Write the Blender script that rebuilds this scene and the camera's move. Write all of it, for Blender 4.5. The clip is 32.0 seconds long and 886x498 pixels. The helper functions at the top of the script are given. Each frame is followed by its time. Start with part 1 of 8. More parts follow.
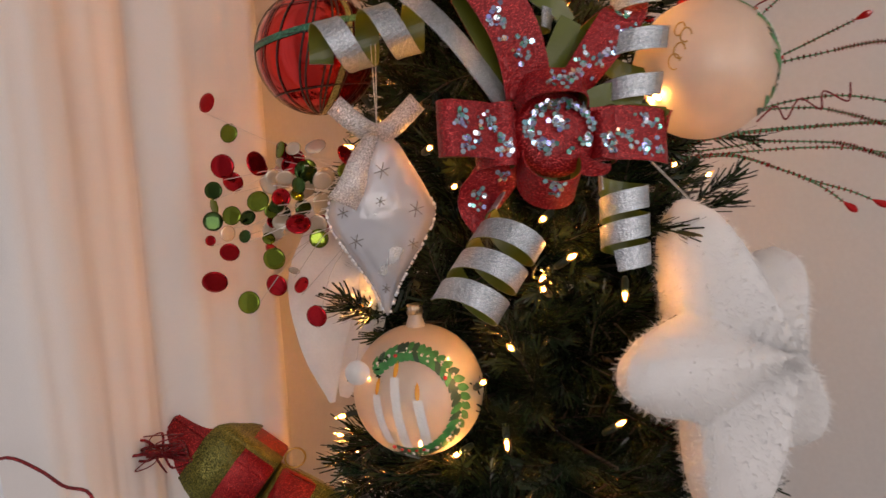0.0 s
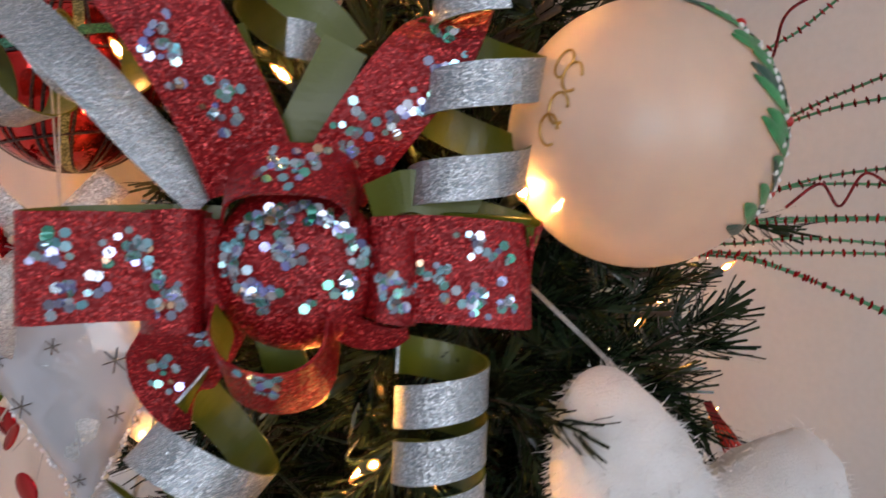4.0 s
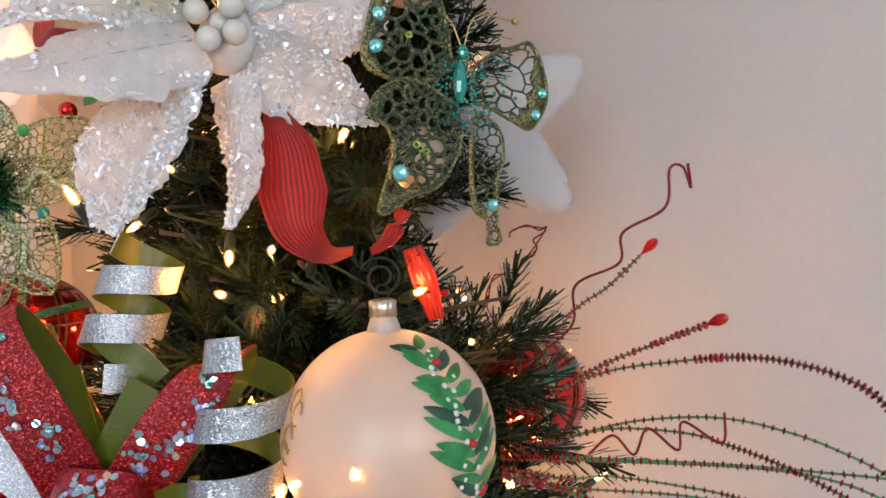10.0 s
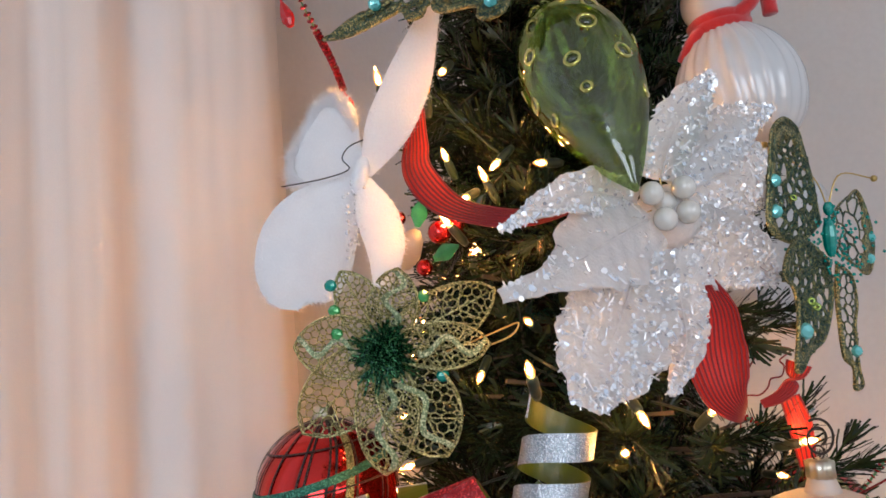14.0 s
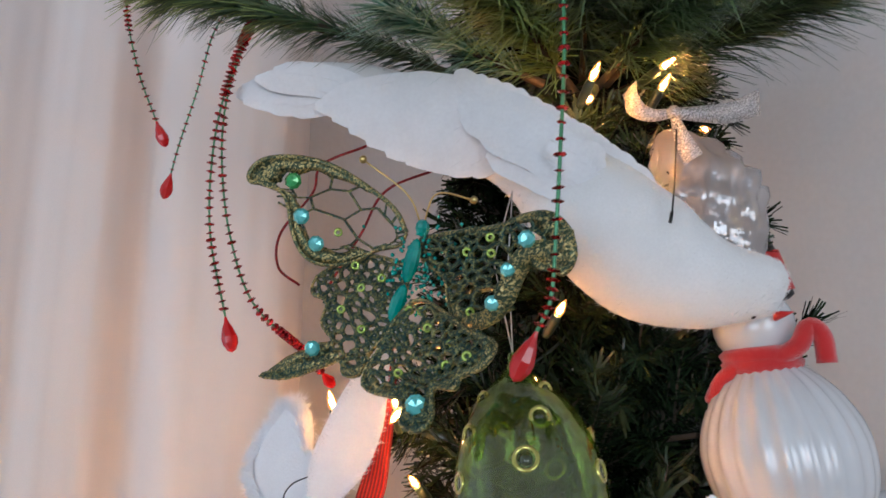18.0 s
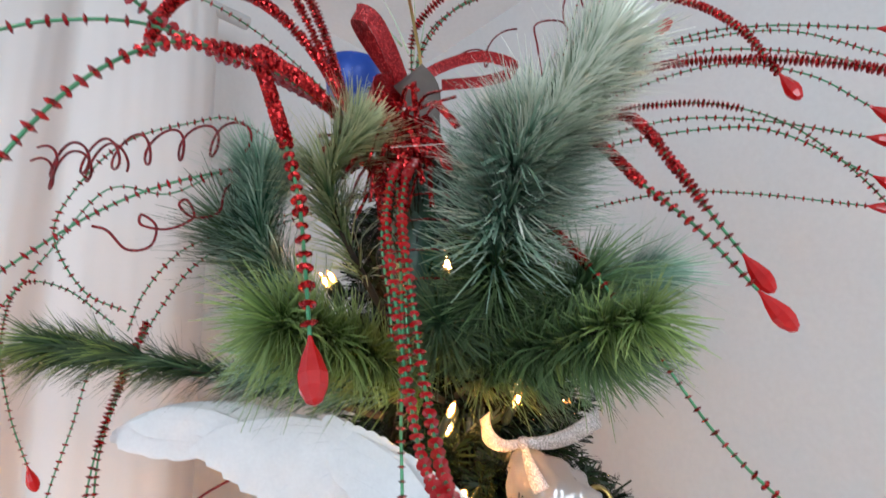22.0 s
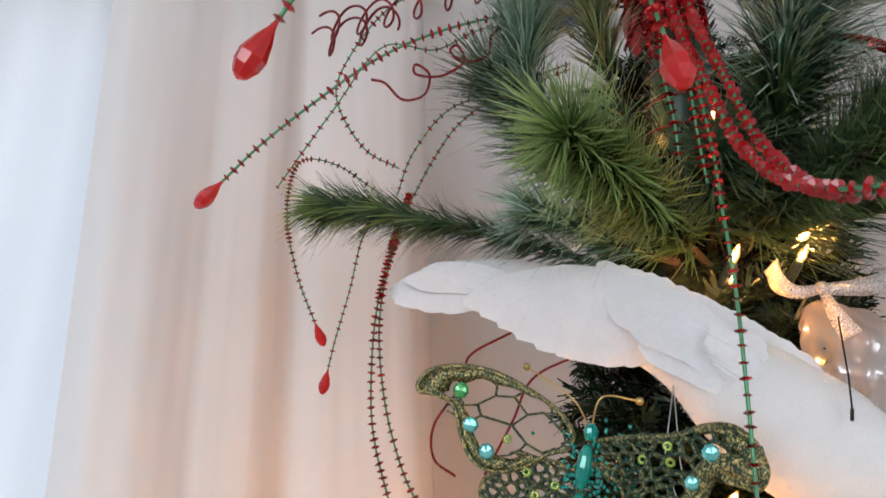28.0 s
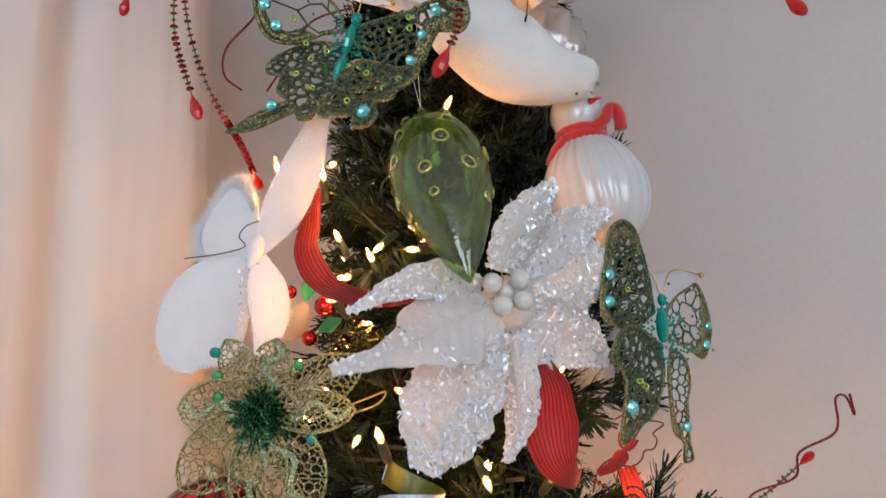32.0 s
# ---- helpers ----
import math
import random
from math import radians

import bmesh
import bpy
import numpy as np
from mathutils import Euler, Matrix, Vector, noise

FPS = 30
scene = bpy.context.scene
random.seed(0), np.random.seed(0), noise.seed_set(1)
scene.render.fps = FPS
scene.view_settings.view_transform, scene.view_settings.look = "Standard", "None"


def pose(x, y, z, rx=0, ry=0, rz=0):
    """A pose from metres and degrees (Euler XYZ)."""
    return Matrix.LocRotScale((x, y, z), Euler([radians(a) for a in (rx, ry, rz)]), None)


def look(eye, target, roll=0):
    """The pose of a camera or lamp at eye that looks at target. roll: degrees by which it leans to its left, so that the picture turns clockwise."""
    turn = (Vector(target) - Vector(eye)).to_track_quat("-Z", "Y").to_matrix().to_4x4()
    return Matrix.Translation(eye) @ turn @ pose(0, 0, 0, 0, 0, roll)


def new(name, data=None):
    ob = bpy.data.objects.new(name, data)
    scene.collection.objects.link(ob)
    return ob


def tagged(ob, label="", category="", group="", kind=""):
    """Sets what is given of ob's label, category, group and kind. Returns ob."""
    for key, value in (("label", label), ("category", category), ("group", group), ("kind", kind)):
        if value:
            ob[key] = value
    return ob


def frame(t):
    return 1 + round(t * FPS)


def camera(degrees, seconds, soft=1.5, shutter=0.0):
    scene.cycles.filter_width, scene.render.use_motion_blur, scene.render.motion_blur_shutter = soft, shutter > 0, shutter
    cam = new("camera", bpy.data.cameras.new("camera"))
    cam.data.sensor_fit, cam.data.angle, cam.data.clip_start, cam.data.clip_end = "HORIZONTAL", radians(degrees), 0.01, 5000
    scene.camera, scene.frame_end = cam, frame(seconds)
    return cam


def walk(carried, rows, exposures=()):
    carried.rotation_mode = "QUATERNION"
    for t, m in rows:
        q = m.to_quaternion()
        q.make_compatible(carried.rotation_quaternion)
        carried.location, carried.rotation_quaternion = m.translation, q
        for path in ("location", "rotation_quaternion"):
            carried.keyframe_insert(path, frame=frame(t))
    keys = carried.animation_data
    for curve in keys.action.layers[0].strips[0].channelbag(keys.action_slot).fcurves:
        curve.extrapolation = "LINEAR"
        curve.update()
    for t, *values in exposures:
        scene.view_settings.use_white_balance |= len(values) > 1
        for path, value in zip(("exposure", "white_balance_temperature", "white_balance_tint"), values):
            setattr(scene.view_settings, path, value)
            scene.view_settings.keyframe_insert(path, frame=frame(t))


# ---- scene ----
cam = camera(67.0, 32.0, 1.5, 0.35)
PATH = [
    (0, (-0.121, -0.711, 1.277), (0.168, 1.253, 1.033), -2.7),
    (0.5, (-0.125, -0.646, 1.277), (0.094, 1.325, 1.02), -0.9),
    (1, (-0.129, -0.594, 1.275), (0.021, 1.383, 1.012), -0.8),
    (1.5, (-0.127, -0.556, 1.278), (-0.009, 1.423, 1.016), -0.8),
    (2, (-0.123, -0.533, 1.28), (0.01, 1.445, 1.018), -0.9),
    (2.5, (-0.093, -0.535, 1.285), (0.081, 1.439, 1.014), -1.0),
    (3, (-0.048, -0.53, 1.297), (0.128, 1.445, 1.037), -0.9),
    (3.5, (0.022, -0.502, 1.317), (0.09, 1.478, 1.043), -0.8),
    (4, (0.102, -0.476, 1.34), (0.071, 1.504, 1.061), -0.7),
    (4.5, (0.146, -0.459, 1.356), (0.048, 1.52, 1.081), -0.6),
    (6.5, (0.274, -0.462, 1.4), (0.086, 1.518, 1.191), -2.7),
    (7, (0.282, -0.459, 1.408), (0.06, 1.521, 1.227), -2.3),
    (7.5, (0.3, -0.478, 1.402), (0.077, 1.503, 1.245), -1.7),
    (8, (0.296, -0.508, 1.401), (0.141, 1.481, 1.258), -1.3),
    (8.5, (0.276, -0.522, 1.422), (0.123, 1.468, 1.298), -2.1),
    (9, (0.273, -0.534, 1.439), (0.048, 1.452, 1.379), -2.3),
    (9.5, (0.275, -0.542, 1.448), (0.029, 1.443, 1.45), -2.7),
    (10, (0.266, -0.533, 1.444), (0.001, 1.449, 1.456), -2.9),
    (10.5, (0.234, -0.541, 1.456), (-0.058, 1.437, 1.488), -2.7),
    (11, (0.193, -0.55, 1.463), (-0.146, 1.42, 1.538), -2.4),
    (11.5, (0.154, -0.557, 1.478), (-0.182, 1.411, 1.582), -2.6),
    (12, (0.108, -0.563, 1.486), (-0.23, 1.404, 1.616), -2.7),
    (12.5, (0.076, -0.56, 1.488), (-0.229, 1.411, 1.637), -3.2),
    (13, (0.057, -0.567, 1.492), (-0.176, 1.413, 1.656), -3.4),
    (13.5, (0.031, -0.581, 1.501), (-0.169, 1.4, 1.69), -4.3),
    (15.5, (0.031, -0.557, 1.574), (-0.387, 1.376, 1.871), -4.7),
    (16, (0.056, -0.536, 1.607), (-0.389, 1.39, 1.909), -3.4),
    (16.5, (0.076, -0.524, 1.625), (-0.412, 1.382, 1.98), -3.5),
    (17, (0.096, -0.509, 1.645), (-0.454, 1.379, 2.011), -2.5),
    (17.5, (0.112, -0.508, 1.672), (-0.462, 1.37, 2.055), -0.8),
    (18, (0.127, -0.513, 1.695), (-0.44, 1.364, 2.089), -0.2),
    (18.5, (0.155, -0.51, 1.704), (-0.407, 1.371, 2.087), -0.6),
    (19, (0.189, -0.509, 1.712), (-0.333, 1.38, 2.109), -0.7),
    (19.5, (0.196, -0.517, 1.723), (-0.297, 1.369, 2.171), -0.6),
    (20, (0.171, -0.529, 1.741), (-0.254, 1.369, 2.206), -1.3),
    (20.5, (0.142, -0.543, 1.77), (-0.21, 1.366, 2.253), -2.9),
    (21, (0.136, -0.545, 1.787), (-0.15, 1.373, 2.277), -3.1),
    (21.5, (0.151, -0.564, 1.818), (-0.094, 1.346, 2.356), -4.1),
    (22, (0.182, -0.58, 1.839), (-0.115, 1.289, 2.485), -4.4),
    (22.5, (0.184, -0.593, 1.858), (-0.181, 1.229, 2.598), -3.7),
    (23, (0.199, -0.615, 1.883), (-0.201, 1.141, 2.75), -5.2),
    (23.5, (0.213, -0.617, 1.878), (-0.198, 1.102, 2.814), -6.7),
    (24, (0.225, -0.589, 1.858), (-0.232, 1.116, 2.799), -8.8),
    (24.5, (0.261, -0.545, 1.838), (-0.224, 1.182, 2.724), -8.3),
    (25, (0.287, -0.522, 1.827), (-0.073, 1.303, 2.563), -10.3),
    (25.5, (0.275, -0.53, 1.809), (-0.092, 1.311, 2.498), -8.0),
    (26, (0.22, -0.552, 1.802), (-0.35, 1.218, 2.539), -4.2),
    (26.5, (0.165, -0.56, 1.797), (-0.603, 1.129, 2.544), -1.8),
    (28.5, (0.087, -0.557, 1.717), (-0.626, 1.179, 2.408), -2.2),
    (29, (0.078, -0.567, 1.692), (-0.516, 1.233, 2.331), -2.7),
    (29.5, (0.077, -0.579, 1.652), (-0.458, 1.26, 2.229), -2.2),
    (30, (0.076, -0.589, 1.617), (-0.355, 1.285, 2.165), -2.0),
    (30.5, (0.074, -0.595, 1.587), (-0.236, 1.315, 2.094), -1.8),
    (31, (0.074, -0.599, 1.56), (-0.126, 1.342, 1.996), -1.6),
    (31.5, (0.085, -0.624, 1.54), (0.002, 1.331, 1.95), -2.6),
    (32, (0.095, -0.629, 1.512), (-0.003, 1.329, 1.908), -2.8),
]
walk(cam, [(t, look(eye, target, roll)) for t, eye, target, roll in PATH],
     [(0, -0.53, 7600, 23), (1.5, -0.53, 7450, 22), (3, -0.57, 6850, 19), (4.5, -0.32, 6350, 16), (7, -0.25, 6350, 16), (8, 0.22, 6200, 15), (9, 0.14, 6300, 14), (11, -0.02, 6400, 14), (13, -0.06, 6300, 14), (16, -0.36, 5700, 11), (18, -0.19, 5800, 11), (20.5, 0.0, 6000, 11), (22, 0.42, 5950, 9), (23, 0.55, 5750, 7), (24.5, 0.62, 5650, 8), (26, 0.55, 6000, 9), (29, -0.03, 6450, 13), (30.5, -0.13, 6550, 13), (32, -0.14, 6150, 12)])

# ---------- world, light, exposure ----------
world = bpy.data.worlds.new("world")
scene.world = world
world.use_nodes = True
sky = world.node_tree.nodes.new("ShaderNodeTexSky")
sky.sky_type, sky.sun_disc = "NISHITA", False
sky.sun_elevation, sky.sun_rotation = radians(35), radians(150)
back = world.node_tree.nodes["Background"]
back.inputs[1].default_value = 0.12
world.node_tree.links.new(sky.outputs[0], back.inputs[0])


def area_lamp(name, m, sx, sy, watts, colour):
    data = bpy.data.lights.new(name, "AREA")
    data.shape, data.size, data.size_y, data.energy, data.color = "RECTANGLE", sx, sy, watts, colour
    ob = new(name, data)
    ob.matrix_world = m
    return ob


# the corner of the room behind the tree: the curtained wall runs along ALONG_A, the plain wall along ALONG_B
CORNER = Vector((-0.033, 0.541, 0))
ALONG_A = Vector((-0.56, -0.828, 0)).normalized()
ALONG_B = Vector((0.828, -0.56, 0)).normalized()
HIGH, LONG = 2.60, 3.6


def room(a, b, z):
    return CORNER + ALONG_A * a + ALONG_B * b + Vector((0, 0, z))


DAY = (0.86, 0.93, 1.0)
area_lamp("window_light", look(room(3.52, 2.2, 1.75), room(0.4, 0.5, 2.0)), 1.5, 1.5, 38, DAY)
area_lamp("window_light_side", look(room(1.5, 3.52, 1.75), room(0.6, 0.2, 1.7)), 1.3, 1.4, 22, DAY)
area_lamp("window_light_curtain", look(room(1.25, -0.16, 1.55), room(1.25, 1, 1.5)), 1.3, 1.7, 7, DAY)


# ---------- helpers for materials ----------
def nodes_of(name):
    m = bpy.data.materials.new(name)
    m.use_nodes = True
    t = m.node_tree
    return m, t, t.nodes["Principled BSDF"], t.nodes["Material Output"]


def coord(t, scale=1.0):
    c = t.nodes.new("ShaderNodeTexCoord")
    mp = t.nodes.new("ShaderNodeMapping")
    mp.inputs["Scale"].default_value = (scale,) * 3
    t.links.new(c.outputs["Object"], mp.inputs[0])
    return mp.outputs[0]


def noise_of(t, scale, detail=3.0):
    n = t.nodes.new("ShaderNodeTexNoise")
    n.inputs["Scale"].default_value, n.inputs["Detail"].default_value = scale, detail
    t.links.new(coord(t), n.inputs["Vector"])
    return n.outputs[0]


def ramp(t, fac, stops):
    r = t.nodes.new("ShaderNodeValToRGB")
    e = r.color_ramp.elements
    while len(e) < len(stops):
        e.new(0.5)
    for i, (p, c) in enumerate(stops):
        e[i].position, e[i].color = p, (*c, 1)
    t.links.new(fac, r.inputs[0])
    return r.outputs[0]


def mixed(t, a, b, fac):
    n = t.nodes.new("ShaderNodeMix")
    n.data_type = "RGBA"
    for value, i in ((a, 6), (b, 7)):
        if isinstance(value, tuple):
            n.inputs[i].default_value = (*value, 1)
        else:
            t.links.new(value, n.inputs[i])
    if isinstance(fac, float):
        n.inputs[0].default_value = fac
    else:
        t.links.new(fac, n.inputs[0])
    return n.outputs[2]


def bumped(t, bsdf, height, strength, distance=0.001):
    b = t.nodes.new("ShaderNodeBump")
    b.inputs["Strength"].default_value, b.inputs["Distance"].default_value = strength, distance
    t.links.new(height, b.inputs["Height"])
    t.links.new(b.outputs[0], bsdf.inputs["Normal"])


def plain(name, c1, c2, rough=0.6, metal=0.0, big=8.0, small=300.0, bump=0.2, thin=0.0, sheen=0.0, coat=0.0, per_piece=0.0):
    """A surface with stains at one scale and grain at another; thin: how much light passes through it."""
    m, t, p, out = nodes_of(name)
    col = ramp(t, noise_of(t, big), ((0.3, c1), (0.7, c2)))
    fine = noise_of(t, small)
    dark = tuple(0.72 * v for v in c1)
    f = t.nodes.new("ShaderNodeMath")
    f.operation, f.inputs[1].default_value = "MULTIPLY", 0.35
    t.links.new(fine, f.inputs[0])
    col = mixed(t, col, dark, f.outputs[0])
    if per_piece:
        info = t.nodes.new("ShaderNodeObjectInfo")
        g = t.nodes.new("ShaderNodeNewGeometry")
        s = t.nodes.new("ShaderNodeMath")
        s.operation, s.inputs[1].default_value = "MULTIPLY", per_piece
        t.links.new(g.outputs["Random Per Island"], s.inputs[0])
        col = mixed(t, col, tuple(min(1, 1.9 * v + 0.01) for v in c2), s.outputs[0])
    t.links.new(col, p.inputs["Base Color"])
    p.inputs["Roughness"].default_value, p.inputs["Metallic"].default_value = rough, metal
    p.inputs["Sheen Weight"].default_value, p.inputs["Coat Weight"].default_value = sheen, coat
    if bump:
        bumped(t, p, fine, bump)
    if thin:
        tr = t.nodes.new("ShaderNodeBsdfTranslucent")
        t.links.new(col, tr.inputs[0])
        mx = t.nodes.new("ShaderNodeMixShader")
        mx.inputs[0].default_value = thin
        t.links.new(p.outputs[0], mx.inputs[1])
        t.links.new(tr.outputs[0], mx.inputs[2])
        t.links.new(mx.outputs[0], out.inputs[0])
    return m


def glitter(name, base, spark, grain=900.0, tilt=0.9, metal=0.75, rough=0.22, share=0.45, hue=0.0):
    """Flakes: each cell has its own tilt and its own brightness."""
    m, t, p, out = nodes_of(name)
    v = t.nodes.new("ShaderNodeTexVoronoi")
    v.inputs["Scale"].default_value = grain
    t.links.new(coord(t), v.inputs["Vector"])
    sep = t.nodes.new("ShaderNodeSeparateColor")
    t.links.new(v.outputs["Color"], sep.inputs[0])
    col = mixed(t, ramp(t, noise_of(t, 30), ((0.35, base), (0.7, tuple(0.7 * x for x in base)))), spark, ramp(t, sep.outputs[0], ((1 - share - 0.1, (0, 0, 0)), (1 - share + 0.1, (1, 1, 1)))))
    if hue:
        hs = t.nodes.new("ShaderNodeHueSaturation")
        hs.inputs["Saturation"].default_value = 1.0
        cr = ramp(t, sep.outputs[1], ((0.0, (0.9, 0.55, 0.6)), (0.33, (0.55, 0.9, 0.65)), (0.66, (0.5, 0.7, 1.0)), (1.0, (0.9, 0.85, 0.6))))
        col = mixed(t, col, cr, hue)
    t.links.new(col, p.inputs["Base Color"])
    p.inputs["Metallic"].default_value, p.inputs["Roughness"].default_value = metal, rough
    g = t.nodes.new("ShaderNodeNewGeometry")
    a = t.nodes.new("ShaderNodeVectorMath")
    a.operation, a.inputs[1].default_value = "SUBTRACT", (0.5, 0.5, 0.5)
    t.links.new(v.outputs["Color"], a.inputs[0])
    s = t.nodes.new("ShaderNodeVectorMath")
    s.operation, s.inputs[3].default_value = "SCALE", tilt
    t.links.new(a.outputs[0], s.inputs[0])
    d = t.nodes.new("ShaderNodeVectorMath")
    t.links.new(g.outputs["Normal"], d.inputs[0])
    t.links.new(s.outputs[0], d.inputs[1])
    n = t.nodes.new("ShaderNodeVectorMath")
    n.operation = "NORMALIZE"
    t.links.new(d.outputs[0], n.inputs[0])
    t.links.new(n.outputs[0], p.inputs["Normal"])
    return m


def thin_glass(name, tint, gloss=0.12, milk=0.0, milk_colour=(0.9, 0.9, 0.9), rough=0.03, bump=0.0, glow=None, rim=0.8, passing=0.5):
    """A blown-glass wall: tinted, shiny at the rim, with some milkiness."""
    m, t, p, out = nodes_of(name)
    tr = t.nodes.new("ShaderNodeBsdfTransparent")
    tr.inputs[0].default_value = (*tint, 1)
    gl = t.nodes.new("ShaderNodeBsdfGlossy")
    gl.inputs["Roughness"].default_value = rough
    lw = t.nodes.new("ShaderNodeLayerWeight")
    lw.inputs[0].default_value = 0.35
    fac = ramp(t, lw.outputs["Fresnel"], ((0.0, (gloss,) * 3), (1.0, (rim,) * 3)))
    base = tr.outputs[0]
    if milk:
        df = t.nodes.new("ShaderNodeBsdfDiffuse")
        tl = t.nodes.new("ShaderNodeBsdfTranslucent")
        cl = ramp(t, noise_of(t, 25), ((0.3, milk_colour), (0.7, tuple(0.86 * v for v in milk_colour))))
        t.links.new(cl, df.inputs[0])
        t.links.new(cl, tl.inputs[0])
        both = t.nodes.new("ShaderNodeMixShader")
        both.inputs[0].default_value = passing
        t.links.new(df.outputs[0], both.inputs[1])
        t.links.new(tl.outputs[0], both.inputs[2])
        mk = t.nodes.new("ShaderNodeMixShader")
        mk.inputs[0].default_value = milk
        t.links.new(base, mk.inputs[1])
        t.links.new(both.outputs[0], mk.inputs[2])
        base = mk.outputs[0]
    mx = t.nodes.new("ShaderNodeMixShader")
    t.links.new(fac, mx.inputs[0])
    t.links.new(base, mx.inputs[1])
    t.links.new(gl.outputs[0], mx.inputs[2])
    if bump:
        b = t.nodes.new("ShaderNodeBump")
        b.inputs["Strength"].default_value, b.inputs["Distance"].default_value = bump, 0.002
        t.links.new(noise_of(t, 60), b.inputs["Height"])
        t.links.new(b.outputs[0], gl.inputs["Normal"])
    if glow:
        em = t.nodes.new("ShaderNodeEmission")
        em.inputs[0].default_value, em.inputs[1].default_value = (*glow[:3], 1), glow[3]
        ad = t.nodes.new("ShaderNodeAddShader")
        t.links.new(mx.outputs[0], ad.inputs[0])
        t.links.new(em.outputs[0], ad.inputs[1])
        t.links.new(ad.outputs[0], out.inputs[0])
        return m
    t.links.new(mx.outputs[0], out.inputs[0])
    return m


def glowing(name, colour, strength):
    m, t, p, out = nodes_of(name)
    p.inputs["Base Color"].default_value = (*colour, 1)
    p.inputs["Emission Color"].default_value = (*colour, 1)
    p.inputs["Emission Strength"].default_value = strength
    return m


def sheer_glitter(name, base, spark, open_share):
    """A glittering gauze that lets part of what is behind it show."""
    m = glitter(name, base, spark, 1700, 0.7, 0.5, 0.35, 0.4)
    t = m.node_tree
    out, p = t.nodes["Material Output"], t.nodes["Principled BSDF"]
    tr = t.nodes.new("ShaderNodeBsdfTransparent")
    mx = t.nodes.new("ShaderNodeMixShader")
    weave = ramp(t, noise_of(t, 900), ((0.35, (max(0, open_share - 0.25),) * 3), (0.65, (open_share + 0.25,) * 3)))
    t.links.new(weave, mx.inputs[0])
    t.links.new(p.outputs[0], mx.inputs[1])
    t.links.new(tr.outputs[0], mx.inputs[2])
    t.links.new(mx.outputs[0], out.inputs[0])
    return m


def flakes(name, stops, rough, metal, coat=0.5):
    """Loose pieces, each with its own tint."""
    m, t, p, out = nodes_of(name)
    g = t.nodes.new("ShaderNodeNewGeometry")
    t.links.new(mixed(t, ramp(t, g.outputs["Random Per Island"], stops), (0.3, 0.3, 0.32), ramp(t, noise_of(t, 500), ((0.5, (0, 0, 0)), (0.9, (0.5, 0.5, 0.5))))), p.inputs["Base Color"])
    p.inputs["Roughness"].default_value, p.inputs["Metallic"].default_value = rough, metal
    p.inputs["Coat Weight"].default_value = coat
    return m


def needles(name, stops, frost, amount):
    """Loose needles, each with its own tint, frosted towards the tips (the coordinate "along" runs from root to tip)."""
    m, t, p, out = nodes_of(name)
    g = t.nodes.new("ShaderNodeNewGeometry")
    along = t.nodes.new("ShaderNodeUVMap")
    along.uv_map = "along"
    apart = t.nodes.new("ShaderNodeSeparateXYZ")
    t.links.new(along.outputs[0], apart.inputs[0])
    tip = ramp(t, apart.outputs[0], ((0.25, (0, 0, 0)), (1.0, (amount, amount, amount))))
    t.links.new(mixed(t, ramp(t, g.outputs["Random Per Island"], stops), frost, tip), p.inputs["Base Color"])
    p.inputs["Roughness"].default_value = 0.5
    return m


WALL = plain("painted plaster", (0.63, 0.62, 0.61), (0.67, 0.66, 0.65), 0.85, big=1.2, small=160, bump=0.06)
CEILING = plain("ceiling paint", (0.86, 0.86, 0.86), (0.9, 0.9, 0.9), 0.9, big=1.0, small=120, bump=0.05)
# the floor stays out of view; its pale colour is chosen to brighten the ceiling
FLOOR = plain("unseen pale floor", (0.40, 0.34, 0.28), (0.5, 0.43, 0.36), 0.9, big=3, small=60)
SHEER = plain("pale curtain cloth", (0.76, 0.73, 0.71), (0.81, 0.78, 0.76), 0.9, big=3.5, small=1400, bump=0.15, thin=0.14)
NET = plain("white window net", (0.80, 0.81, 0.83), (0.86, 0.87, 0.88), 0.9, big=2.5, small=900, bump=0.1, thin=0.62)
TRIM = plain("white paint", (0.76, 0.76, 0.76), (0.8, 0.8, 0.8), 0.5, big=4, small=80, bump=0.05)
BARK = plain("trunk wrap", (0.03, 0.022, 0.015), (0.06, 0.045, 0.03), 0.8)
NEEDLE = plain("artificial fir needles", (0.008, 0.018, 0.008), (0.019, 0.035, 0.014), 0.26, big=30, small=400, bump=0.0, per_piece=0.3)
PINE = needles("long pine needles", ((0.0, (0.03, 0.07, 0.012)), (0.5, (0.10, 0.19, 0.035)), (1.0, (0.26, 0.36, 0.09))), (0.42, 0.52, 0.20), 0.55)
PINE_MID = needles("green pine needles", ((0.0, (0.012, 0.045, 0.016)), (0.6, (0.05, 0.12, 0.04)), (1.0, (0.14, 0.24, 0.08))), (0.30, 0.40, 0.18), 0.4)
PINE_DARK = needles("dark pine needles", ((0.0, (0.008, 0.03, 0.014)), (0.6, (0.03, 0.075, 0.03)), (1.0, (0.09, 0.15, 0.06))), (0.22, 0.28, 0.16), 0.3)
PINE_FROST = needles("frosted pine needles", ((0.0, (0.015, 0.10, 0.055)), (0.45, (0.06, 0.22, 0.13)), (0.8, (0.24, 0.42, 0.29)), (1.0, (0.62, 0.74, 0.62))), (0.70, 0.80, 0.66), 0.42)
PINE_PALE = needles("pale pine needles", ((0.0, (0.20, 0.36, 0.22)), (0.5, (0.55, 0.66, 0.48)), (1.0, (0.86, 0.90, 0.76))), (0.95, 0.96, 0.86), 0.9)
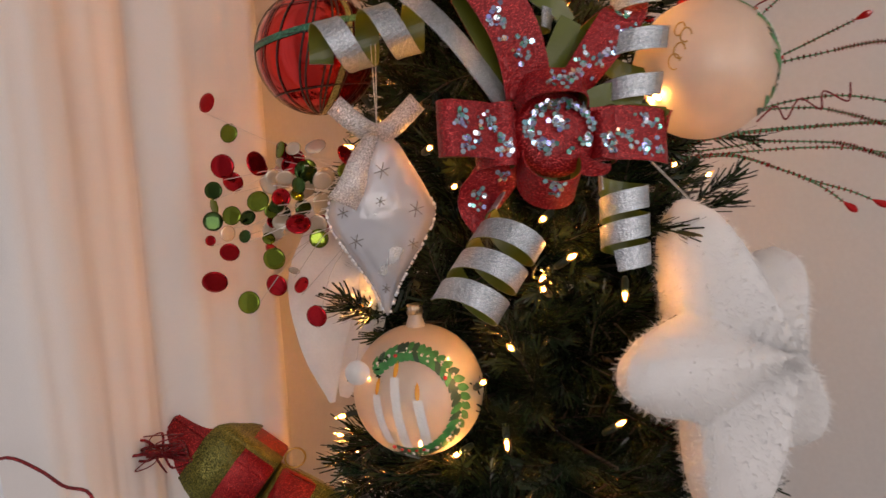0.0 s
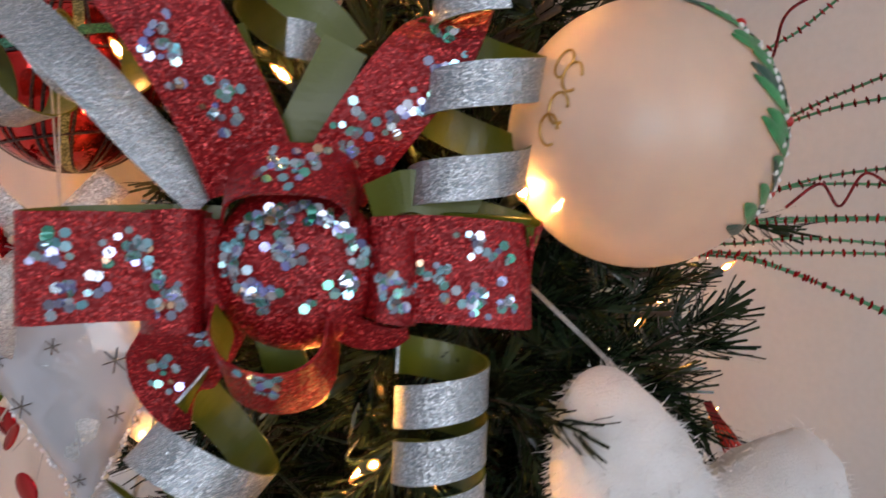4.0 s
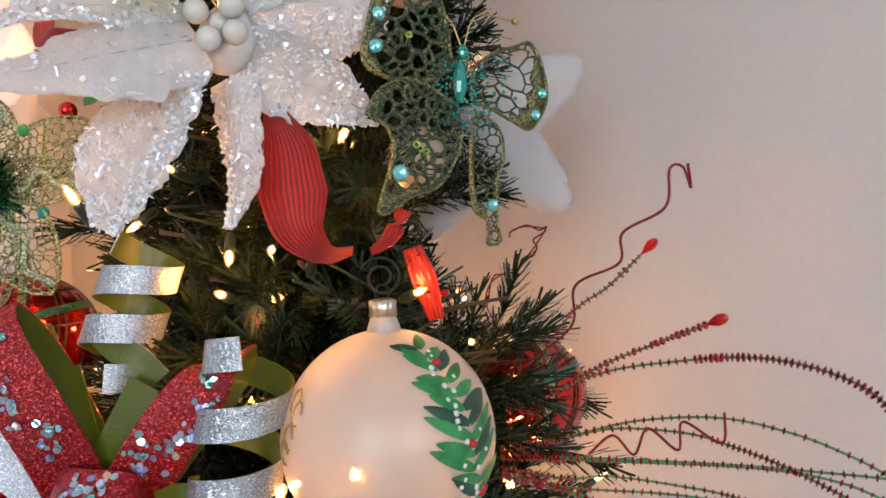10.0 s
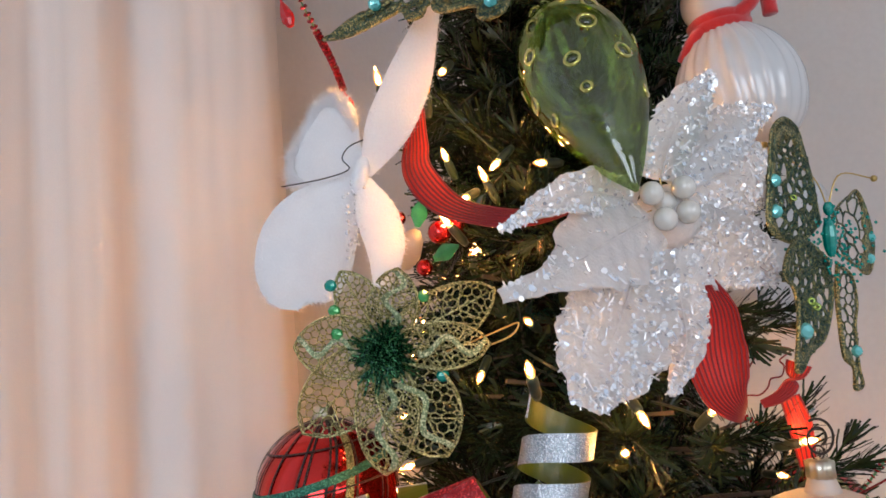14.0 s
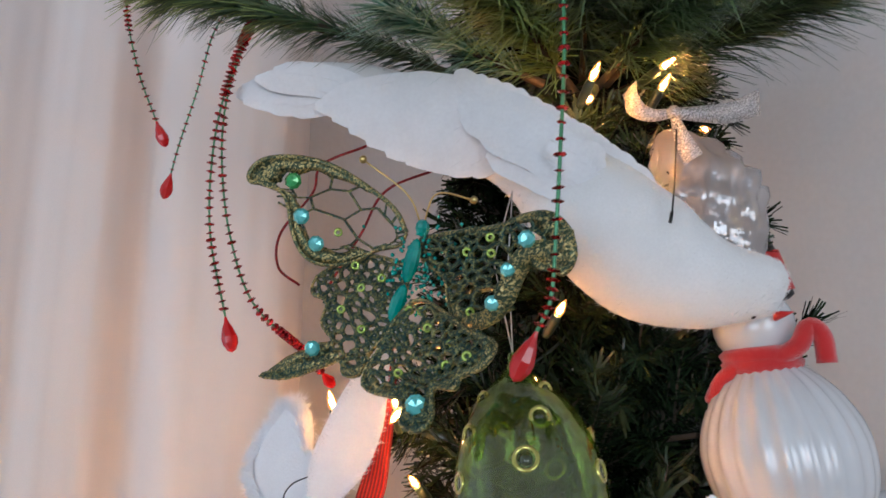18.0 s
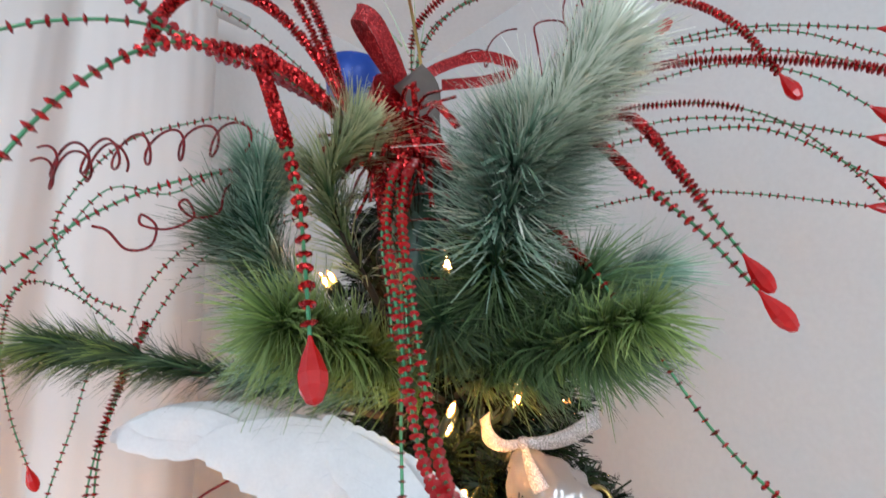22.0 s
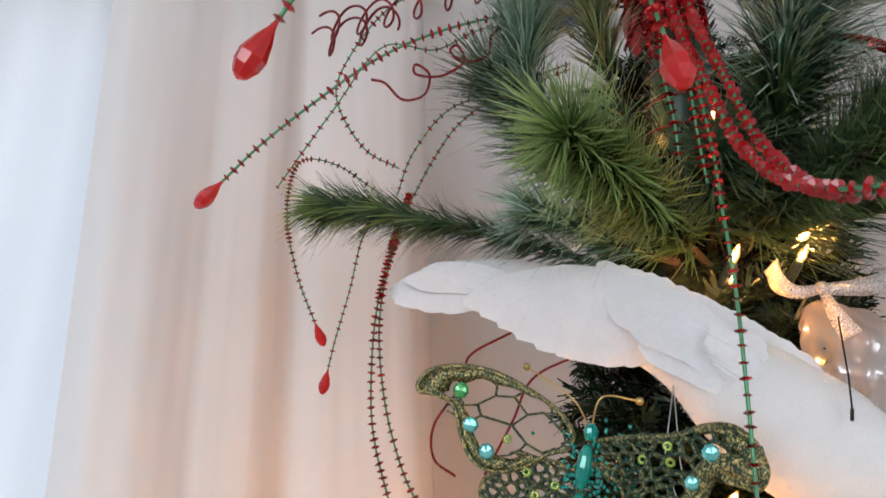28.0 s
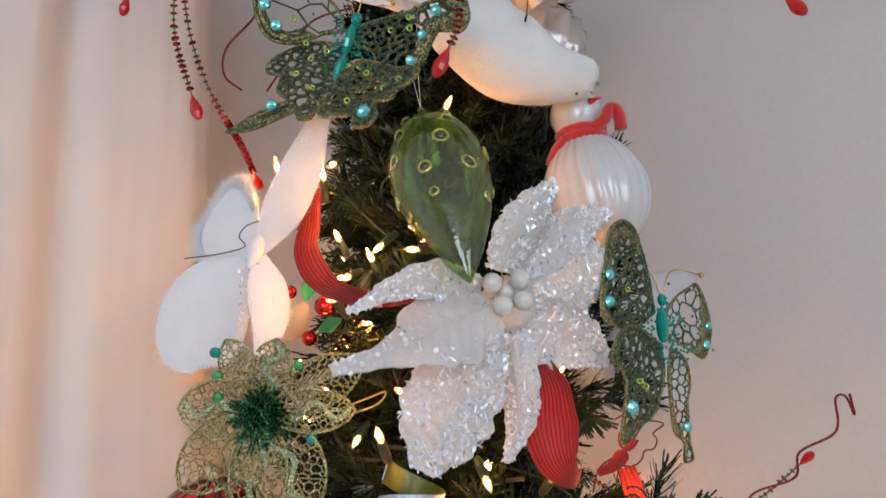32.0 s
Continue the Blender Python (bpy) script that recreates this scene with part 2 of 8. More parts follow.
PINE_GOLD = needles("yellow-green pine needles", ((0.0, (0.03, 0.10, 0.04)), (0.5, (0.15, 0.26, 0.10)), (1.0, (0.42, 0.46, 0.22))), (0.80, 0.76, 0.46), 0.6)
PALE_BRAID = glitter("pale green braid", (0.20, 0.30, 0.16), (0.6, 0.68, 0.45), 1200, 0.7, 0.4, 0.35, 0.3)
DOVE_DOWN = plain("white dove down", (0.80, 0.79, 0.77), (0.87, 0.86, 0.85), 0.9, big=30, small=700, bump=0.5, thin=0.12, sheen=0.3)
CABLE = plain("green light cable", (0.008, 0.02, 0.012), (0.015, 0.03, 0.02), 0.35, bump=0.0)
BULB = glowing("lit bulb", (1.0, 0.50, 0.20), 790)
BULB_SHELL = thin_glass("bulb glass", (1.0, 0.80, 0.50), 0.1, 0.0, glow=(1.0, 0.42, 0.10, 0.55))
RED_GLITTER = glitter("red glitter ribbon", (0.27, 0.003, 0.007), (0.92, 0.07, 0.07), 1500, 0.75, 0.3, 0.30, 0.12)
SILVER_GLITTER = glitter("silver glitter ribbon", (0.30, 0.335, 0.39), (0.92, 0.95, 1.0), 2600, 0.55, 0.75, 0.32, 0.22, hue=0.15)
SATIN = plain("olive satin lining", (0.075, 0.095, 0.006), (0.115, 0.145, 0.010), 0.34, big=20, small=900, bump=0.1)
SEQUIN = flakes("holographic sequins", ((0.0, (0.62, 0.68, 0.78)), (0.16, (0.22, 0.62, 0.74)), (0.3, (0.70, 0.74, 0.84)), (0.42, (0.10, 0.55, 0.40)), (0.54, (0.42, 0.46, 0.60)), (0.68, (0.34, 0.36, 0.84)), (0.8, (0.75, 0.76, 0.84)), (0.9, (0.20, 0.22, 0.30)), (1.0, (0.85, 0.50, 0.30))), 0.14, 0.8)
PEARL_GLASS = thin_glass("frosted pearl glass", (0.9, 0.86, 0.8), 0.07, 0.84, (0.88, 0.81, 0.73), 0.42)
GOLD = plain("gold wire", (0.5, 0.36, 0.12), (0.65, 0.48, 0.2), 0.3, 1.0, 40, 300, 0.1)
SILVER = plain("silver cap", (0.58, 0.52, 0.40), (0.74, 0.68, 0.56), 0.28, 1.0, 60, 400, 0.3)
BLACK_WIRE = plain("black wire", (0.012, 0.012, 0.012), (0.03, 0.028, 0.025), 0.4, 0.6, 60, 400, 0.1)
GREEN_PAINT = plain("green glass paint", (0.012, 0.15, 0.04), (0.04, 0.34, 0.10), 0.35, big=90, small=600, bump=0.3)
DARK_PAINT = plain("dark green glass paint", (0.008, 0.045, 0.03), (0.015, 0.09, 0.05), 0.35, big=90, small=600, bump=0.3)
WHITE_PAINT = plain("white enamel dots", (0.7, 0.7, 0.68), (0.8, 0.8, 0.78), 0.4, big=60, small=400, bump=0.3)
RED_PAINT = plain("red enamel", (0.42, 0.012, 0.01), (0.6, 0.02, 0.015), 0.3, big=60, small=400, bump=0.2)
FLAME_PAINT = plain("orange enamel", (0.75, 0.28, 0.02), (0.85, 0.45, 0.05), 0.4, big=60, small=400, bump=0.2)
RED_GLASS = plain("mirrored red glass", (0.55, 0.012, 0.01), (0.7, 0.025, 0.018), 0.09, 0.9, 12, 500, 0.02, coat=0.5)
GREEN_GLITTER = glitter("green glitter", (0.01, 0.10, 0.06), (0.08, 0.3, 0.2), 1400, 0.8, 0.5, 0.35, 0.35)
BLACK_GLITTER = glitter("dark glitter line", (0.012, 0.012, 0.012), (0.12, 0.05, 0.04), 1500, 0.8, 0.5, 0.35, 0.3)
GOLD_GLITTER = glitter("gold green glitter", (0.15, 0.17, 0.055), (0.6, 0.6, 0.32), 1600, 0.8, 0.7, 0.3, 0.4)
OLIVE_GLITTER = glitter("olive glitter", (0.07, 0.08, 0.012), (0.28, 0.27, 0.06), 1500, 0.8, 0.5, 0.35, 0.35)
STAR_FELT = plain("pale grey felt", (0.62, 0.62, 0.63), (0.68, 0.68, 0.69), 0.95, big=40, small=900, bump=0.6, thin=0.2)
PLUSH = plain("white plush", (0.87, 0.87, 0.87), (0.93, 0.93, 0.93), 0.95, big=40, small=900, bump=0.9, thin=0.06, sheen=0.4)
FEATHER = plain("white feathers", (0.86, 0.86, 0.87), (0.93, 0.93, 0.94), 0.85, big=45, small=420, bump=0.4, thin=0.26, sheen=0.2)
FELT = plain("white felt wing", (0.90, 0.90, 0.92), (0.95, 0.95, 0.96), 0.9, big=45, small=700, bump=0.4, thin=0.12, sheen=0.4)
ICE = plain("iced white fabric", (0.80, 0.79, 0.79), (0.90, 0.89, 0.89), 0.3, 0.0, 130, 650, 0.9, thin=0.45, coat=0.4)
CRYSTAL = flakes("glass bugle beads", ((0.0, (0.36, 0.37, 0.40)), (0.08, (0.6, 0.6, 0.63)), (0.25, (0.9, 0.89, 0.9)), (0.7, (0.95, 0.94, 0.94)), (0.9, (0.70, 0.78, 0.9)), (1.0, (0.95, 0.85, 0.75))), 0.1, 0.12)
PEARL = plain("pearl beads", (0.74, 0.70, 0.64), (0.82, 0.79, 0.74), 0.22, 0.0, 60, 400, 0.05, coat=0.7, thin=0.15)
RED_RIBBON = plain("ribbed red ribbon", (0.72, 0.026, 0.014), (0.86, 0.045, 0.025), 0.5, big=30, small=500, bump=0.2, thin=0.42)
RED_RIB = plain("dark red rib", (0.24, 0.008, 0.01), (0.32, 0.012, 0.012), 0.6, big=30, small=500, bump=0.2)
GREEN_GLASS = thin_glass("green blown glass", (0.54, 0.71, 0.27), 0.08, 0.05, (0.36, 0.50, 0.18), 0.04, bump=0.35, rim=0.5)
# near-black colour that stands in for the shade inside the finial's dimples
DIMPLE_SHADE = plain("painted dimple shade", (0.012, 0.022, 0.004), (0.03, 0.045, 0.008), 0.1, 0.0, 60, 300, 0.0, coat=1.0)
RING_GLASS = plain("gold dimple ring", (0.42, 0.40, 0.06), (0.62, 0.58, 0.16), 0.12, 0.8, 50, 300, 0.0, coat=1.0)
RIM_GLASS = thin_glass("clear wavy glass", (0.97, 0.98, 1.0), 0.05, 0.34, (0.95, 0.95, 1.0), 0.05, bump=1.0, rim=0.45)
FROST_PLATE = plain("frosted blue-white plate", (0.76, 0.79, 0.85), (0.90, 0.91, 0.94), 0.3, 0.0, 70, 900, 0.6, thin=0.25, coat=0.6)
CRUMPLED = thin_glass("clear crumpled glass", (0.97, 0.95, 0.95), 0.14, 0.36, (0.95, 0.9, 0.9), 0.05, bump=1.0)
ICED_SILVER = glitter("iced silver glitter", (0.55, 0.58, 0.60), (0.9, 0.92, 0.95), 1500, 0.7, 0.4, 0.35, 0.3)
ORGANZA = sheer_glitter("silver organza", (0.66, 0.62, 0.61), (0.97, 0.94, 0.92), 0.50)
TINSEL = glitter("red bead foil", (0.30, 0.006, 0.008), (0.8, 0.04, 0.04), 700, 1.0, 0.7, 0.2, 0.35)
BEAD = plain("dark red acrylic beads", (0.26, 0.004, 0.008), (0.46, 0.010, 0.014), 0.2, 0.0, 90, 500, 0.0, thin=0.1, coat=0.5)
STEM_GREEN = plain("green beading wire", (0.05, 0.2, 0.09), (0.08, 0.3, 0.14), 0.3, 0.3, 40, 300, 0.0)
DROP = plain("red acrylic drop", (0.62, 0.012, 0.015), (0.8, 0.03, 0.03), 0.12, 0.0, 60, 300, 0.0, thin=0.45, coat=1.0)
RED_WIRE = glitter("red tinsel wire", (0.13, 0.004, 0.008), (0.38, 0.02, 0.025), 1500, 0.8, 0.5, 0.35, 0.3)
LACE = glitter("bronze green lace", (0.018, 0.058, 0.044), (0.22, 0.22, 0.08), 1300, 0.8, 0.45, 0.4, 0.3)
WING = glitter("gilded wing rim", (0.065, 0.095, 0.05), (0.45, 0.36, 0.14), 1400, 0.8, 0.55, 0.35, 0.35)
GEM = plain("turquoise gem", (0.0, 0.26, 0.22), (0.01, 0.42, 0.34), 0.1, 0.2, 90, 400, 0.0, coat=1.0, thin=0.15)
GEM_AQUA = plain("aqua crystal", (0.08, 0.48, 0.46), (0.25, 0.7, 0.68), 0.06, 0.35, 90, 400, 0.0, coat=1.0)
GEM_GREEN = plain("green crystal", (0.02, 0.3, 0.08), (0.12, 0.5, 0.15), 0.08, 0.3, 90, 400, 0.0, coat=1.0)
LIME_SEQUIN = plain("lime sequin", (0.28, 0.42, 0.06), (0.45, 0.58, 0.12), 0.15, 0.5, 90, 300, 0.0, coat=0.5)
DARK_TINSEL = glitter("dark green tinsel", (0.006, 0.05, 0.025), (0.10, 0.34, 0.14), 1200, 1.0, 0.6, 0.25, 0.35)
DISC_RED = plain("red foil disc", (0.36, 0.008, 0.015), (0.5, 0.015, 0.02), 0.1, 0.85, 30, 300, 0.02)
DISC_GREEN = plain("green foil disc", (0.10, 0.15, 0.015), (0.2, 0.27, 0.03), 0.1, 0.8, 30, 300, 0.02)
DISC_DARK = plain("dark green foil disc", (0.02, 0.05, 0.012), (0.05, 0.1, 0.02), 0.1, 0.8, 30, 300, 0.02)
DISC_CREAM = plain("cream foil disc", (0.62, 0.53, 0.42), (0.72, 0.64, 0.54), 0.15, 0.5, 30, 300, 0.02)
BLUE = plain("blue foil", (0.008, 0.05, 0.32), (0.012, 0.08, 0.45), 0.35, 0.1, 20, 200, 0.3)
TAUPE = plain("taupe ribbon", (0.09, 0.075, 0.065), (0.14, 0.12, 0.105), 0.6, big=30, small=600, bump=0.2)
CHENILLE = plain("red chenille", (0.5, 0.01, 0.01), (0.65, 0.02, 0.02), 0.9, big=80, small=1500, bump=0.8, sheen=0.5)
PLEATED = thin_glass("pearl pleated glass", (0.93, 0.91, 0.9), 0.07, 0.97, (0.72, 0.715, 0.72), 0.22, passing=0.12)
PAPER = plain("white paper tag", (0.7, 0.68, 0.66), (0.76, 0.74, 0.72), 0.8, big=60, small=500, bump=0.1)
THREAD = plain("silver thread", (0.5, 0.5, 0.5), (0.7, 0.7, 0.7), 0.4, 0.5, 60, 400, 0.0)
BRONZE = plain("gold bell metal", (0.35, 0.25, 0.08), (0.5, 0.38, 0.14), 0.22, 1.0, 40, 300, 0.1)


# ---------- helpers for meshes ----------
def finish(name, bm, materials, smooth=True):
    me = bpy.data.meshes.new(name)
    bm.to_mesh(me)
    bm.free()
    for m in materials if isinstance(materials, (list, tuple)) else [materials]:
        me.materials.append(m)
    if smooth:
        me.polygons.foreach_set("use_smooth", [True] * len(me.polygons))
    return me


def part(name, bm, material, parent, label="", smooth=True):
    ob = new(name, finish(name, bm, material, smooth))
    ob.parent = parent
    if parent is not None:
        ob.matrix_parent_inverse = parent.matrix_world.inverted()
    if label:
        tagged(ob, label)
    if name in FINE:
        tagged(ob, kind="stuff")
    return ob


FINE = ("sequin_trim", "beading", "bead_trim", "crystal_trim", "berry_trim", "edge_trim", "fluff", "down", "fur", "needle_cover", "painted_garland", "painted_shading", "inner_growth", "snowflake_trim", "tinsel", "dimple_trim", "dimple_shade")


def thing(name, at, label, category, group="", kind=""):
    ob = new(name)
    ob.empty_display_size = 0.02
    ob.matrix_world = Matrix.Translation(at)
    bpy.context.view_layer.update()
    return tagged(ob, label, category, group, kind)


def board(at, ypr, unit, cu, cv):
    """A drawing board that faces the viewer: (u, v, w) -> world, u to the right, v down, w outwards, in units of `unit` mm from (cu, cv)."""
    yaw, pitch, roll = ypr
    m = Matrix.Translation(at) @ pose(0, 0, 0, 90 + pitch, 0, yaw) @ pose(0, 0, 0, 0, 0, roll)
    k = unit / 1000

    def put(u, v, w=0.0):
        return m @ Vector(((u - cu) * k, (cv - v) * k, w * k))

    put.out = (m.to_3x3() @ Vector((0, 0, 1))).normalized()
    put.right = (m.to_3x3() @ Vector((1, 0, 0))).normalized()
    put.up = (m.to_3x3() @ Vector((0, 1, 0))).normalized()
    put.k = k
    return put


def easel(at, ypr, unit, cu, cv, far):
    """A drawing board like board(), drawn as seen from `far` metres away, so that what stands out of it keeps its outline."""
    flat = board(at, ypr, unit, cu, cv)

    def put(u, v, w=0.0):
        s = 1 - w * flat.k / far
        return flat(784 + (u - 784) * s, 441 + (v - 441) * s, w)

    put.out, put.right, put.up, put.k = flat.out, flat.right, flat.up, flat.k
    put.near = lambda w: 1 - w * flat.k / far
    return put


def glide(pts, n):
    """n points evenly along a smooth curve through pts (tuples of any length)."""
    p = np.array([tuple(q) for q in pts], float)
    p = np.vstack([2 * p[0] - p[1], p, 2 * p[-1] - p[-2]])
    out = []
    for s in np.linspace(0, len(p) - 3 - 1e-9, n):
        i, f = int(s), s - int(s)
        a, b, c, d = p[i:i + 4]
        out.append(0.5 * (2 * b + (c - a) * f + (2 * a - 5 * b + 4 * c - d) * f * f + (3 * b - a - 3 * c + d) * f ** 3))
    return out


def frames(pts):
    """Tangent, side and up at each point, carried along without twist."""
    pts = [Vector(p[:3]) for p in pts]
    out, side = [], None
    for i, p in enumerate(pts):
        t = (pts[min(i + 1, len(pts) - 1)] - pts[max(i - 1, 0)])
        t = t.normalized() if t.length > 1e-9 else Vector((0, 0, 1))
        if side is None:
            side = t.orthogonal().normalized()
        side = (side - t * side.dot(t))
        side = side.normalized() if side.length > 1e-9 else t.orthogonal().normalized()
        out.append((p, t, side, t.cross(side)))
    return out


def tube(bm, pts, radius, seg=6, mat=0, flat=1.0, caps=True):
    rings = []
    n = len(pts)
    for i, (p, t, s, u) in enumerate(frames(pts)):
        r = radius(i / max(1, n - 1)) if callable(radius) else radius
        rings.append([bm.verts.new(p + s * (r * math.cos(a)) + u * (r * flat * math.sin(a))) for a in (2 * math.pi * k / seg for k in range(seg))])
    for a, b in zip(rings, rings[1:]):
        for k in range(seg):
            f = bm.faces.new((a[k], a[(k + 1) % seg], b[(k + 1) % seg], b[k]))
            f.material_index = mat
    if caps and seg > 2:
        for ring in (rings[0][::-1], rings[-1]):
            bm.faces.new(ring).material_index = mat
    return rings


def lathe(bm, profile, m, seg=24, mat=0, wave=None):
    """profile: (radius, height) pairs from bottom to top, turned round m's z axis; wave(angle, i): a factor on the radius."""
    rings = []
    for i, (r, z) in enumerate(profile):
        rings.append([bm.verts.new(m @ Vector((r * math.cos(a) * (wave(a, i) if wave else 1), r * math.sin(a) * (wave(a, i) if wave else 1), z))) for a in (2 * math.pi * k / seg for k in range(seg))])
    for a, b in zip(rings, rings[1:]):
        for k in range(seg):
            bm.faces.new((a[k], a[(k + 1) % seg], b[(k + 1) % seg], b[k])).material_index = mat
    bm.faces.new(rings[0][::-1]).material_index = mat
    bm.faces.new(rings[-1]).material_index = mat


def ball_profile(r, n=14, squash=1.0):
    return [(max(1e-4, r * math.cos(a)), r * squash * math.sin(a)) for a in np.linspace(-math.pi / 2, math.pi / 2, n)]


def blob(bm, at, r, seg=10, n=7, mat=0, stretch=None):
    m = Matrix.Translation(at)
    if stretch is not None:
        axis, ratio = stretch
        m = m @ Vector((0, 0, 1)).rotation_difference(Vector(axis)).to_matrix().to_4x4() @ Matrix.Diagonal((1, 1, ratio, 1))
    lathe(bm, ball_profile(r, n), m, seg, mat)


def ribbon(bm, pts, sides, width, thick=0.0006, mats=(0, 1)):
    """A band along pts whose breadth lies along sides; its face has mats[0], its lining mats[1]."""
    n = len(pts)
    pts = [Vector(p[:3]) for p in pts]
    rows = []
    for i, p in enumerate(pts):
        t = (pts[min(i + 1, n - 1)] - pts[max(i - 1, 0)]).normalized()
        s = Vector(sides[i] if isinstance(sides, list) else sides)
        s = (s - t * s.dot(t)).normalized()
        w = width(i / (n - 1)) if callable(width) else width
        nn = s.cross(t).normalized() * thick
        rows.append([bm.verts.new(q) for q in (p - s * w / 2 + nn, p + nn * 1.3, p + s * w / 2 + nn, p + s * w / 2 - nn, p - nn * 0.7, p - s * w / 2 - nn)])
    for a, b in zip(rows, rows[1:]):
        for k in range(6):
            f = bm.faces.new((a[k], a[(k + 1) % 6], b[(k + 1) % 6], b[k]))
            f.material_index = mats[0] if k in (0, 1, 2, 5) else mats[1]
    for ring in (rows[0][::-1], rows[-1]):
        bm.faces.new(ring)


def curl(bm, start, end, radius, turns, width, phase=0.0, steps=26, mats=(0, 1)):
    """A sprung ribbon: a helix from start to end, its breadth along the axis."""
    start, end = Vector(start), Vector(end)
    ax = (end - start).normalized()
    sx = ax.orthogonal().normalized()
    sx = (Vector((1, 0, 0)) - ax * ax.x).normalized() if abs(ax.x) < 0.9 else (Vector((0, 0, 1)) - ax * ax.z).normalized()
    sy = ax.cross(sx)
    n = int(steps * turns)
    pts, sides = [], []
    for i in range(n + 1):
        f = i / n
        a = phase + 2 * math.pi * turns * f
        r = radius(f) if callable(radius) else radius
        rad = sx * math.cos(a) + sy * math.sin(a)
        pts.append(start.lerp(end, f) + rad * r)
        sides.append(ax)
    ribbon(bm, pts, sides, width, 0.0005, mats)


def petal(bm, mid, half, out, cup=0.25, n=14, across=6, mat=0, thick=0.0006, ruffle=0.0, seed=0):
    """A leaf-shaped sheet with thickness: mid = points along its rib, half = half-breadths, out = the way it faces."""
    line = glide(mid, n)
    wide = [float(v[0]) for v in glide([(h,) for h in half], n)]
    rng = random.Random(seed)
    grids = []
    for sgn in (1, -1):
        grid = []
        for i, (p, t, s, u) in enumerate(frames(line)):
            o = (Vector(out) - t * Vector(out).dot(t)).normalized()
            sd = t.cross(o).normalized()
            row = []
            for j in range(across + 1):
                x = 2 * j / across - 1
                w = max(wide[i], 1e-4)
                edge = 1 + (ruffle * (0.8 * math.sin(i * 0.85 + seed * 2 + 3 * x) + 0.55 * rng.uniform(-1, 1)) if abs(x) > 0.8 else 0)
                row.append(bm.verts.new(p + sd * (x * w * edge) + o * (cup * w * x * x + sgn * thick + (ruffle * w * 0.35 * math.sin(i * 1.7 + j)))))
            grid.append(row)
        grids.append(grid)
    top, low = grids
    for i in range(n - 1):
        for j in range(across):
            bm.faces.new((top[i][j], top[i][j + 1], top[i + 1][j + 1], top[i + 1][j])).material_index = mat
            bm.faces.new((low[i][j], low[i + 1][j], low[i + 1][j + 1], low[i][j + 1])).material_index = mat
        for j in (0, across):
            rim = [bm.verts.new(v.co) for v in (top[i][j], top[i + 1][j], low[i + 1][j], low[i][j])]
            bm.faces.new(rim).material_index = mat
    return line, wide


def net(outline, count, seed, loose=1.0):
    """The threads of a lace: the edges between the cells round points strewn in an outline of (u, v)."""
    from mathutils.geometry import delaunay_2d_cdt
    rng = random.Random(seed)
    poly = [Vector(p[:2]) for p in outline]

    def inside(q):
        hit = False
        for a, b in zip(poly, poly[1:] + poly[:1]):
            if (a.y > q.y) != (b.y > q.y) and q.x < (b.x - a.x) * (q.y - a.y) / (b.y - a.y) + a.x:
                hit = not hit
        return hit

    lo = Vector((min(p.x for p in poly), min(p.y for p in poly)))
    hi = Vector((max(p.x for p in poly), max(p.y for p in poly)))
    pts = []
    gap = math.sqrt((hi.x - lo.x) * (hi.y - lo.y) * 0.5 / count) * loose
    for _ in range(count * 30):
        q = Vector((rng.uniform(lo.x, hi.x), rng.uniform(lo.y, hi.y)))
        if len(pts) < count and inside(q) and all((q - p).length > gap for p in pts):
            pts.append(q)
    pts += [p.copy() for p in poly]
    v, e, f, *_ = delaunay_2d_cdt(pts, [], [], 0, 1e-6)
    owner, out = {}, []
    for tri in f:
        c = sum((Vector(v[i]) for i in tri), Vector((0, 0))) / 3
        for a, b in zip(tri, tri[1:] + tri[:1]):
            key = (min(a, b), max(a, b))
            if key in owner:
                if inside((owner[key] + c) / 2):
                    out.append((owner[key], c))
            else:
                owner[key] = c
    return out


def thread(bm, a, b, r, mat=0):
    """A three-sided thread from a to b."""
    d = (b - a)
    if d.length < 1e-7:
        return
    s = d.orthogonal().normalized() * r
    u = d.normalized().cross(s)
    ring = [s, -s * 0.5 + u * 0.866, -s * 0.5 - u * 0.866]
    va, vb = [bm.verts.new(a + q) for q in ring], [bm.verts.new(b + q) for q in ring]
    for k in range(3):
        bm.faces.new((va[k], va[(k + 1) % 3], vb[(k + 1) % 3], vb[k])).material_index = mat


def disc(bm, at, normal, r, thick=0.0004, seg=12, mat=0, hole=0.0):
    n = Vector(normal).normalized()
    s = n.orthogonal().normalized()
    u = n.cross(s)
    at = Vector(at)
    rim = [[bm.verts.new(at + (s * math.cos(a) + u * math.sin(a)) * rr + n * h) for a in (2 * math.pi * k / seg for k in range(seg))] for rr, h in ((r, -thick), (r, thick), (hole, thick), (hole, -thick)) if rr > 0]
    if hole:
        for a, b in zip(rim, rim[1:] + rim[:1]):
            for k in range(seg):
                bm.faces.new((a[k], a[(k + 1) % seg], b[(k + 1) % seg], b[k])).material_index = mat
    else:
        for k in range(seg):
            bm.faces.new((rim[0][k], rim[0][(k + 1) % seg], rim[1][(k + 1) % seg], rim[1][k])).material_index = mat
        bm.faces.new(rim[0][::-1]).material_index = mat
        bm.faces.new(rim[1]).material_index = mat


def ring(bm, at, normal, r, fat, seg=16, mat=0):
    n = Vector(normal).normalized()
    s = n.orthogonal().normalized()
    u = n.cross(s)
    pts = [Vector(at) + (s * math.cos(a) + u * math.sin(a)) * r for a in np.linspace(0, 2 * math.pi, seg + 1)]
    tube(bm, pts, fat, 5, mat, caps=False)


